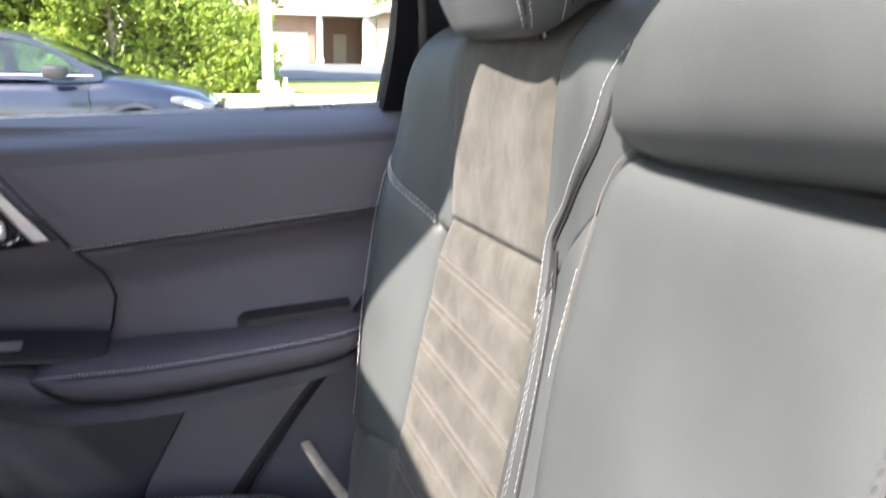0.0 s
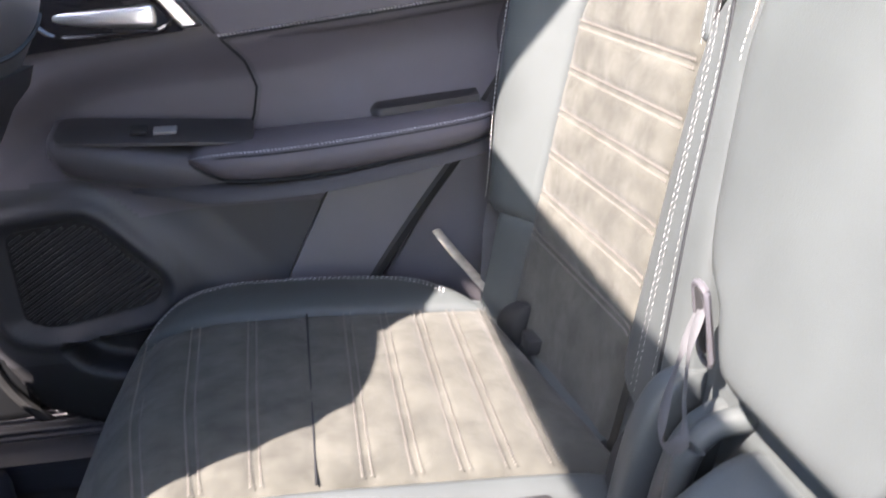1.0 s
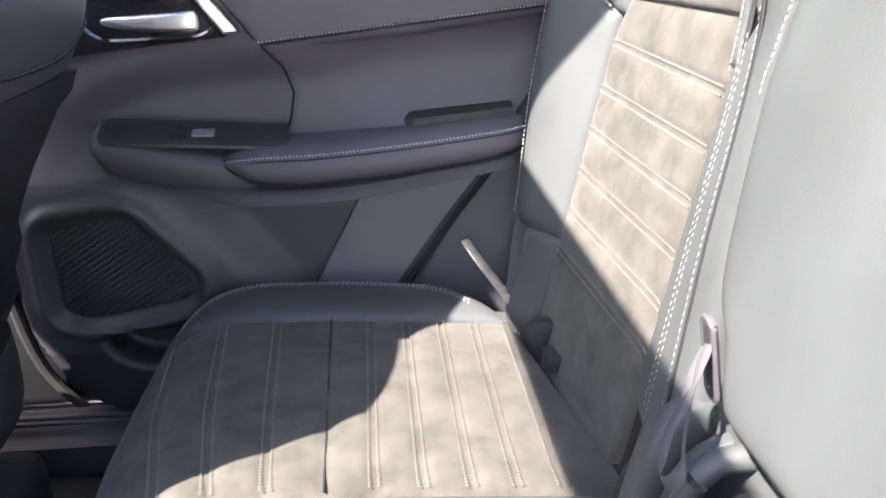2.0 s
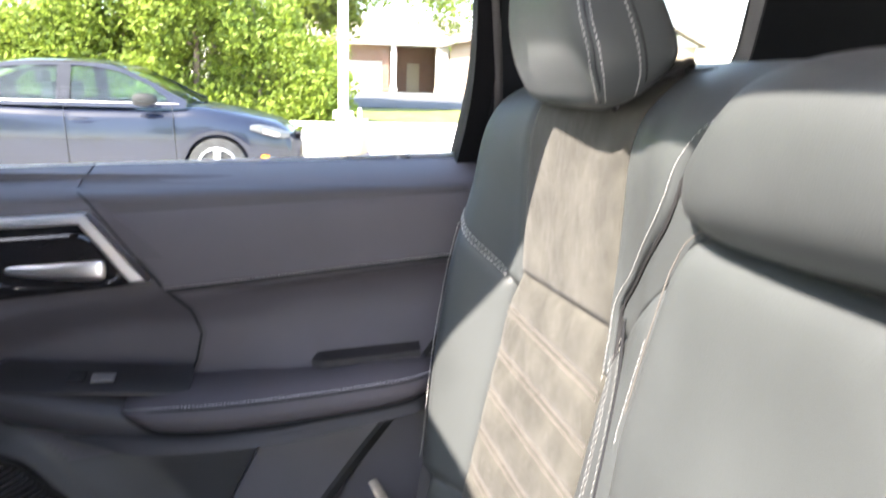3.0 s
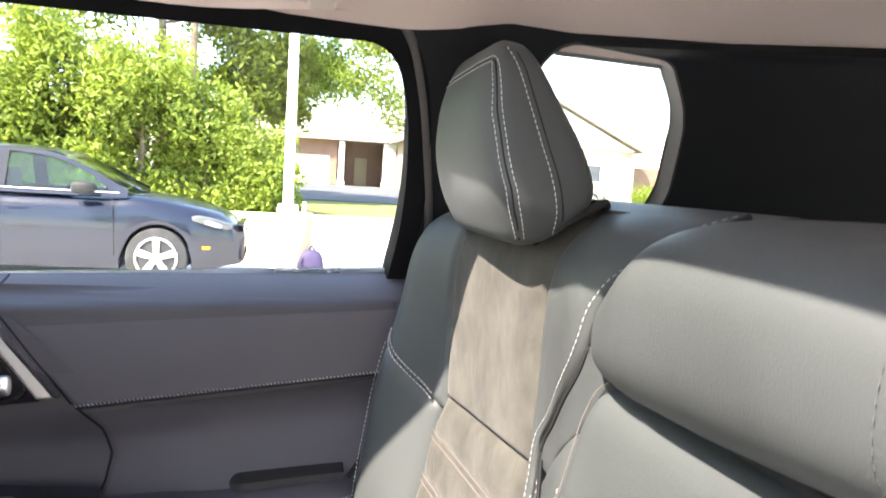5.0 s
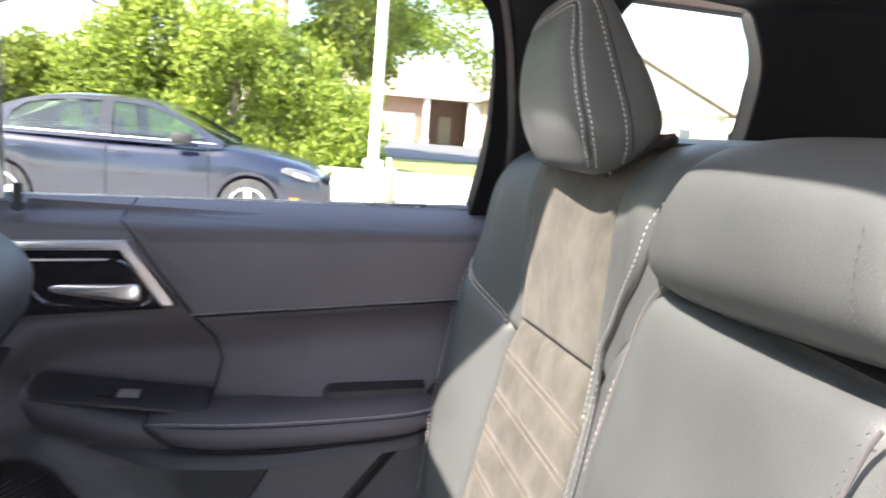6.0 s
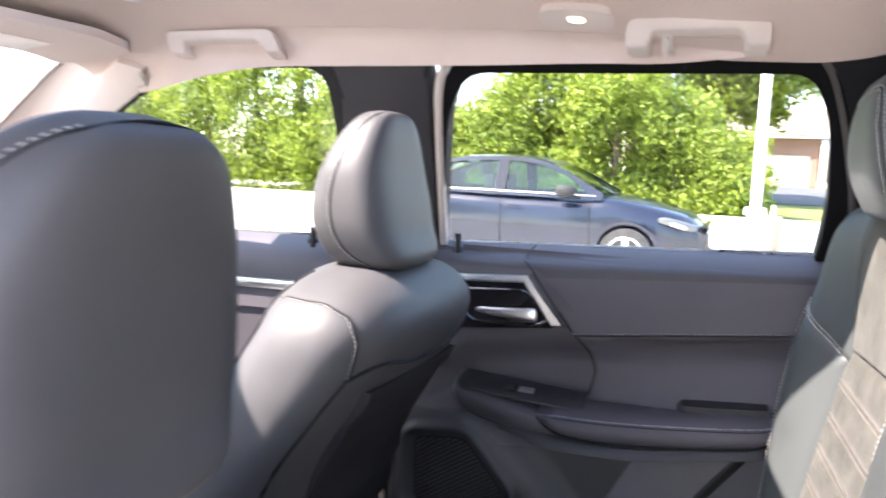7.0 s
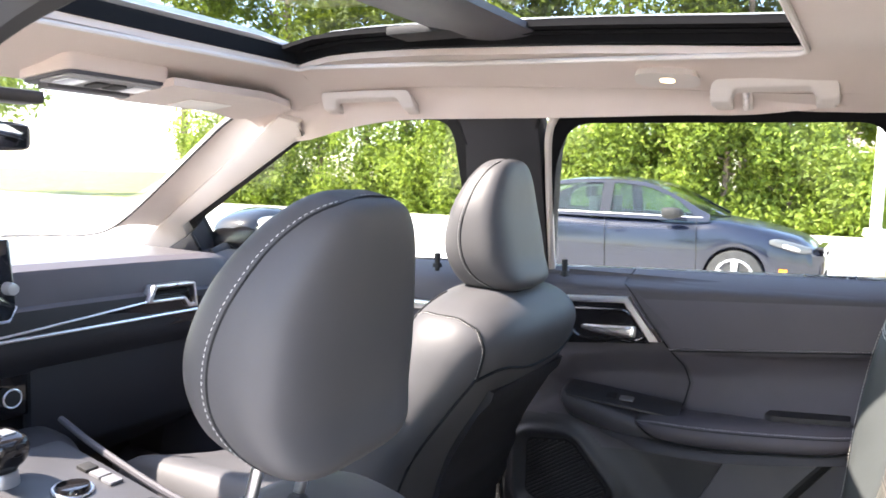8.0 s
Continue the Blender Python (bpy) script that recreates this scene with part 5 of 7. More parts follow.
# strip between cushion and backrest, bracket cover
bm = B()
tube(bm, [(-0.062, 0.92, 0.648), (-0.058, 0.78, 0.642), (-0.055, 0.60, 0.640)], 0.026, 10, flat=0.7)
part("rear_flap", bm, LEATHER, cu)
bm = B()
box(bm, (-0.074, 0.790, 0.672), (0.024, 0.034, 0.020), 0.004)
part("anchor_cover", bm, RUBBER, cu, "black child-seat anchor cover")

# middle cushion
mc = thing("seat_cushion", "middle rear seat cushion, black leather", "car seat")
bm = B()


def mid_top(u, v):
    x, y = -0.58 + 0.545 * u, 0.402 - 0.269 * v
    r = max(0.0, abs(2 * v - 1) - 0.74) / 0.26
    f = max(0.0, 0.06 - u) / 0.06
    return (x, y, 0.700 + 0.112 * sstep(0.72, 0.99, u) * (1 - 0.35 * r ** 2) - 0.055 * r ** 2.4 - 0.05 * f ** 2)


sheet(bm, mid_top, 40, 28, (0, 0, -0.20))
part("leather_cover", bm, LEATHER, mc, smooth=60)
bm = B()
stitches(bm, [Vector(mid_top(u, 0.085)) + Vector((0, 0, 0.001)) for u in np.linspace(0.2, 0.86, 36)], 0.0072, 0.0056, 0.001, (0, 0, 1))
part("stitching", bm, STITCH_GREY, mc)
lc = thing("seat_cushion", "rear seat cushion by the open door, black leather", "car seat")
bm = B()
spine(bm, dense([(0.125, -0.56, -0.08, 0.50, 0.60), (0.115, -0.61, -0.05, 0.47, 0.68), (0.0, -0.63, -0.03, 0.45, 0.69), (-0.28, -0.63, -0.03, 0.45, 0.70), (-0.36, -0.6, -0.05, 0.47, 0.68), (-0.38, -0.56, -0.08, 0.5, 0.6)], 5), 44, 5, "y")
part("leather_cover", bm, LEATHER, lc, smooth=60)

# buckle, belt and webbing
bk = thing("seat_belt_buckle", "grey buckle with an orange release button set in the cushion", "buckle")
bm = B()
box(bm, (-0.168, 0.497, 0.652), (0.062, 0.032, 0.05), 0.008)
part("buckle_body", bm, RUBBER, bk)
bm = B()
box(bm, (-0.168, 0.489, 0.677), (0.048, 0.013, 0.006), 0.003, rot=Matrix.Rotation(radians(25), 4, "X"))
part("release_button", bm, ORANGE, bk, "orange release button")
bs = thing("seat_belt", "grey seat belt webbing with a strap coloured as if sunlit", "seat belt")
# Strap colour is raised to look sunlit, standing in for a sun streak.
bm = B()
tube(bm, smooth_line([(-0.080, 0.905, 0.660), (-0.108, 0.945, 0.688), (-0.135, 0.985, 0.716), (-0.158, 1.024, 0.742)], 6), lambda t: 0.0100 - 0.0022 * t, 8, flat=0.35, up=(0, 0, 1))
part("strap", bm, mat("sunlit_webbing", (0.33, 0.295, 0.245), 0.8, vary=0.15, scale=60, fine=1500, bump=0.5), bs, "webbing strap with a sun streak put into its colour")
bm = B()
tube(bm, smooth_line([(-0.092, 0.915, 0.650), (-0.085, 0.945, 0.70), (-0.070, 0.985, 0.77), (-0.045, 1.01, 0.84), (-0.02, 1.03, 0.92)], 6), 0.022, 8, flat=0.1, up=(0.3, 1, 0))
part("webbing", bm, WEB_DARK, bs)
bm = B()
spine(bm, dense([(0.60, -0.100, -0.055, 0.835, 0.905), (0.65, -0.102, -0.05, 0.822, 0.905), (0.68, -0.098, -0.052, 0.820, 0.880), (0.698, -0.090, -0.055, 0.818, 0.855), (0.706, -0.080, -0.065, 0.820, 0.835)], 3), 16, 2.5)
part("anchor_boot", bm, RUBBER, bs)

# ---- front seats ----
def front_seat(name, label):
    s = thing(name, label, "car seat", group="front seats", at=(-0.66, 0.69, 0.42))
    o = Vector((-0.66, 0.69, 0.42))

    def add(nm, bm, material, parent=None, lab=""):
        ob = part(nm, bm, material, parent or s, lab, smooth=60)
        if parent is None:
            ob.matrix_parent_inverse = Matrix.Translation(-o)
        return ob
    # backrest: rounded shell, its upper shoulders drawn in
    BACK = [(0.52, -0.99, -0.830, 0.44, 0.90), (0.60, -0.99, -0.800, 0.425, 0.915), (0.75, -0.95, -0.735, 0.415, 0.935), (0.90, -0.90, -0.688, 0.415, 0.95), (1.00, -0.85, -0.628, 0.425, 0.95), (1.06, -0.82, -0.590, 0.435, 0.945), (1.11, -0.79, -0.572, 0.447, 0.933),
            (1.145, -0.775, -0.580, 0.470, 0.910), (1.170, -0.757, -0.600, 0.510, 0.870), (1.186, -0.738, -0.625, 0.565, 0.815), (1.192, -0.715, -0.65, 0.62, 0.76)]
    bd = dense(BACK, 5)
    add("backrest", spine(B(), bd, 48, 3.0), LEATHER_FRONT, lab="charcoal leather backrest")

    def bp(sec, deg, lift=0.0015, power=3.0):
        return hr_point(sec, math.radians(deg), lift, power)
    # seams: shoulder seam with contrast thread, back-panel seam
    bm = B()
    cols = np.array(bd).T
    near = lambda z: tuple([z] + [float(np.interp(z, cols[0], c)) for c in cols[1:]])
    i0 = min(range(len(bd)), key=lambda i: abs(bd[i][0] - 1.058))
    sh_z, sh_a = lerp_table([(0, 1.058), (0.3, 1.11), (0.5, 1.142), (0.7, 1.156), (0.85, 1.158), (1, 1.150)]), lerp_table([(0, 311), (0.3, 305), (0.5, 296), (0.7, 276), (0.85, 252), (1, 234)])
    sh = [Vector((*bp(near(sh_z(t)), sh_a(t)).xy, sh_z(t))) for t in np.linspace(0, 1, 30)]
    stitches(bm, sh, 0.0064, 0.0056, 0.0009, (1, -0.6, 0.7))
    add("shoulder_stitching", bm, STITCH)
    bm = B()
    tube(bm, [v + Vector((0.002, 0.002, 0.0)) for v in sh], 0.002, 6)
    wave = []
    for k, deg in enumerate(np.linspace(311, 420, 40)):
        z = 1.058 + 0.012 * math.sin(k / 39 * math.pi * 3) + 0.010 * k / 39
        p = bp(near(z), deg, 0.001)
        wave.append(Vector((p.x, p.y, z)))
    tube(bm, wave, 0.0026, 6)
    j0 = min(range(len(bd)), key=lambda i: abs(bd[i][0] - 0.58))
    tube(bm, [bp(bd[i], 311 - 14 * (i0 - i) / (i0 - j0), 0.001) for i in range(j0, i0 + 1)], 0.0026, 6)
    tube(bm, [bp(bd[i], 236, 0.001) for i in range(j0, len(bd) - 6)], 0.002, 6)
    add("seam", bm, DARK)
    # soft rear pocket panel
    bm = B()

    def pocket(u, v):
        z = 0.60 + 0.43 * v
        j = min(range(len(bd)), key=lambda i: abs(bd[i][0] - z))
        return Vector((bd[j][2] + 0.004 + 0.006 * math.sin(math.pi * u) * math.sin(math.pi * v), 0.53 + 0.32 * u, z))
    sheet(bm, pocket, 16, 20, (-0.02, 0, 0))
    # Black here puts the shade behind the seat into the colour.
    add("back_panel", bm, SOFT_BLACK, lab="rear seat panel, blackened for the shade behind the seat")
    # cushion
    bm = B()
    CUSH = [(0.390, -1.27, -0.86, 0.56, 0.71), (0.400, -1.38, -0.80, 0.54, 0.770), (0.44, -1.445, -0.77, 0.52, 0.808), (0.53, -1.46, -0.76, 0.51, 0.782), (0.69, -1.42, -0.76, 0.51, 0.755), (0.85, -1.41, -0.76, 0.51, 0.765), (0.91, -1.395, -0.77, 0.52, 0.775), (0.945, -1.34, -0.80, 0.54, 0.725), (0.955, -1.25, -0.86, 0.56, 0.67)]
    add("cushion", spine(bm, dense(CUSH, 4), 40, 3.6, "y"), LEATHER_FRONT, lab="charcoal leather seat cushion")
    bm = B()
    box(bm, (-1.0, 0.69, 0.46), (0.50, 0.40, 0.12), 0.03)
    add("seat_base", bm, HARD)
    # headrest
    FH = [(x, a, b, 0.692 - w, 0.692 + w) for x, a, b, w in ((1.178, -0.690, -0.645, 0.040), (1.184, -0.708, -0.622, 0.072), (1.203, -0.732, -0.606, 0.101), (1.240, -0.750, -0.620, 0.117), (1.280, -0.755, -0.628, 0.118), (1.330, -0.745, -0.638, 0.109), (1.375, -0.727, -0.642, 0.087), (1.402, -0.709, -0.646, 0.066), (1.415, -0.696, -0.652, 0.044), (1.4195, -0.684, -0.662, 0.020))]
    fh = dense(FH, 5)
    hd = add("headrest", spine(B(), fh, 60, 3.8), LEATHER_FRONT, lab="charcoal leather headrest with white stitching")
    seam_x = lerp_table([(1.184, -0.648), (1.196, -0.660), (1.204, -0.674), (1.229, -0.696), (1.271, -0.708), (1.317, -0.706), (1.375, -0.693), (1.402, -0.679), (1.414, -0.668)])
    for dx, is_seam in ((0.0, False), (0.0042, True)):
        ln = smooth_line([near_face(fh, 3.8, seam_x(z) + dx, z, 0.0 if is_seam else 0.0012) for z in (1.187, 1.196, 1.206, 1.225, 1.25, 1.28, 1.31, 1.34, 1.37, 1.395, 1.408, 1.4135)]
                         + [Vector((-0.667 + dx, 0.675, 1.4195)), Vector((-0.666 + dx, 0.70, 1.4200)), Vector((-0.667 + dx, 0.725, 1.4170))], 5)
        bm = B()
        if is_seam:
            part("seam", tube(bm, ln, 0.0012, 6), DARK, hd)
        else:
            part("stitching", stitches(bm, ln, 0.0056, 0.0046, 0.0010, (-0.3, -1, 0.2)), STITCH, hd)
    for y in (0.655, 0.735):
        bm = B()
        cyl(bm, (-0.69, y, 1.03), (-0.69, y, 1.20), 0.006, seg=12)
        part("post", bm, CHROME, hd)
    for y in (0.655, 0.735):
        bm = B()
        cyl(bm, (-0.69, y, 1.165), (-0.69, y, 1.198), 0.013, 0.011, 14, 0.002)
        add("post_guide", bm, RUBBER)
    return s


ps = front_seat("front_seat", "front passenger seat, charcoal leather with white stitching")
ds = copy_thing(ps, Matrix.Translation((-0.66 - 0.054, 0.69 - 0.724, 0.42 - 0.145)) @ Matrix.Rotation(radians(11.5), 4, "Y"))
for c in ds.children:
    if c.name.startswith("headrest"):
        piv = Matrix.Translation((-0.68, 0.69, 1.30))
        raised = Matrix.Translation((0.152, -0.714, -0.055)) @ piv @ Matrix.Rotation(0.050, 4, "Z") @ Matrix.Rotation(0.2605, 4, "Y") @ Matrix.Scale(1.057, 4) @ piv.inverted()
        c.matrix_basis = Matrix.Translation((-0.66, 0.69, 0.42)) @ ds.matrix_basis.inverted() @ raised
tagged(ds, "driver's seat set further back, charcoal leather, white stitching")

# ---- dashboard and console ----
da = thing("dashboard", "dark padded dashboard with bright trim strips", "dashboard")
bm = B()
DASH = [(-0.42, -2.25, -1.66, 0.72, 1.155), (-0.30, -2.28, -1.62, 0.70, 1.165), (0.31, -2.30, -1.605, 0.68, 1.175), (0.85, -2.28, -1.615, 0.70, 1.165), (1.0, -2.25, -1.66, 0.74, 1.15)]


def dash_ring(y, x0, x1, z0, z1):
    return [(x0, y, z1 - 0.03), (x0 + 0.06, y, z1 + 0.006), (x1 - 0.25, y, z1), (x1 - 0.06, y, z1 - 0.003), (x1 - 0.025, y, z1 - 0.014), (x1 - 0.012, y, z1 - 0.04), (x1 - 0.005, y, z1 - 0.085), (x1 + 0.012, y, z1 - 0.092), (x1 + 0.02, y, z1 - 0.16), (x1 + 0.012, y, z1 - 0.20), (x1 - 0.05, y, z1 - 0.25), (x1 - 0.06, y, z1 - 0.34), (x1 - 0.10, y, z0), (x0, y, z0)]


loft(bm, [dash_ring(*r)[3:8] + [(r[2] - 0.2, r[0], r[4] - 0.09)] for r in dense(DASH, 6)])
part("dash_body", bm, SOFT, da, "dark soft dashboard", smooth=45)
bm = B()
loft(bm, [dash_ring(*r)[:4] + [(r[2] - 0.2, r[0], r[4] - 0.11)] for r in dense(DASH, 6)])
part("dash_top", bm, mat("dash_top_plastic", (0.085, 0.080, 0.086), 0.32, vary=0.06, scale=4, fine=1200, bump=0.2, dist=0.0003, spec=0.8), da, "shiny dashboard top below the windscreen", smooth=45)
DASH_BLACK = mat("dash_black_plastic", (0.011, 0.011, 0.014), 0.6, vary=0.1, scale=6, fine=1200, bump=0.3, dist=0.0004)
bm = B()
loft(bm, [dash_ring(*r)[7:] for r in dense(DASH, 6)])
part("dash_lower", bm, DASH_BLACK, da, "black rounded lower dashboard", smooth=45)
on_dash = lambda p, q, d: (-1.590 + d, p, q)
part("gloss_band", prism(B(), [(-0.10, 1.000), (0.82, 1.000), (0.815, 1.060), (0.640, 1.066), (-0.10, 1.008)], on_dash, -0.03, 0.0), GLOSS, da, "gloss black trim band")
part("lower_strip", tube(B(), [on_dash(-0.10, 1.0265, 0.004), on_dash(0.30, 1.0275, 0.006), on_dash(0.798, 1.0285, 0.004)], 0.0042, 8), CHROME, da, "chrome trim line")
part("upper_strip", tube(B(), [on_dash(0.18, 1.030, 0.003), on_dash(0.33, 1.040, 0.004), on_dash(0.645, 1.065, 0.003)], 0.0028, 8), CHROME, da)
VENT = rounded([(0.640, 1.062), (0.662, 1.103), (0.788, 1.101), (0.796, 1.038), (0.768, 1.038), (0.750, 1.060)], 0.004)
v = part("air_vent", prism(B(), VENT, on_dash, -0.02, 0.010, holes=[rounded([(0.654, 1.067), (0.669, 1.097), (0.781, 1.095), (0.788, 1.047), (0.774, 1.047), (0.756, 1.067)], 0.003)[::-1]], bevel=0.0015), CHROME, da, "chrome-framed air vent")
for z in (1.075, 1.083, 1.091):
    part("louvre", box(B(), on_dash(0.727, z, -0.008), (0.014, 0.11, 0.0022), 0.0006, 1), RUBBER, v)
part("vent_recess", prism(B(), [(0.650, 1.052), (0.666, 1.100), (0.784, 1.098), (0.792, 1.041)], on_dash, -0.024, -0.014), RUBBER, v)
bm = B()
box(bm, (-1.665, 0.56, 0.905), (0.012, 0.075, 0.016), 0.004)
part("glovebox_handle", bm, GLOSS, da)
bm = B()
box(bm, (-1.645, 0.60, 0.86), (0.04, 0.46, 0.22), 0.02)
part("glovebox", bm, DASH_BLACK, da, "black glovebox lid")
sc = thing("touch_screen", "black touch screen with a silver knob on the dashboard", "screen")
bm = B()
prism(bm, rounded([(0.10, 1.075), (0.298, 1.075), (0.312, 1.10), (0.312, 1.235), (0.10, 1.235)], 0.008), lambda p, q, d: (-1.60 + d + 0.15 * (1.15 - q), p, q), 0.0, 0.022, bevel=0.003)
part("panel", bm, SCREEN, sc)
bm = B()
cyl(bm, (-1.59, 0.298, 1.138), (-1.555, 0.298, 1.138), 0.014, 0.012, 20, 0.002)
part("knob", bm, SILVER_PL, sc)
bm = B()
tube(bm, [(-1.574, 0.10, 1.072), (-1.574, 0.298, 1.072), (-1.576, 0.314, 1.10)], 0.004, 6)
part("chrome_edge", bm, CHROME, sc)

cc = thing("centre_console", "black centre console with a grey control deck", "console", at=(0.10, -0.10, 0.0))
bm = B()
CON = [(-1.66, 0.13, 0.49, 0.45, 0.850), (-1.58, 0.13, 0.48, 0.45, 0.848), (-1.45, 0.14, 0.43, 0.45, 0.838), (-1.2, 0.15, 0.405, 0.45, 0.805), (-0.95, 0.16, 0.40, 0.45, 0.79), (-0.80, 0.17, 0.39, 0.45, 0.80)]
spine(bm, dense(CON, 5), 32, 7, "x")
part("console_body", bm, SOFT_BLACK, cc)
bm = B()
tube(bm, smooth_line([(-1.62, 0.470, 0.862), (-1.45, 0.432, 0.845), (-1.2, 0.404, 0.812), (-0.95, 0.395, 0.795)], 6), 0.007, 8)
part("edge_rail", bm, HARD_GREY, cc, "grey padded edge rail")
bm = B()
prism(bm, rounded([(-1.52, 0.20), (-1.02, 0.20), (-1.02, 0.375), (-1.52, 0.40)], 0.02), lambda p, q, d: (p, q, 0.852 - 0.13 * (p + 1.5) + d), -0.02, 0.004, bevel=0.002)
part("deck", bm, mat("console_grey", (0.055, 0.055, 0.06), 0.40, vary=0.06, scale=6, fine=900), cc)
bm = B()
cyl(bm, (-1.335, 0.298, 0.828), (-1.335, 0.298, 0.846), 0.030, 0.027, 28, 0.003)
dial = part("drive_dial", bm, GLOSS, cc, "black rotary drive dial")
bm = B()
tube(bm, [(-1.335 + 0.031 * math.cos(a), 0.298 + 0.031 * math.sin(a), 0.837 - 0.004 * math.cos(a)) for a in np.linspace(0, 2 * math.pi, 29)[:-1]], 0.003, 6, closed=True)
part("dial_ring", bm, CHROME, dial)
# The rubber box stands in for the shade in a pocket recess.
for x_, m_ in ((-1.385, RUBBER), (-1.350, SWITCH_GREY), (-1.318, SWITCH_GREY)):
    bm = B()
    box(bm, (x_, 0.362, 0.859 - 0.13 * (x_ + 1.5)), (0.028, 0.026, 0.007), 0.002, rot=Matrix.Rotation(radians(7.4), 4, "Y"))
    part("console_insert", bm, m_, cc)
bm = B()
box(bm, (-1.20, 0.345, 0.822), (0.055, 0.05, 0.006), 0.004)
part("cup_recess", bm, RUBBER, cc)
bm = B()
for dx in (0.0, 0.05):
    box(bm, (-1.14 + dx, 0.345, 0.818 - 0.1 * dx), (0.04, 0.045, 0.012), 0.003)
part("button", bm, SILVER_PL, cc)
bm = B()
cyl(bm, (-1.185, 0.265, 0.812), (-1.185, 0.265, 0.838), 0.038, 0.034, 28, 0.004)
part("drive_dial", bm, HARD_GREY, cc, "round drive-mode dial")
bm = B()
tube(bm, [(-1.185 + 0.036 * math.cos(t), 0.265 + 0.036 * math.sin(t), 0.835) for t in np.linspace(0, 2 * math.pi, 24)[:-1]], 0.003, 6, closed=True)
part("dial_ring", bm, CHROME, cc)
gs = thing("gear_selector", "black gear selector with a silver base", "gear lever", at=(0.015, -0.085, 0.0))
bm = B()
spine(bm, dense([(0.845, -1.375, -1.325, 0.195, 0.245), (0.87, -1.372, -1.328, 0.198, 0.242), (0.885, -1.385, -1.315, 0.188, 0.252), (0.905, -1.395, -1.305, 0.184, 0.256), (0.925, -1.392, -1.308, 0.187, 0.253), (0.937, -1.37, -1.33, 0.20, 0.24)], 4), 24, 3.2)
part("knob", bm, GLOSS, gs)
bm = B()
cyl(bm, (-1.35, 0.22, 0.835), (-1.35, 0.22, 0.868), 0.030, 0.026, 24, 0.002)
part("collar", bm, SILVER_PL, gs)
bm = B()
box(bm, (-1.34, 0.222, 0.936), (0.03, 0.022, 0.004), 0.002)
part("button", bm, SILVER_PL, gs)
ck = thing("climate_panel", "gloss black climate panel with a chrome-ringed dial", "control panel")
bm = B()
box(bm, (-1.652, 0.28, 0.900), (0.03, 0.26, 0.10), 0.008)
part("panel", bm, GLOSS, ck)
bm = B()
cyl(bm, (-1.645, 0.325, 0.900), (-1.612, 0.325, 0.900), 0.021, 0.019, 28, 0.003)
part("dial", bm, RUBBER, ck)
bm = B()
tube(bm, [(-1.613, 0.325 + 0.019 * math.cos(t), 0.900 + 0.019 * math.sin(t)) for t in np.linspace(0, 2 * math.pi, 24)[:-1]], 0.0020, 6, closed=True)
part("dial_ring", bm, CHROME, ck)

# ---- roof fittings ----
def grab_handle(x0, x1, y, z, hook):
    g = thing("grab_handle", "beige plastic roof grab handle" + (" with a coat hook" if hook else ""), "grab handle", group="grab handles")
    U = [(x0, z - 0.019), (x0 + 0.034, z - 0.019), (x0 + 0.040, z + 0.003), (x1 - 0.040, z + 0.003), (x1 - 0.032, z - 0.019), (x1, z - 0.019), (x1 - 0.003, z + 0.018), (x0 + 0.004, z + 0.018)]
    face = lambda p, q, d: (p, y - 0.62 * (q - z) + d * 0.85, q - 0.35 * d)
    part("grip", prism(B(), rounded(U, [0.008, 0.008, 0.009, 0.009, 0.008, 0.008, 0.016, 0.016]), face, 0.016, -0.004, bevel=0.004), LINER_PLASTIC, g)
    for xa in (x0 + 0.006, x1 - 0.036):
        part("mount", prism(B(), rounded([(xa, z - 0.014), (xa + 0.030, z - 0.014), (xa + 0.030, z + 0.010), (xa, z + 0.010)], 0.005), face, 0.040, 0.012), LINER_PLASTIC, g)
    if hook:
        bm = B()
        prism(bm, rounded([(x0 + 0.052, z - 0.018), (x0 + 0.068, z - 0.018), (x0 + 0.068, z + 0.004), (x0 + 0.052, z + 0.004)], 0.004), face, 0.034, 0.014, bevel=0.002)
        tube(bm, smooth_line([face(x0 + 0.060, z + 0.0, 0.014), face(x0 + 0.060, z - 0.010, 0.004), face(x0 + 0.060, z - 0.020, 0.006), face(x0 + 0.060, z - 0.022, 0.014)], 4), 0.0042, 8)
        part("coat_hook", bm, LINER_PLASTIC, g)
    return g


grab_handle(-0.338, -0.138, 0.772, 1.541, True)
grab_handle(-1.175, -0.935, 0.782, 1.545, False)
rl = thing("reading_lamp", "small oval roof reading lamp, glowing warm", "lamp")
LX, LY = -0.405, 0.752
bm = B()
spine(bm, [(-0.012, -0.056, 0.056, -0.020, 0.020), (-0.006, -0.054, 0.054, -0.018, 0.018), (0.004, -0.05, 0.05, -0.015, 0.015)], 28, 3)
for vv in bm.verts:
    vv.co = liner(LX + vv.co.x, LY + vv.co.y) + Vector((0, 0, vv.co.z))
part("bezel", bm, LINER_PLASTIC, rl)
bm = B()
spine(bm, [(-0.0135, -0.012, 0.014, -0.006, 0.006), (-0.010, -0.014, 0.016, -0.007, 0.007)], 20, 2.5)
for vv in bm.verts:
    vv.co = liner(LX + vv.co.x, LY + vv.co.y) + Vector((0, 0, vv.co.z))
part("lens", bm, LAMP, rl)
vz = thing("sun_visor", "beige folded sun visor with a vanity lamp", "sun visor")
bm = B()


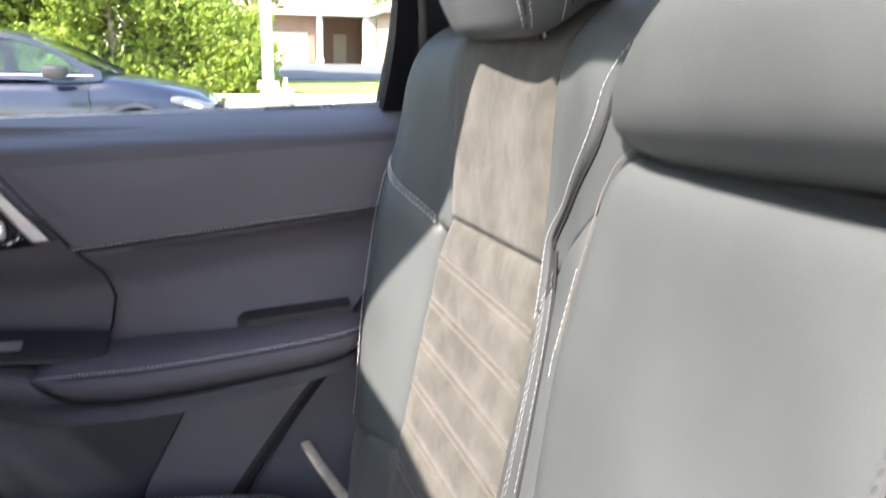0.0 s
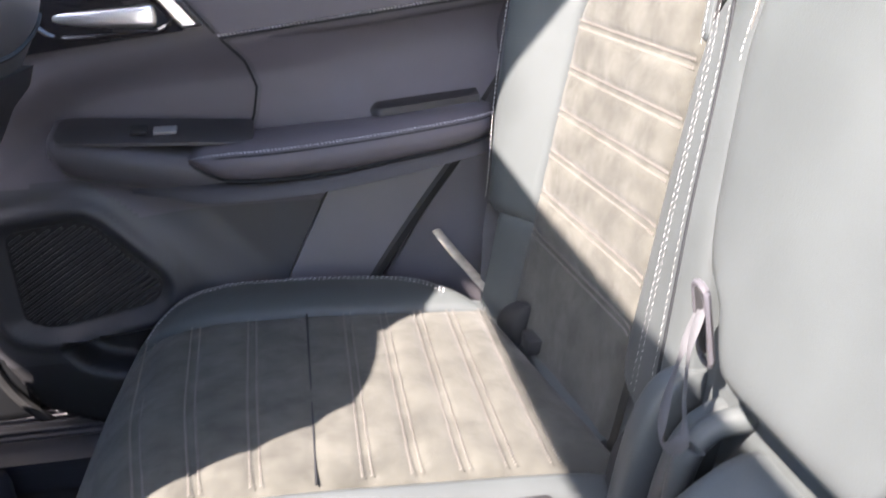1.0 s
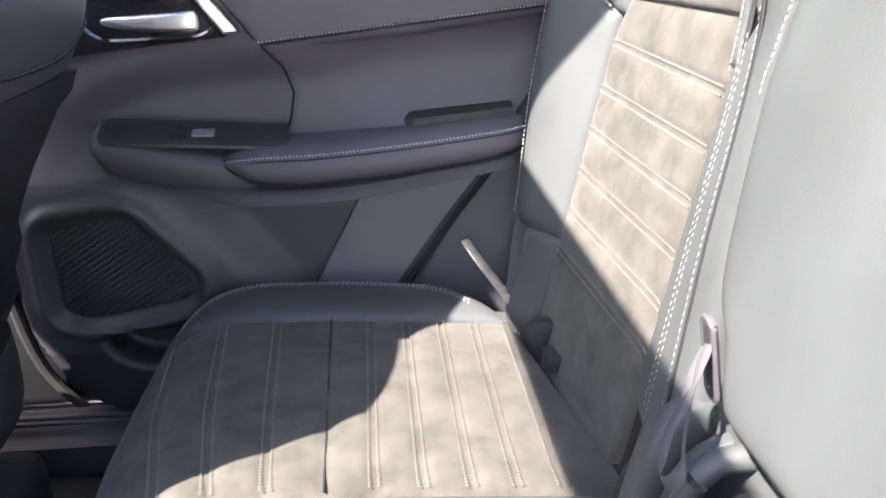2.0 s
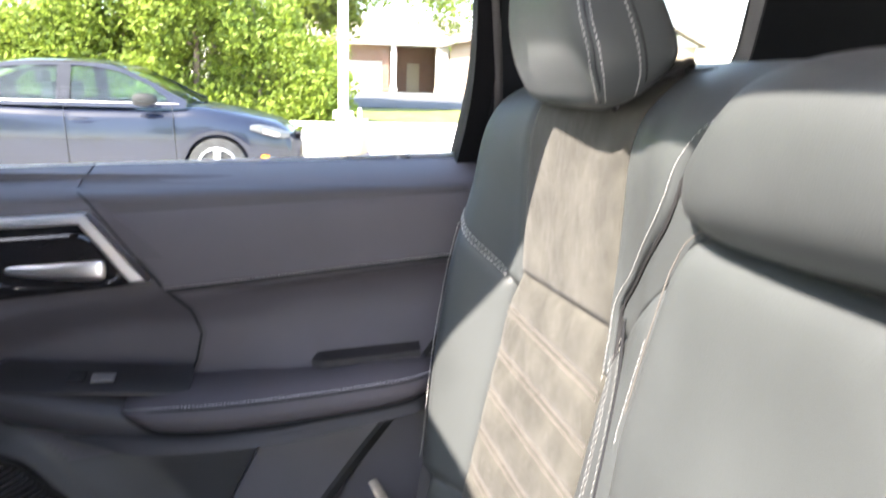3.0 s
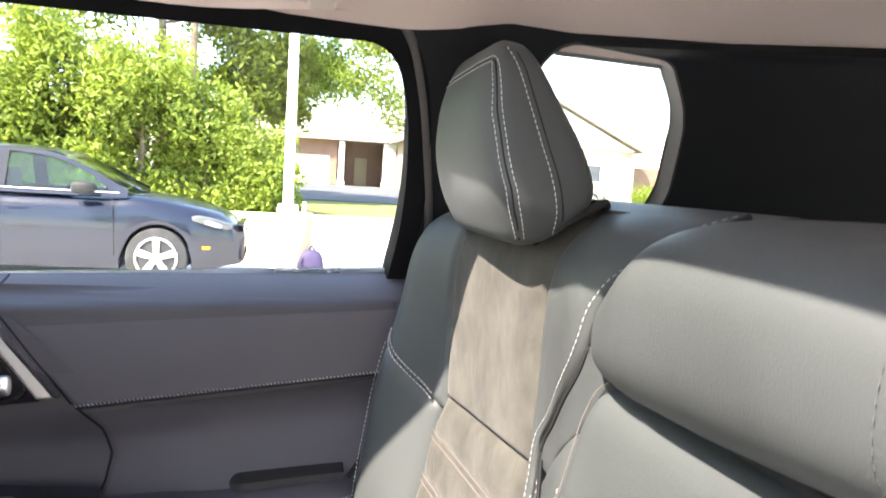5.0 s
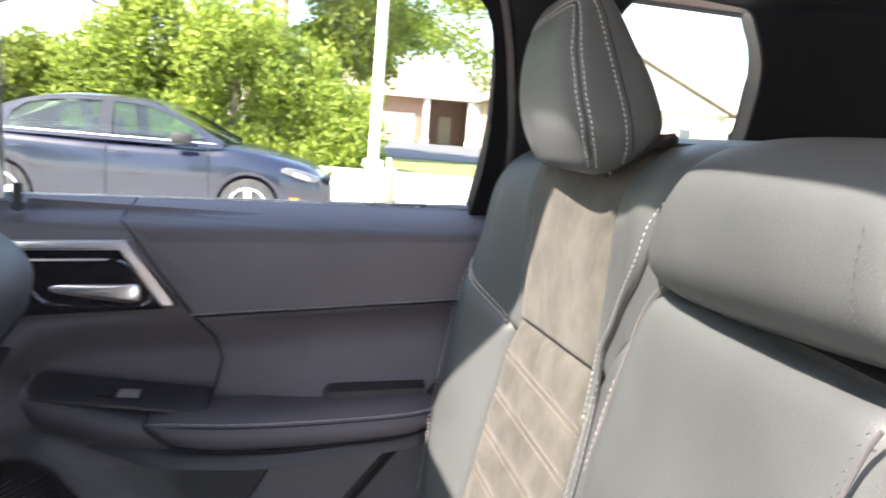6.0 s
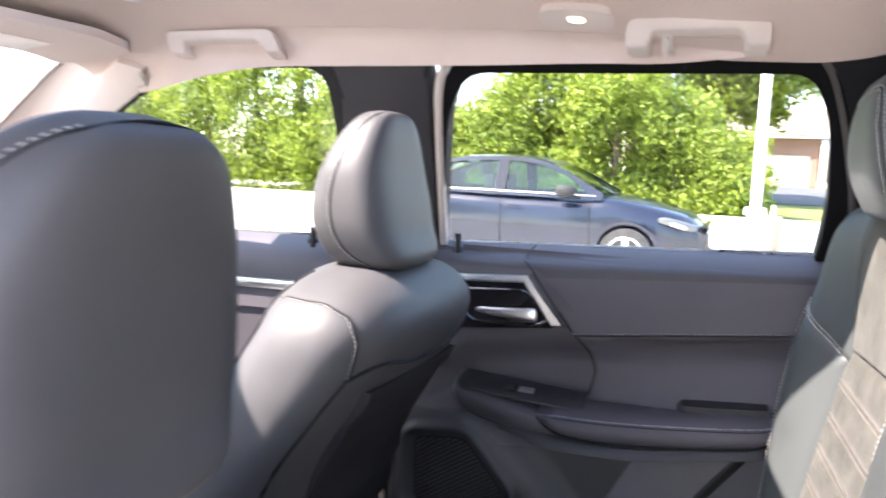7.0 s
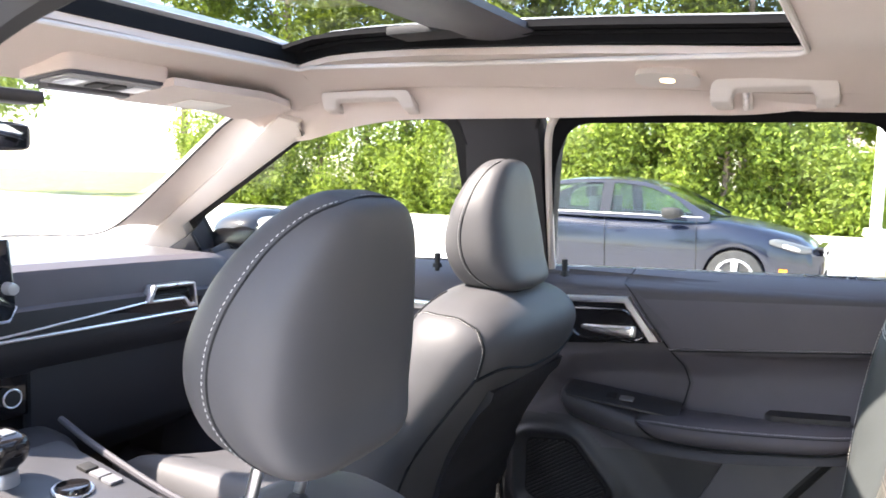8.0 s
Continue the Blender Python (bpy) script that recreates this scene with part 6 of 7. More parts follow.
def visor(u, v):
    end = 0.030 * (1 - math.sqrt(max(0.0, 1 - ((u - 0.9) / 0.1) ** 2))) if u > 0.9 else 0.0
    x, y = -1.237 - end - (0.175 - 2 * end) * v, 0.420 + 0.350 * u
    return Vector((x, y, 1.556 - 0.13 * (-1.237 - x) - 0.012 * sstep(0.66, 0.77, y)))


sheet(bm, visor, 40, 8, (0.0, 0, -0.015))
bmesh.ops.bevel(bm, geom=[e for e in bm.edges if e.calc_face_angle(0.0) > 0.9], offset=0.005, segments=3, affect="EDGES")
part("flap", bm, LINER, vz, smooth=60)
bm = B()
sheet(bm, lambda u, v: visor(0.34 + 0.34 * u, 0.50 + 0.40 * v) + Vector((0, 0, -0.0155)), 4, 4, (0, 0, -0.002))
part("mirror_cover", bm, mat("pale_plastic", (0.80, 0.76, 0.70), 0.5, bump=0.0), vz, "pale vanity mirror cover")
oc = thing("overhead_console", "grey overhead console with black switches", "console")
def over(p, q, d):
    """The console's lower face: p across, q forwards, d downwards."""
    return Vector((-1.265 - q, 0.225 + p, 1.547 - 0.13 * q - d))


part("housing", prism(B(), rounded([(-0.005, -0.005), (0.210, -0.005), (0.217, 0.123), (-0.017, 0.123)], 0.02), over, -0.05, 0.0, bevel=0.004), LINER, oc)
part("bezel", prism(B(), rounded([(0.0, 0.0), (0.205, 0.0), (0.212, 0.118), (-0.012, 0.118)], 0.018), over, 0.0, 0.006, bevel=0.002), HARD_GREY, oc, "dark grey bezel")
part("switch_plate", prism(B(), rounded([(0.006, 0.006), (0.199, 0.006), (0.204, 0.082), (-0.003, 0.082)], 0.010), over, 0.006, 0.009, bevel=0.001), mat("pale_grey_plastic", (0.34, 0.33, 0.32), 0.45), oc, "pale grey switch plate")
for k in range(2):
    part("switch", prism(B(), rounded([(0.070 + 0.036 * k, 0.026), (0.100 + 0.036 * k, 0.026), (0.100 + 0.036 * k, 0.062), (0.070 + 0.036 * k, 0.062)], 0.004), over, 0.009, 0.013, bevel=0.001), RUBBER, oc)
for k in range(2):
    part("lamp_lens", prism(B(), rounded([(0.016 + 0.130 * k, 0.020), (0.052 + 0.134 * k, 0.020), (0.054 + 0.134 * k, 0.068), (0.012 + 0.134 * k, 0.068)], 0.006), over, 0.009, 0.0115, bevel=0.001), SILVER_PL, oc)
part("sensor_cover", prism(B(), rounded([(0.020, 0.086), (0.190, 0.086), (0.194, 0.112), (0.014, 0.112)], 0.006), over, 0.006, 0.014, bevel=0.002), HARD_GREY, oc)
rm = thing("rear_view_mirror", "black rear-view mirror under the windscreen top", "mirror")
bm = B()
spine(bm, dense([(0.065, -1.53, -1.51, 1.425, 1.45), (0.08, -1.545, -1.50, 1.412, 1.462), (0.19, -1.55, -1.50, 1.409, 1.466), (0.295, -1.545, -1.50, 1.412, 1.464), (0.308, -1.53, -1.51, 1.425, 1.45)], 4), 24, 4, "y")
part("housing", bm, HARD, rm)
bm = B()
box(bm, (-1.4955, 0.187, 1.438), (0.004, 0.215, 0.044), 0.001, rot=Matrix.Rotation(radians(11), 4, "Y"))
part("mirror_glass", bm, MIRROR, rm)
bm = B()
tube(bm, [(-1.53, 0.20, 1.46), (-1.52, 0.22, 1.52)], 0.012, 8)
box(bm, (-1.53, 0.25, 1.515), (0.08, 0.16, 0.025), 0.008)
part("mount", bm, RUBBER, rm)

# ---- outdoors ----
ASPHALT = mat("asphalt", (0.075, 0.077, 0.084), 0.9, vary=0.15, scale=0.6, fine=30, bump=0.4, dist=0.01)
CONCRETE = mat("pale_concrete", (0.58, 0.555, 0.52), 0.85, vary=0.08, scale=0.5, fine=20, bump=0.3, dist=0.005)
KERB = mat("kerb_concrete", (0.46, 0.44, 0.41), 0.85, vary=0.1, scale=2, fine=30)
GRASS = mat("grass", (0.13, 0.17, 0.03), 0.9, vary=0.3, scale=1.2, fine=12, bump=0.8, dist=0.05, tint2=(0.26, 0.27, 0.06))
LEAF = mat("hedge_leaf", (0.14, 0.225, 0.028), 0.5, vary=0.35, scale=0.5, fine=6, bump=0.0, island=0.6, tint2=(0.36, 0.45, 0.07))
LEAF_DARK = mat("tree_leaf", (0.09, 0.14, 0.016), 0.5, vary=0.35, scale=0.5, fine=6, bump=0.0, island=0.6, tint2=(0.26, 0.32, 0.035))
BARK = mat("bark", (0.16, 0.12, 0.09), 0.9, vary=0.3, scale=6, fine=40, bump=0.8, dist=0.02)
POLE_WHITE = mat("white_paint", (0.78, 0.78, 0.78), 0.4, vary=0.04, scale=3, fine=60)
BASE_TAN = mat("tan_concrete", (0.32, 0.26, 0.18), 0.85, vary=0.1, scale=4, fine=50)


def leafy(m, amount=0.45):
    """Lets some light through the leaves."""
    n, l = m.node_tree.nodes, m.node_tree.links
    b = n["Principled BSDF"]
    tr, mix = n.new("ShaderNodeBsdfTranslucent"), n.new("ShaderNodeMixShader")
    src = b.inputs["Base Color"].links[0].from_socket
    l.new(src, tr.inputs["Color"])
    mix.inputs["Fac"].default_value = amount
    l.new(b.outputs[0], mix.inputs[1])
    l.new(tr.outputs[0], mix.inputs[2])
    l.new(mix.outputs[0], n["Material Output"].inputs["Surface"])


leafy(LEAF)
leafy(LEAF_DARK)


def gz(y):
    return 0.57 * sstep(22.0, 56.0, y)


tagged(part("ground", sheet(B(), lambda u, v: (lambda x, y: (x, y, gz(y) - 0.06))(-600 + 1200 * u, -600 + v * 1200), 6, 300), GRASS), "open grassy ground reaching the horizon", "ground", kind="structure")
tagged(part("pavement", sheet(B(), lambda u, v: (-300 + 380 * u, -60 + 82.4 * v, 0.0), 10, 10, (0, 0, -0.05)), CONCRETE), "sunlit pale concrete parking lot", "pavement", kind="structure")
bm = B()
sheet(bm, lambda u, v: (-70 + 140 * u, 22.4 + 0.16 * v, 0.0 + 0.13 * (v > 0.1)), 10, 8, (0, 0, -0.1))
tagged(part("kerb", bm, KERB), "low pale concrete kerb", "kerb", kind="structure")
bm = B()
sheet(bm, lambda u, v: (0.2 + 10.5 * u + 2.5 * (1 - v) * (u - 0.3), 34.6 + 22.2 * v, gz(34.6 + 22.2 * v) - 0.045 + 0.03), 8, 24, (0, 0, -0.03))
tagged(part("road", bm, ASPHALT), "grey asphalt driveway up to the house", "driveway", kind="structure")
bm = B()
sheet(bm, lambda u, v: (11.0 + 40 * u, 33 + 6 * v, gz(33 + 6 * v) - 0.02), 8, 6, (0, 0, -0.03))
tagged(part("road_side", bm, CONCRETE), "pale side street before the gabled house", "road", kind="structure")


def leaf_mesh(name, blobs, n, size, seed, material, parent, spread=0.22):
    rng = np.random.default_rng(seed)
    vol = np.array([b[3] * b[4] + b[4] * b[5] + b[3] * b[5] for b in blobs])
    pick = rng.choice(len(blobs), max(8, n // 16), p=vol / vol.sum())
    d = rng.normal(size=(len(pick), 3))
    d /= np.linalg.norm(d, axis=1)[:, None]
    r = 0.55 + 0.5 * rng.random(len(pick)) ** 0.7
    bl = np.array(blobs)[pick]
    cl = bl[:, :3] + d * bl[:, 3:] * r[:, None]
    which = rng.integers(0, len(cl), n)
    c = cl[which] + rng.normal(size=(n, 3)) * spread
    a = rng.normal(size=(n, 3))
    a /= np.linalg.norm(a, axis=1)[:, None]
    t = rng.normal(size=(n, 3))
    b = np.cross(a, t)
    b /= np.linalg.norm(b, axis=1)[:, None]
    s = size * (0.6 + 0.8 * rng.random(n))[:, None]
    nn = np.cross(a, b)
    v = np.stack([c - a * s, c + b * s * 0.42 + nn * s * 0.12, c + a * s, c - b * s * 0.42 + nn * s * 0.12], 1).reshape(-1, 3)
    f = np.arange(4 * n).reshape(n, 4)
    me = bpy.data.meshes.new(name)
    me.from_pydata(v.tolist(), [], f.tolist())
    me.materials.append(material)
    ob = new(name, me)
    ob.parent = parent
    return ob


def limbs(bm, base, top, r, rng, count=6):
    base, top = Vector(base), Vector(top)
    tube(bm, [base.lerp(top, t) + Vector((0.12 * math.sin(5 * t), 0.1 * math.sin(4 * t + 1), 0)) * t for t in np.linspace(0, 1, 7)], lambda t: r * (1 - 0.75 * t), 8)
    h = (top - base).length
    for k in range(count):
        t = 0.35 + 0.6 * k / count
        p = base.lerp(top, t)
        a = rng.random() * 6.28
        q = p + Vector((math.cos(a), math.sin(a), 0.55)) * h * 0.30 * (1.1 - 0.5 * t)
        m = p.lerp(q, 0.5) + Vector((0, 0, -0.04 * h))
        tube(bm, [p, m, q], lambda s: r * 0.38 * (1 - t * 0.5) * (1 - 0.8 * s), 6)


def shrub(x, y, h, w, seed, n=9000, material=LEAF, name="shrub", size=0.098):
    rng = random.Random(seed)
    t = thing(name, "dense leafy green shrub in the sun" if name == "shrub" else "tall dark green tree with an open crown", "shrub" if name == "shrub" else "tree", group="hedge" if name == "shrub" else "trees", at=(x, y, gz(y) - 0.06))
    bm = B()
    limbs(bm, (0, 0, 0), (0, 0, h * 0.8), 0.06 + h * 0.012, rng)
    part("trunk", bm, BARK, t)
    blobs = []
    if name == "shrub":
        for k in range(15):
            a = rng.random() * 6.28
            q = rng.random()
            blobs.append((math.cos(a) * w * 0.45 * (1 - 0.3 * q), math.sin(a) * w * 0.4, h * (0.12 + 0.72 * q), w * (0.46 - 0.15 * q), w * 0.46, h * 0.15))
        for k in range(5):
            blobs.append((w * (0.24 * k - 0.48), -w * 0.22 * (k % 2), h * 0.07, w * 0.34, w * 0.42, h * 0.10))
    else:
        for k in range(11):
            a = rng.random() * 6.28
            q = rng.random()
            blobs.append((math.cos(a) * w * 0.6, math.sin(a) * w * 0.6, h * (0.42 + 0.50 * q), w * 0.36, w * 0.36, h * 0.10))
    leaf_mesh("crown", blobs, n, size, seed, material, t, 0.20 if name == "shrub" else 0.30)
    return t


# hedge along the lot's edge
hx = [(-0.75, 25.0, 2.7, 1.7), (-2.3, 25.2, 3.9, 2.1), (-4.2, 25.0, 4.6, 2.4), (-6.3, 25.3, 4.9, 2.5), (-8.2, 25.0, 3.5, 2.0), (-10.8, 25.6, 2.5, 2.2), (-13.2, 25.0, 5.0, 2.6), (-15.6, 25.1, 4.8, 2.6), (-18.1, 25.0, 5.0, 2.6), (-20.6, 25.2, 5.2, 2.7), (-23.2, 25.0, 5.4, 2.7), (-26.0, 25.0, 5.6, 2.8)]
for k, (x, y, h, w) in enumerate(hx):
    # Shrub 5 takes darker leaves: its shadow is put into the colour.
    shrub(x, y, h * (1.0 if k == 0 else 1.12 if k == 1 else 1.38), w, 100 + k, 14000 if k < 2 else 20000 if k < 7 else 14000, LEAF_DARK if k == 5 else LEAF)
# taller trees behind
for k, (x, y, h, w, n) in enumerate(((-4.5, 31.0, 15.0, 3.6, 10000), (-9.5, 31.5, 17.5, 4.2, 12000), (-14.5, 30.5, 16.0, 4.0, 11000), (-20.0, 31.0, 18.0, 4.3, 12000), (-26.5, 30.0, 18.0, 4.5, 12000), (-33.0, 29.0, 17.0, 4.5, 11000), (-1.2, 33.0, 9.5, 2.6, 5000))):
    shrub(x, y, h, w, 300 + k, n, LEAF_DARK, "tree", 0.17)
# spreading tree whose branches hang before the house
sp_t = thing("tree", "spreading tree whose feathery branches hang before the house", "tree", group="trees", at=(-1.6, 35.0, gz(35.0) - 0.06))
rng_t = random.Random(5)
bm = B()
limbs(bm, (0, 0, 0), (0.2, 0, 9.0), 0.20, rng_t, 7)
hang = []
for k in range(11):
    ax = -2.0 + 0.95 * k + rng_t.uniform(-0.3, 0.3)
    tip = Vector((ax, rng_t.uniform(-1.6, 1.6), 5.0 - 0.12 * abs(ax - 2) + rng_t.uniform(-0.3, 0.5)))
    start = Vector((0.1, 0, 3.2 + 0.32 * k))
    mid = start.lerp(tip, 0.5) + Vector((0, 0, 0.9))
    tube(bm, smooth_line([start, mid, tip, tip + Vector((0.5 if ax > 0 else -0.3, 0, -0.9))], 5), lambda q: 0.07 * (1 - 0.85 * q), 6)
    for q, dz in ((0.45, 0.6), (0.75, 0.4), (1.0, 0.0), (1.1, -0.6)):
        c = start.lerp(tip, q)
        hang.append((c.x, c.y, c.z + dz + 0.3, 0.75, 0.7, 0.42))
for k in range(14):
    hang.append((rng_t.uniform(-1.5, 7.5), rng_t.uniform(-2, 2), rng_t.uniform(6.0, 9.5), 1.2, 1.2, 0.7))
part("trunk", bm, BARK, sp_t)
leaf_mesh("crown", hang, 26000, 0.105, 411, LEAF, sp_t, 0.26)
for k, (x, y, h, w, n) in enumerate(((-6.0, -24.0, 11.0, 4.0, 5000), (-16.0, -20.0, 12.0, 4.0, 5000), (4.0, -26.0, 10.0, 4.0, 5000), (-36.0, 8.0, 12.0, 4.5, 6000), (-40.0, -4.0, 13.0, 4.5, 6000), (-36.0, 18.0, 10.0, 4.5, 6000), (-46.0, 26.0, 11.0, 5.5, 7000))):
    shrub(x, y, h, w, 500 + k, n, LEAF, "tree", 0.2)
shrub(22.5, 43.5, 1.3, 1.6, 77, 2500, LEAF, "shrub", 0.08)

up = thing("utility_pole", "weathered brown wooden utility pole behind the hedge", "pole", at=(-3.15, 29.0, 0.2))
part("shaft", cyl(B(), (0, 0, 0), (0.05, 0, 9.5), 0.15, 0.11, 12), BARK, up)

# street lamp on its concrete base
lp = thing("street_lamp", "white lamp post on a round concrete base", "lamp post", at=(0.03, 9.45, 0))
part("post", cyl(B(), (-0.045, 0, 0.9), (-0.045, 0, 7.5), 0.062, 0.05, 20), POLE_WHITE, lp)
bm = B()
cyl(bm, (0.06, 0, 0), (0.06, 0, 0.86), 0.215, 0.20, 32, 0.015)
part("concrete_base", bm, BASE_TAN, lp, "tan round concrete base")
bm = B()
cyl(bm, (-0.045, 0, 0.86), (-0.045, 0, 0.95), 0.13, 0.12, 4)
cyl(bm, (0.15, -0.05, 0.86), (0.15, -0.05, 0.99), 0.028, 0.02, 12)
part("base_cover", bm, POLE_WHITE, lp)

# backpack
PURPLE = mat("purple_nylon", (0.022, 0.012, 0.050), 0.7, vary=0.2, scale=20, fine=200)
LILAC = mat("lilac_nylon", (0.030, 0.019, 0.062), 0.7, vary=0.2, scale=20, fine=200)
bp_ = thing("backpack", "purple backpack standing on the concrete", "backpack", at=(0.27, 9.05, 0))
bm = B()
spine(bm, dense([(0.0, -0.13, 0.13, -0.08, 0.08), (0.02, -0.16, 0.16, -0.10, 0.10), (0.2, -0.155, 0.155, -0.10, 0.10), (0.36, -0.13, 0.13, -0.085, 0.085), (0.43, -0.08, 0.08, -0.05, 0.05), (0.445, -0.03, 0.03, -0.02, 0.02)], 4), 24, 3)
part("bag", bm, LILAC, bp_)
bm = B()
spine(bm, dense([(0.03, 0.0, 0.15, -0.13, -0.06), (0.06, -0.01, 0.16, -0.15, -0.06), (0.18, -0.01, 0.16, -0.145, -0.06), (0.23, 0.02, 0.13, -0.12, -0.07)], 3), 20, 3)
part("front_pocket", bm, PURPLE, bp_, "dark purple front pocket")
bm = B()
tube(bm, smooth_line([(-0.12, -0.08, 0.36), (-0.16, -0.13, 0.25), (-0.15, -0.12, 0.10)], 5), 0.018, 8, flat=0.4)
tube(bm, smooth_line([(-0.03, 0, 0.44), (0.0, -0.02, 0.49), (0.04, 0, 0.44)], 5), 0.01, 6)
part("strap", bm, PURPLE, bp_)

# ---- parked sedan ----
CARBLUE = mat("navy_car_paint", (0.008, 0.011, 0.024), 0.20, vary=0.06, scale=3, fine=600, bump=0.0, coat=0.3)
CARSILVER = mat("grey_car_paint", (0.35, 0.36, 0.38), 0.25, metal=0.4, vary=0.05, bump=0.0, coat=0.8)
TYRE = mat("tyre_rubber", (0.03, 0.03, 0.031), 0.85, vary=0.2, scale=10, fine=100)
RIM = mat("silver_alloy", (0.68, 0.68, 0.69), 0.28, metal=0.7, vary=0.05, bump=0.0)
CARGLASS = glass_mat("car_glass", (0.80, 0.92, 0.86), see=0.88)
LENS = mat("clear_lens", (0.09, 0.095, 0.10), 0.15, vary=0.05, bump=0.0, coat=0.3)
AMBER = mat("amber_lens", (0.8, 0.25, 0.02), 0.2, bump=0.0)


def sedan(paint, label, at, full=True):
    """A four-door saloon; nose at x = 0, near side at y = 0, facing +x."""
    s = thing("sedan_car", label, "car", group="parked cars", at=at)
    W = 1.79
    hood = smooth_table([(-4.62, 0.70), (-4.55, 0.95), (-4.40, 1.02), (-4.05, 1.06), (-3.5, 1.02), (-2.4, 0.985), (-1.35, 0.985), (-1.22, 1.02), (-0.85, 0.965), (-0.45, 0.885), (-0.16, 0.80), (-0.04, 0.66), (0.0, 0.50)])
    half = smooth_table([(-4.62, 0.60), (-4.5, 0.74), (-4.1, 0.85), (-3.5, 0.885), (-1.2, 0.89), (-0.6, 0.865), (-0.25, 0.77), (-0.08, 0.62), (0.0, 0.50)])
    low = smooth_table([(-4.62, 0.42), (-4.4, 0.26), (-3.9, 0.20), (-1.0, 0.185), (-0.3, 0.19), (-0.05, 0.24), (0.0, 0.32)])
    arch = lambda x: max(max(0.0, 0.355 ** 2 - (x - c) ** 2) for c in (-0.92, -3.60)) ** 0.5
    bm = B()
    rings = []
    for x in np.linspace(-4.62, 0.0, 93):
        z1, w, z0 = hood(x), half(x), low(x)
        a = arch(x)
        zl = max(z0, 0.32 + a) if a > 0 else z0
        zl = min(zl, z1 - 0.12)
        ring = []
        for sgn in (-1, 1):
            col = [(0.0, z1), (w * 0.55, z1 - 0.004), (w * 0.82, z1 - 0.028), (w * 0.94, z1 - 0.075), (w * 0.975, z1 - 0.16 if z1 > 0.8 else z1 - 0.1), (w, max(zl + 0.06, 0.62)), (w * 0.995, max(zl + 0.03, 0.46)), (w * 0.985, max(zl + 0.01, 0.30)), (w * 0.95, zl), (w * 0.6, zl + 0.0), (0.0, zl)]
            if sgn == 1:
                col = col[::-1]
            ring += [(x, W / 2 + sgn * p, z) for p, z in col[:-1]] if sgn == -1 else [(x, W / 2 + sgn * p, z) for p, z in col[:-1]]
        rings.append(ring)
    loft(bm, rings)
    part("body", bm, paint, s, smooth=50)
    # cabin frame
    yn = lambda z: 0.075 + 0.42 * (z - 0.98)
    rail = smooth_table([(-4.15, 1.07), (-3.9, 1.16), (-3.35, 1.375), (-3.0, 1.435), (-2.4, 1.452), (-2.0, 1.41), (-1.6, 1.24), (-1.2, 1.015)])
    bm = B()
    sheet(bm, lambda u, v: (lambda x, y: (x, y, rail(x) + 0.035 * math.sin(math.pi * v) ** 0.7))(-3.42 + 1.50 * u, yn(1.42) + (W - 2 * yn(1.42)) * v), 14, 12, (0, 0, -0.03))
    part("roof", bm, paint, s, smooth=50)
    for sgn, o in ((1, 0.0), (-1, W)):
        f = lambda p, q, d: (p, o + sgn * (yn(q) + d), q)
        bm = B()
        top = [(x, rail(x)) for x in np.linspace(-4.1, -1.24, 24)]
        prism(bm, [*top, (-1.24, 0.96), (-4.1, 0.98)], f, 0.0, 0.05,
              holes=[[(x, rail(x) - 0.05) for x in np.linspace(-1.62, -2.46, 8)] + [(-2.46, 1.015), (-1.44, 1.005), (-1.44, 1.05)],
                     [(x, rail(x) - 0.05) for x in np.linspace(-2.58, -3.38, 8)] + [(-3.52, 1.20), (-3.55, 1.04), (-2.58, 1.02)]])
        part("cabin_side", bm, paint, s)
        for pts in ([(x, rail(x) - 0.045) for x in np.linspace(-1.58, -2.47, 8)] + [(-2.47, 1.01), (-1.42, 1.0)], [(x, rail(x) - 0.045) for x in np.linspace(-2.57, -3.38, 8)] + [(-3.54, 1.20), (-3.57, 1.035), (-2.57, 1.015)]):
            bm = B()
            prism(bm, pts, f, 0.02, 0.024)
            part("side_glass", bm, CARGLASS, s)
        bm = B()
        tube(bm, [f(x, 1.010 + 0.012 * (-1.3 - x) / 2.2, -0.006) for x in np.linspace(-3.55, -1.32, 10)], 0.004, 6)
        part("chrome_line", bm, CHROME, s, "chrome window line")
        if not full:
            continue
        bm = B()
        prism(bm, [(-2.59, 1.005), (-2.45, 1.005), (-2.45, rail(-2.45) - 0.04), (-2.59, rail(-2.59) - 0.04)], f, -0.006, -0.002)
        part("window_pillar", bm, GLOSS, s)
        bm = B()
        spine(bm, dense([(-1.66, -0.02, 0.02, -0.02, 0.02), (-1.63, -0.085, 0.07, -0.065, 0.06), (-1.52, -0.095, 0.08, -0.072, 0.066), (-1.44, -0.07, 0.07, -0.045, 0.05), (-1.41, -0.03, 0.03, -0.02, 0.02)], 4), 20, 3, "x")
        for vv in bm.verts:
            vv.co = Vector((vv.co.x - 0.11, o + sgn * (vv.co.y - 0.055), vv.co.z + 1.055))
        part("wing_mirror", bm, RUBBER, s)
        for hx_ in (-2.33, -3.36):
            bm = B()
            tube(bm, smooth_line([f(hx_ - 0.09, 0.835, -0.075), f(hx_ - 0.06, 0.84, -0.105), f(hx_ + 0.06, 0.845, -0.105), f(hx_ + 0.09, 0.845, -0.075)], 4), 0.012, 8)
            part("door_handle", bm, paint, s)
        for x_ in (-1.38, -2.50, -3.58):
            bm = B()
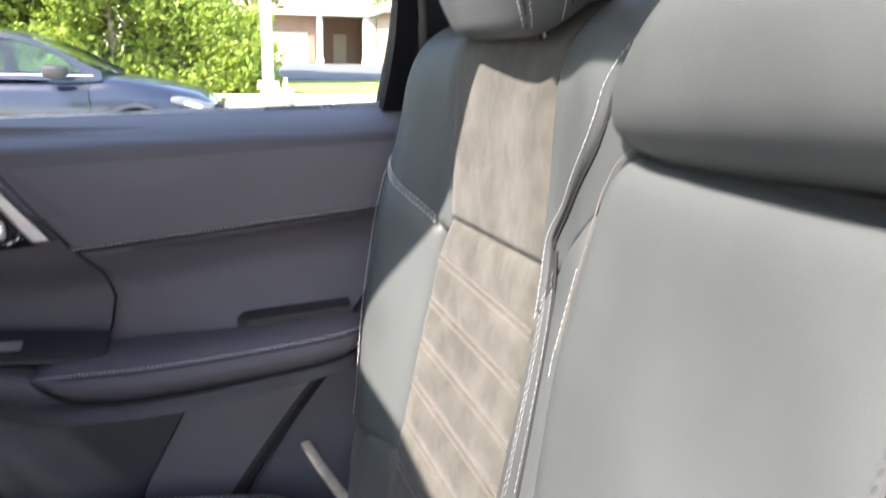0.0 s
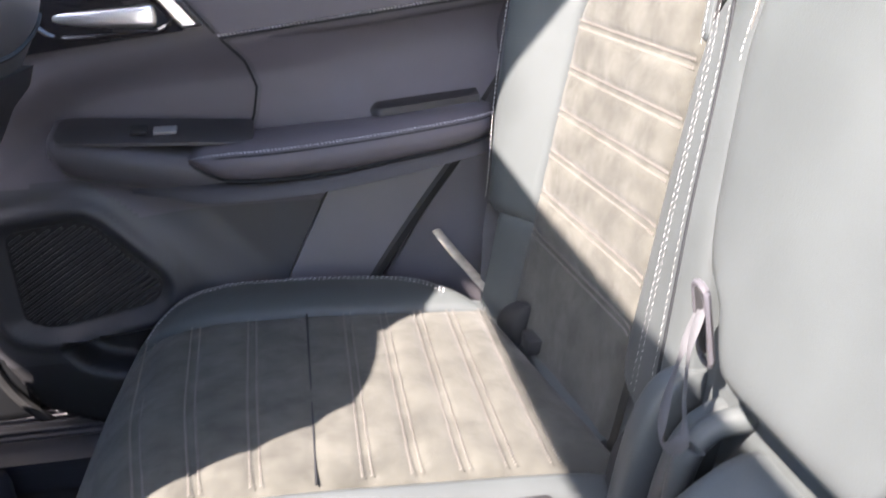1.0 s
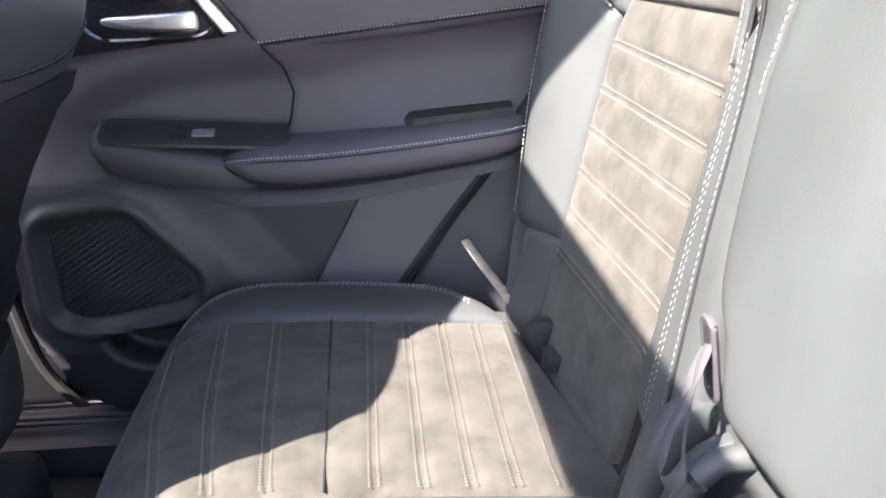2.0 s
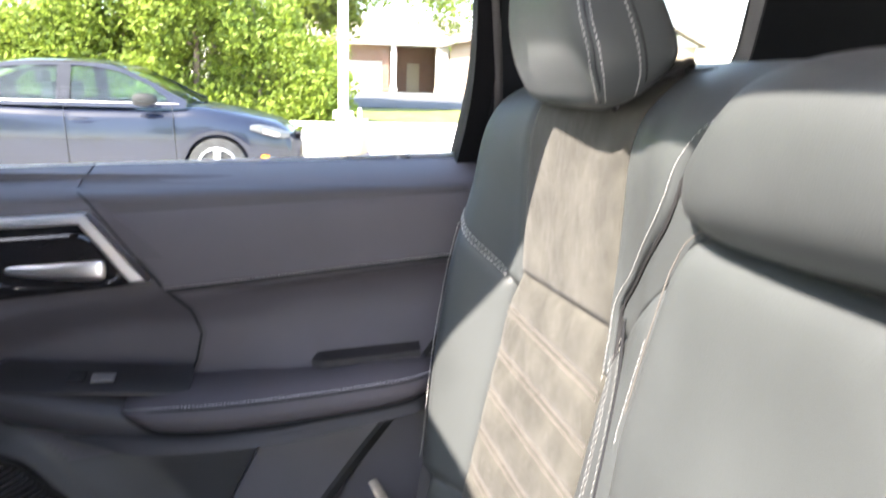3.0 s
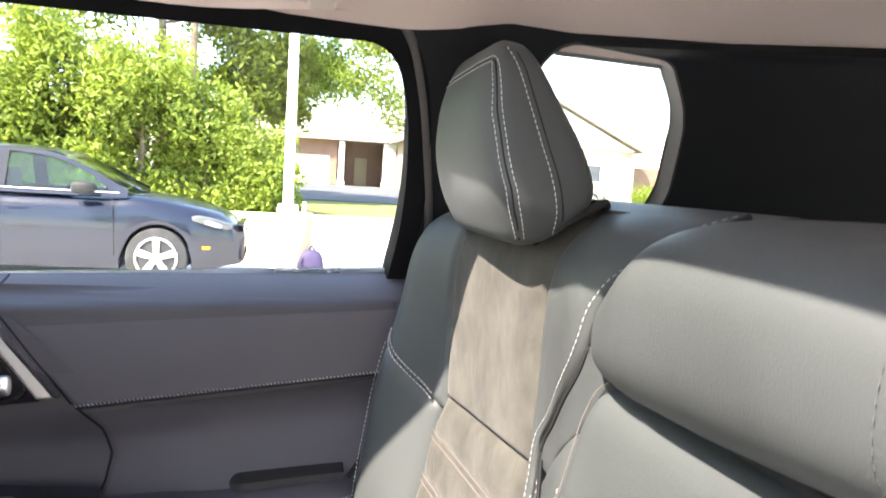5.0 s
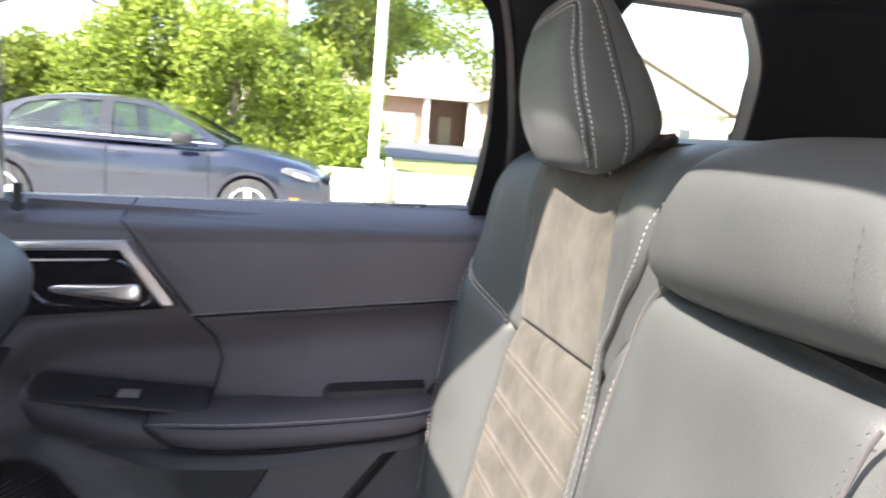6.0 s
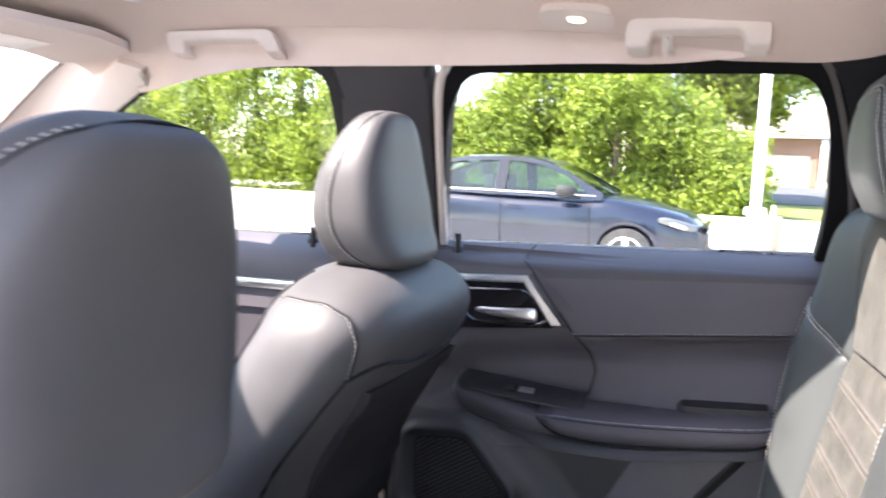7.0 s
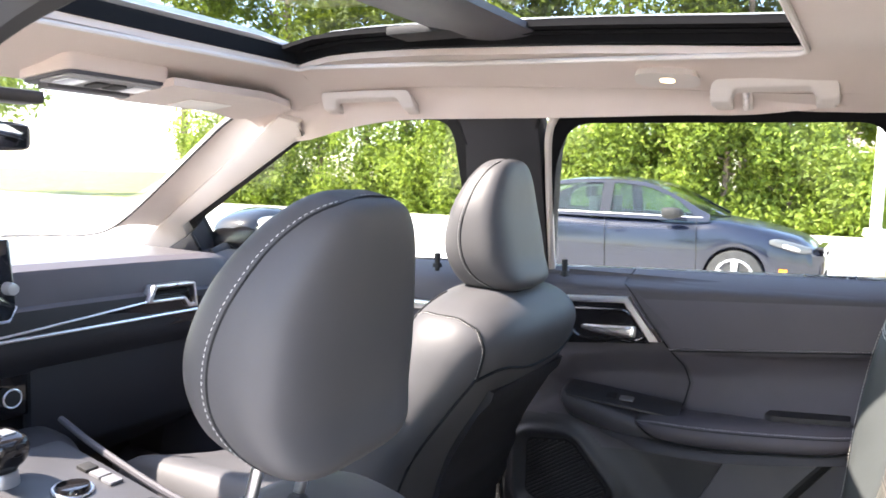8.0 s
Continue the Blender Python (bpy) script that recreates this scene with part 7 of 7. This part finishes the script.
            tube(bm, [f(x_, 1.0, -0.045), (x_ + 0.01, o + sgn * 0.003, 0.80), (x_ + 0.02 if x_ > -3 else x_ + 0.1, o + sgn * 0.001, 0.62), (x_ + 0.03 if x_ > -3 else x_ + 0.25, o + sgn * 0.008, 0.33)], 0.004, 6)
            part("door_gap", bm, RUBBER, s)
    bm = B()
    sheet(bm, lambda u, v: (-1.24 - 0.72 * v - 0.10 * math.sin(math.pi * u) * (v - 1), 0.10 + 0.16 * v + (W - 0.2 - 0.32 * v) * u, 1.02 + 0.40 * v), 10, 6)
    part("windscreen", bm, CARGLASS, s)
    bm = B()
    sheet(bm, lambda u, v: (-3.42 - 0.68 * v, 0.26 - 0.14 * v + (W - 0.52 + 0.28 * v) * u, 1.40 - 0.32 * v), 8, 5)
    part("rear_glass", bm, CARGLASS, s)
    # wheels
    for cx in (-0.92, -3.60):
        for y0, y1, sg in ((0.012, 0.21, -1), (W - 0.21, W - 0.012, 1)):
            bm = B()
            spine(bm, [(y0, cx - 0.29, cx + 0.29, 0.03, 0.61), (y0 + 0.01, cx - 0.318, cx + 0.318, 0.002, 0.638), (y0 + 0.03, cx - 0.325, cx + 0.325, -0.005, 0.645), (y1 - 0.03, cx - 0.325, cx + 0.325, -0.005, 0.645), (y1, cx - 0.29, cx + 0.29, 0.03, 0.61)], 48, 2, "y")
            w = part("wheel", bm, TYRE, s)
            yo = y0 - 0.004 if sg < 0 else y1 + 0.004
            bm = B()
            tube(bm, [(cx + 0.215 * math.cos(t), yo, 0.32 + 0.215 * math.sin(t)) for t in np.linspace(0, 2 * math.pi, 37)[:-1]], 0.014, 8, closed=True)
            for k in range(5):
                a = math.pi / 2 + k * 2 * math.pi / 5
                rot = Matrix.Rotation(-a, 4, "Y")
                c = Vector((cx, yo, 0.32)) + Vector((math.cos(a), 0, math.sin(a))) * 0.12
                prism(bm, [(-0.028, -0.10), (0.028, -0.10), (0.040, 0.10), (-0.040, 0.10)], lambda p, q, d: Vector((cx, yo + d, 0.32)) + Vector((math.cos(a), 0, math.sin(a))) * (0.12 + q) + Vector((-math.sin(a), 0, math.cos(a))) * p, -0.012, 0.012)
            cyl(bm, (cx, yo - 0.014, 0.32), (cx, yo + 0.014, 0.32), 0.055, seg=20)
            part("rim", bm, RIM, w, "five-spoke silver alloy rim")
            bm = B()
            cyl(bm, (cx, yo + 0.02 * -sg, 0.32), (cx, yo + 0.022 * -sg, 0.32), 0.2, seg=28)
            part("brake_disc", bm, RUBBER, w)
    for cx in (-0.92, -3.60):
        part("wheel_well", box(B(), (cx, W / 2, 0.42), (0.66, W - 0.5, 0.40), 0.05), RUBBER, s)
    if full:
        for sgn, o in ((1, 0.0), (-1, W)):
            bm = B()
            spine(bm, dense([(-0.56, 0.035, 0.06, 0.74, 0.79), (-0.48, 0.03, 0.10, 0.715, 0.805), (-0.32, 0.065, 0.17, 0.665, 0.775), (-0.20, 0.13, 0.24, 0.645, 0.735), (-0.13, 0.20, 0.28, 0.655, 0.72)], 4), 20, 3, "x")
            for vv in bm.verts:
                vv.co.y = o + sgn * vv.co.y
            hl_ = part("headlight", bm, LENS, s, "clear headlight")
            bm = B()
            spine(bm, dense([(-0.42, 0.036, 0.06, 0.712, 0.755), (-0.36, 0.044, 0.10, 0.695, 0.750), (-0.27, 0.082, 0.14, 0.668, 0.728), (-0.235, 0.11, 0.15, 0.672, 0.712)], 4), 16, 2.4, "x")
            for vv in bm.verts:
                vv.co.y = o + sgn * vv.co.y
            part("reflector", bm, RIM, hl_, "bright reflector bowl")
            bm = B()
            box(bm, (-0.40, o + sgn * 0.055, 0.445), (0.09, 0.03, 0.035), 0.008)
            part("side_marker", bm, AMBER, s, "amber side marker")
        bm = B()
        prism(bm, rounded([(0.42, 0.58), (W - 0.42, 0.58), (W - 0.36, 0.72), (0.36, 0.72)], 0.03), lambda p, q, d: (-0.06 + d, p, q), -0.02, 0.05, bevel=0.01)
        part("grille", bm, GLOSS, s)
        bm = B()
        tube(bm, [(-0.02, 0.42, 0.65), (0.0, W / 2, 0.655), (-0.02, W - 0.42, 0.65)], 0.014, 8)
        part("grille_bar", bm, CHROME, s)
        bm = B()
        prism(bm, rounded([(0.40, 0.28), (W - 0.40, 0.28), (W - 0.48, 0.42), (0.48, 0.42)], 0.03), lambda p, q, d: (-0.06 + d, p, q), 0.0, 0.06, bevel=0.01)
        part("air_intake", bm, RUBBER, s)
        bm = B()
        red = mat("red_lens", (0.4, 0.02, 0.02), 0.2, bump=0.0)
        for y in (0.25, W - 0.25):
            part("tail_light", box(B(), (-4.55, y, 0.86), (0.12, 0.34, 0.16), 0.03), red, s)
        for y in (0.55, W - 0.55):
            bm = B()
            box(bm, (-2.75, y, 0.92), (0.14, 0.48, 0.60), 0.05)
            box(bm, (-2.85, y, 1.27), (0.10, 0.26, 0.16), 0.04)
            part("seat", bm, HARD, s)
    return s


sedan(CARBLUE, "dark navy four-door sedan parked on pale concrete", (-0.50, 8.75, 0.0))

# ---- houses ----
def brick_mat(name, c1, c2, mortar):
    m = bpy.data.materials.new(name)
    m.use_nodes = True
    n, l = m.node_tree.nodes, m.node_tree.links
    tc, br = n.new("ShaderNodeTexCoord"), n.new("ShaderNodeTexBrick")
    sep, comb, ad = n.new("ShaderNodeSeparateXYZ"), n.new("ShaderNodeCombineXYZ"), n.new("ShaderNodeMath")
    l.new(tc.outputs["Object"], sep.inputs[0])
    l.new(sep.outputs[0], ad.inputs[0])
    l.new(sep.outputs[1], ad.inputs[1])
    l.new(ad.outputs[0], comb.inputs[0])
    l.new(sep.outputs[2], comb.inputs[1])
    l.new(comb.outputs[0], br.inputs["Vector"])
    br.inputs["Scale"].default_value = 1.0
    br.inputs["Brick Width"].default_value, br.inputs["Row Height"].default_value, br.inputs["Mortar Size"].default_value = 0.21, 0.075, 0.008
    br.inputs["Color1"].default_value, br.inputs["Color2"].default_value, br.inputs["Mortar"].default_value = (*c1, 1), (*c2, 1), (*mortar, 1)
    l.new(br.outputs[0], n["Principled BSDF"].inputs["Base Color"])
    n["Principled BSDF"].inputs["Roughness"].default_value = 0.9
    return m


BRICK = brick_mat("red_brick", (0.21, 0.095, 0.07), (0.27, 0.14, 0.10), (0.30, 0.26, 0.22))
STONE = brick_mat("buff_brick", (0.34, 0.23, 0.16), (0.42, 0.31, 0.22), (0.40, 0.35, 0.30))
SIDING = mat("white_siding", (0.78, 0.76, 0.73), 0.7, vary=0.03, scale=1, fine=20)
ROOFING = mat("pale_shingle", (0.23, 0.19, 0.165), 0.9, vary=0.2, scale=2, fine=10, bump=0.6, dist=0.02)
DOORPAINT = mat("tan_door_paint", (0.42, 0.35, 0.26), 0.6, vary=0.05)
WINDARK = mat("house_window", (0.06, 0.07, 0.09), 0.1, vary=0.2, scale=1, bump=0.0)

h1 = thing("brick_house", "low red-brick house with a white garage door and porch", "house", at=(0, 58.0, 0.55))
bm = B()
box(bm, (-2.35, 3.0, 1.7), (2.9, 6.0, 3.4))
box(bm, (1.5, 3.0, 2.8), (4.8, 6.0, 1.2))
box(bm, (4.15, 3.0, 1.7), (0.5, 6.0, 3.4))
box(bm, (6.30, 4.6, 1.7), (3.8, 2.8, 3.4))
box(bm, (9.4, 3.0, 1.7), (2.4, 6.0, 3.4))
part("wall", bm, BRICK, h1)
gd = part("garage_door", prism(B(), [(-0.9, 0.0), (3.9, 0.0), (3.9, 2.2), (-0.9, 2.2)], lambda p, q, d: (p, 0.12 + d, q), 0.0, 0.05), SIDING, h1, "white panelled garage door")
for k in range(16):
    part("panel", box(B(), (-0.3 + 1.2 * (k % 4), 0.11, 0.29 + 0.54 * (k // 4)), (1.08, 0.04, 0.44), 0.02, 1), SIDING, gd)
for x, w in ((4.72, 0.42), (8.35, 0.95)):
    bm = B()
    box(bm, (x, -0.25, 1.65), (w, 0.36, 3.3), 0.03)
    box(bm, (x, -0.25, 0.18), (w + 0.14, 0.5, 0.36), 0.03)
    part("porch_column", bm, SIDING, h1, "pale porch column")
part("door", box(B(), (6.55, 3.16, 1.08), (0.98, 0.08, 2.16), 0.02), DOORPAINT, h1, "tan entrance door")
part("fascia", box(B(), (3.4, -0.3, 3.46), (15.0, 0.7, 0.2), 0.03), SIDING, h1)
bm = B()
for s0, s1 in ((-0.7, 1.0), (8.9, -1.0)):
    for k in range(10):
        sheet(bm, lambda u, v: (-4.2 + 15.4 * u + (1.2 - 2.4 * u) * (k + v) / 10, s0 + s1 * 4.8 * (k + v) / 10, 3.56 + 2.1 * (k + v) / 10 + 0.03 * (1 - v)), 8, 1, (0, 0, -0.08))
part("roof", bm, ROOFING, h1, "pale shingled roof")

h2 = thing("gabled_house", "buff-brick house with a broad white gable", "house", at=(15.9, 47.0, 0.55))
part("wall", box(B(), (0, 5.0, 1.7), (14.2, 10, 3.4)), STONE, h2)
bm = B()
for k in range(14):
    z0, z1 = 3.4 + 0.24 * k, 3.4 + 0.24 * (k + 1)
    w0, w1 = 7.3 * (6.8 - z0) / 3.4, max(0.05, 7.3 * (6.8 - z1) / 3.4)
    prism(bm, [(-w0, z0), (w0, z0), (w1, z1), (-w1, z1)], lambda p, q, d: (p, d + 0.04 * (q - z0) / 0.24, q), -0.05, 0.2)
part("gable", bm, SIDING, h2, "white clapboard gable")
bm = B()
for sg in (-1, 1):
    sheet(bm, lambda u, v: (sg * 7.7 * v, -0.5 + 11 * u, 6.90 - 3.60 * v), 4, 4, (0, 0, 0.16))
part("roof", bm, ROOFING, h2)
for x in (2.45, 4.45, -3.4):
    bm = B()
    prism(bm, [(x - 0.5, 1.22), (x + 0.5, 1.22), (x + 0.5, 2.42), (x - 0.5, 2.42)], lambda p, q, d: (p, d, q), -0.06, 0.0, holes=[[(x - 0.42, 1.30), (x - 0.42, 2.34), (x + 0.42, 2.34), (x + 0.42, 1.30)]])
    w = part("window", bm, SIDING, h2, "white-framed window")
    part("pane", box(B(), (x, -0.02, 1.82), (0.84, 0.03, 1.04)), WINDARK, w)
part("downpipe", tube(B(), [(7.15, -0.1, 3.3), (7.15, -0.1, 0.0)], 0.07, 8), SIDING, h2)
part("annex_wall", box(B(), (10.5, 4, 1.2), (6.5, 6, 2.4)), BRICK, h2)
sedan(CARSILVER, "grey car parked far off by the gabled house", (19.6, 43.0, 0.40), full=False)
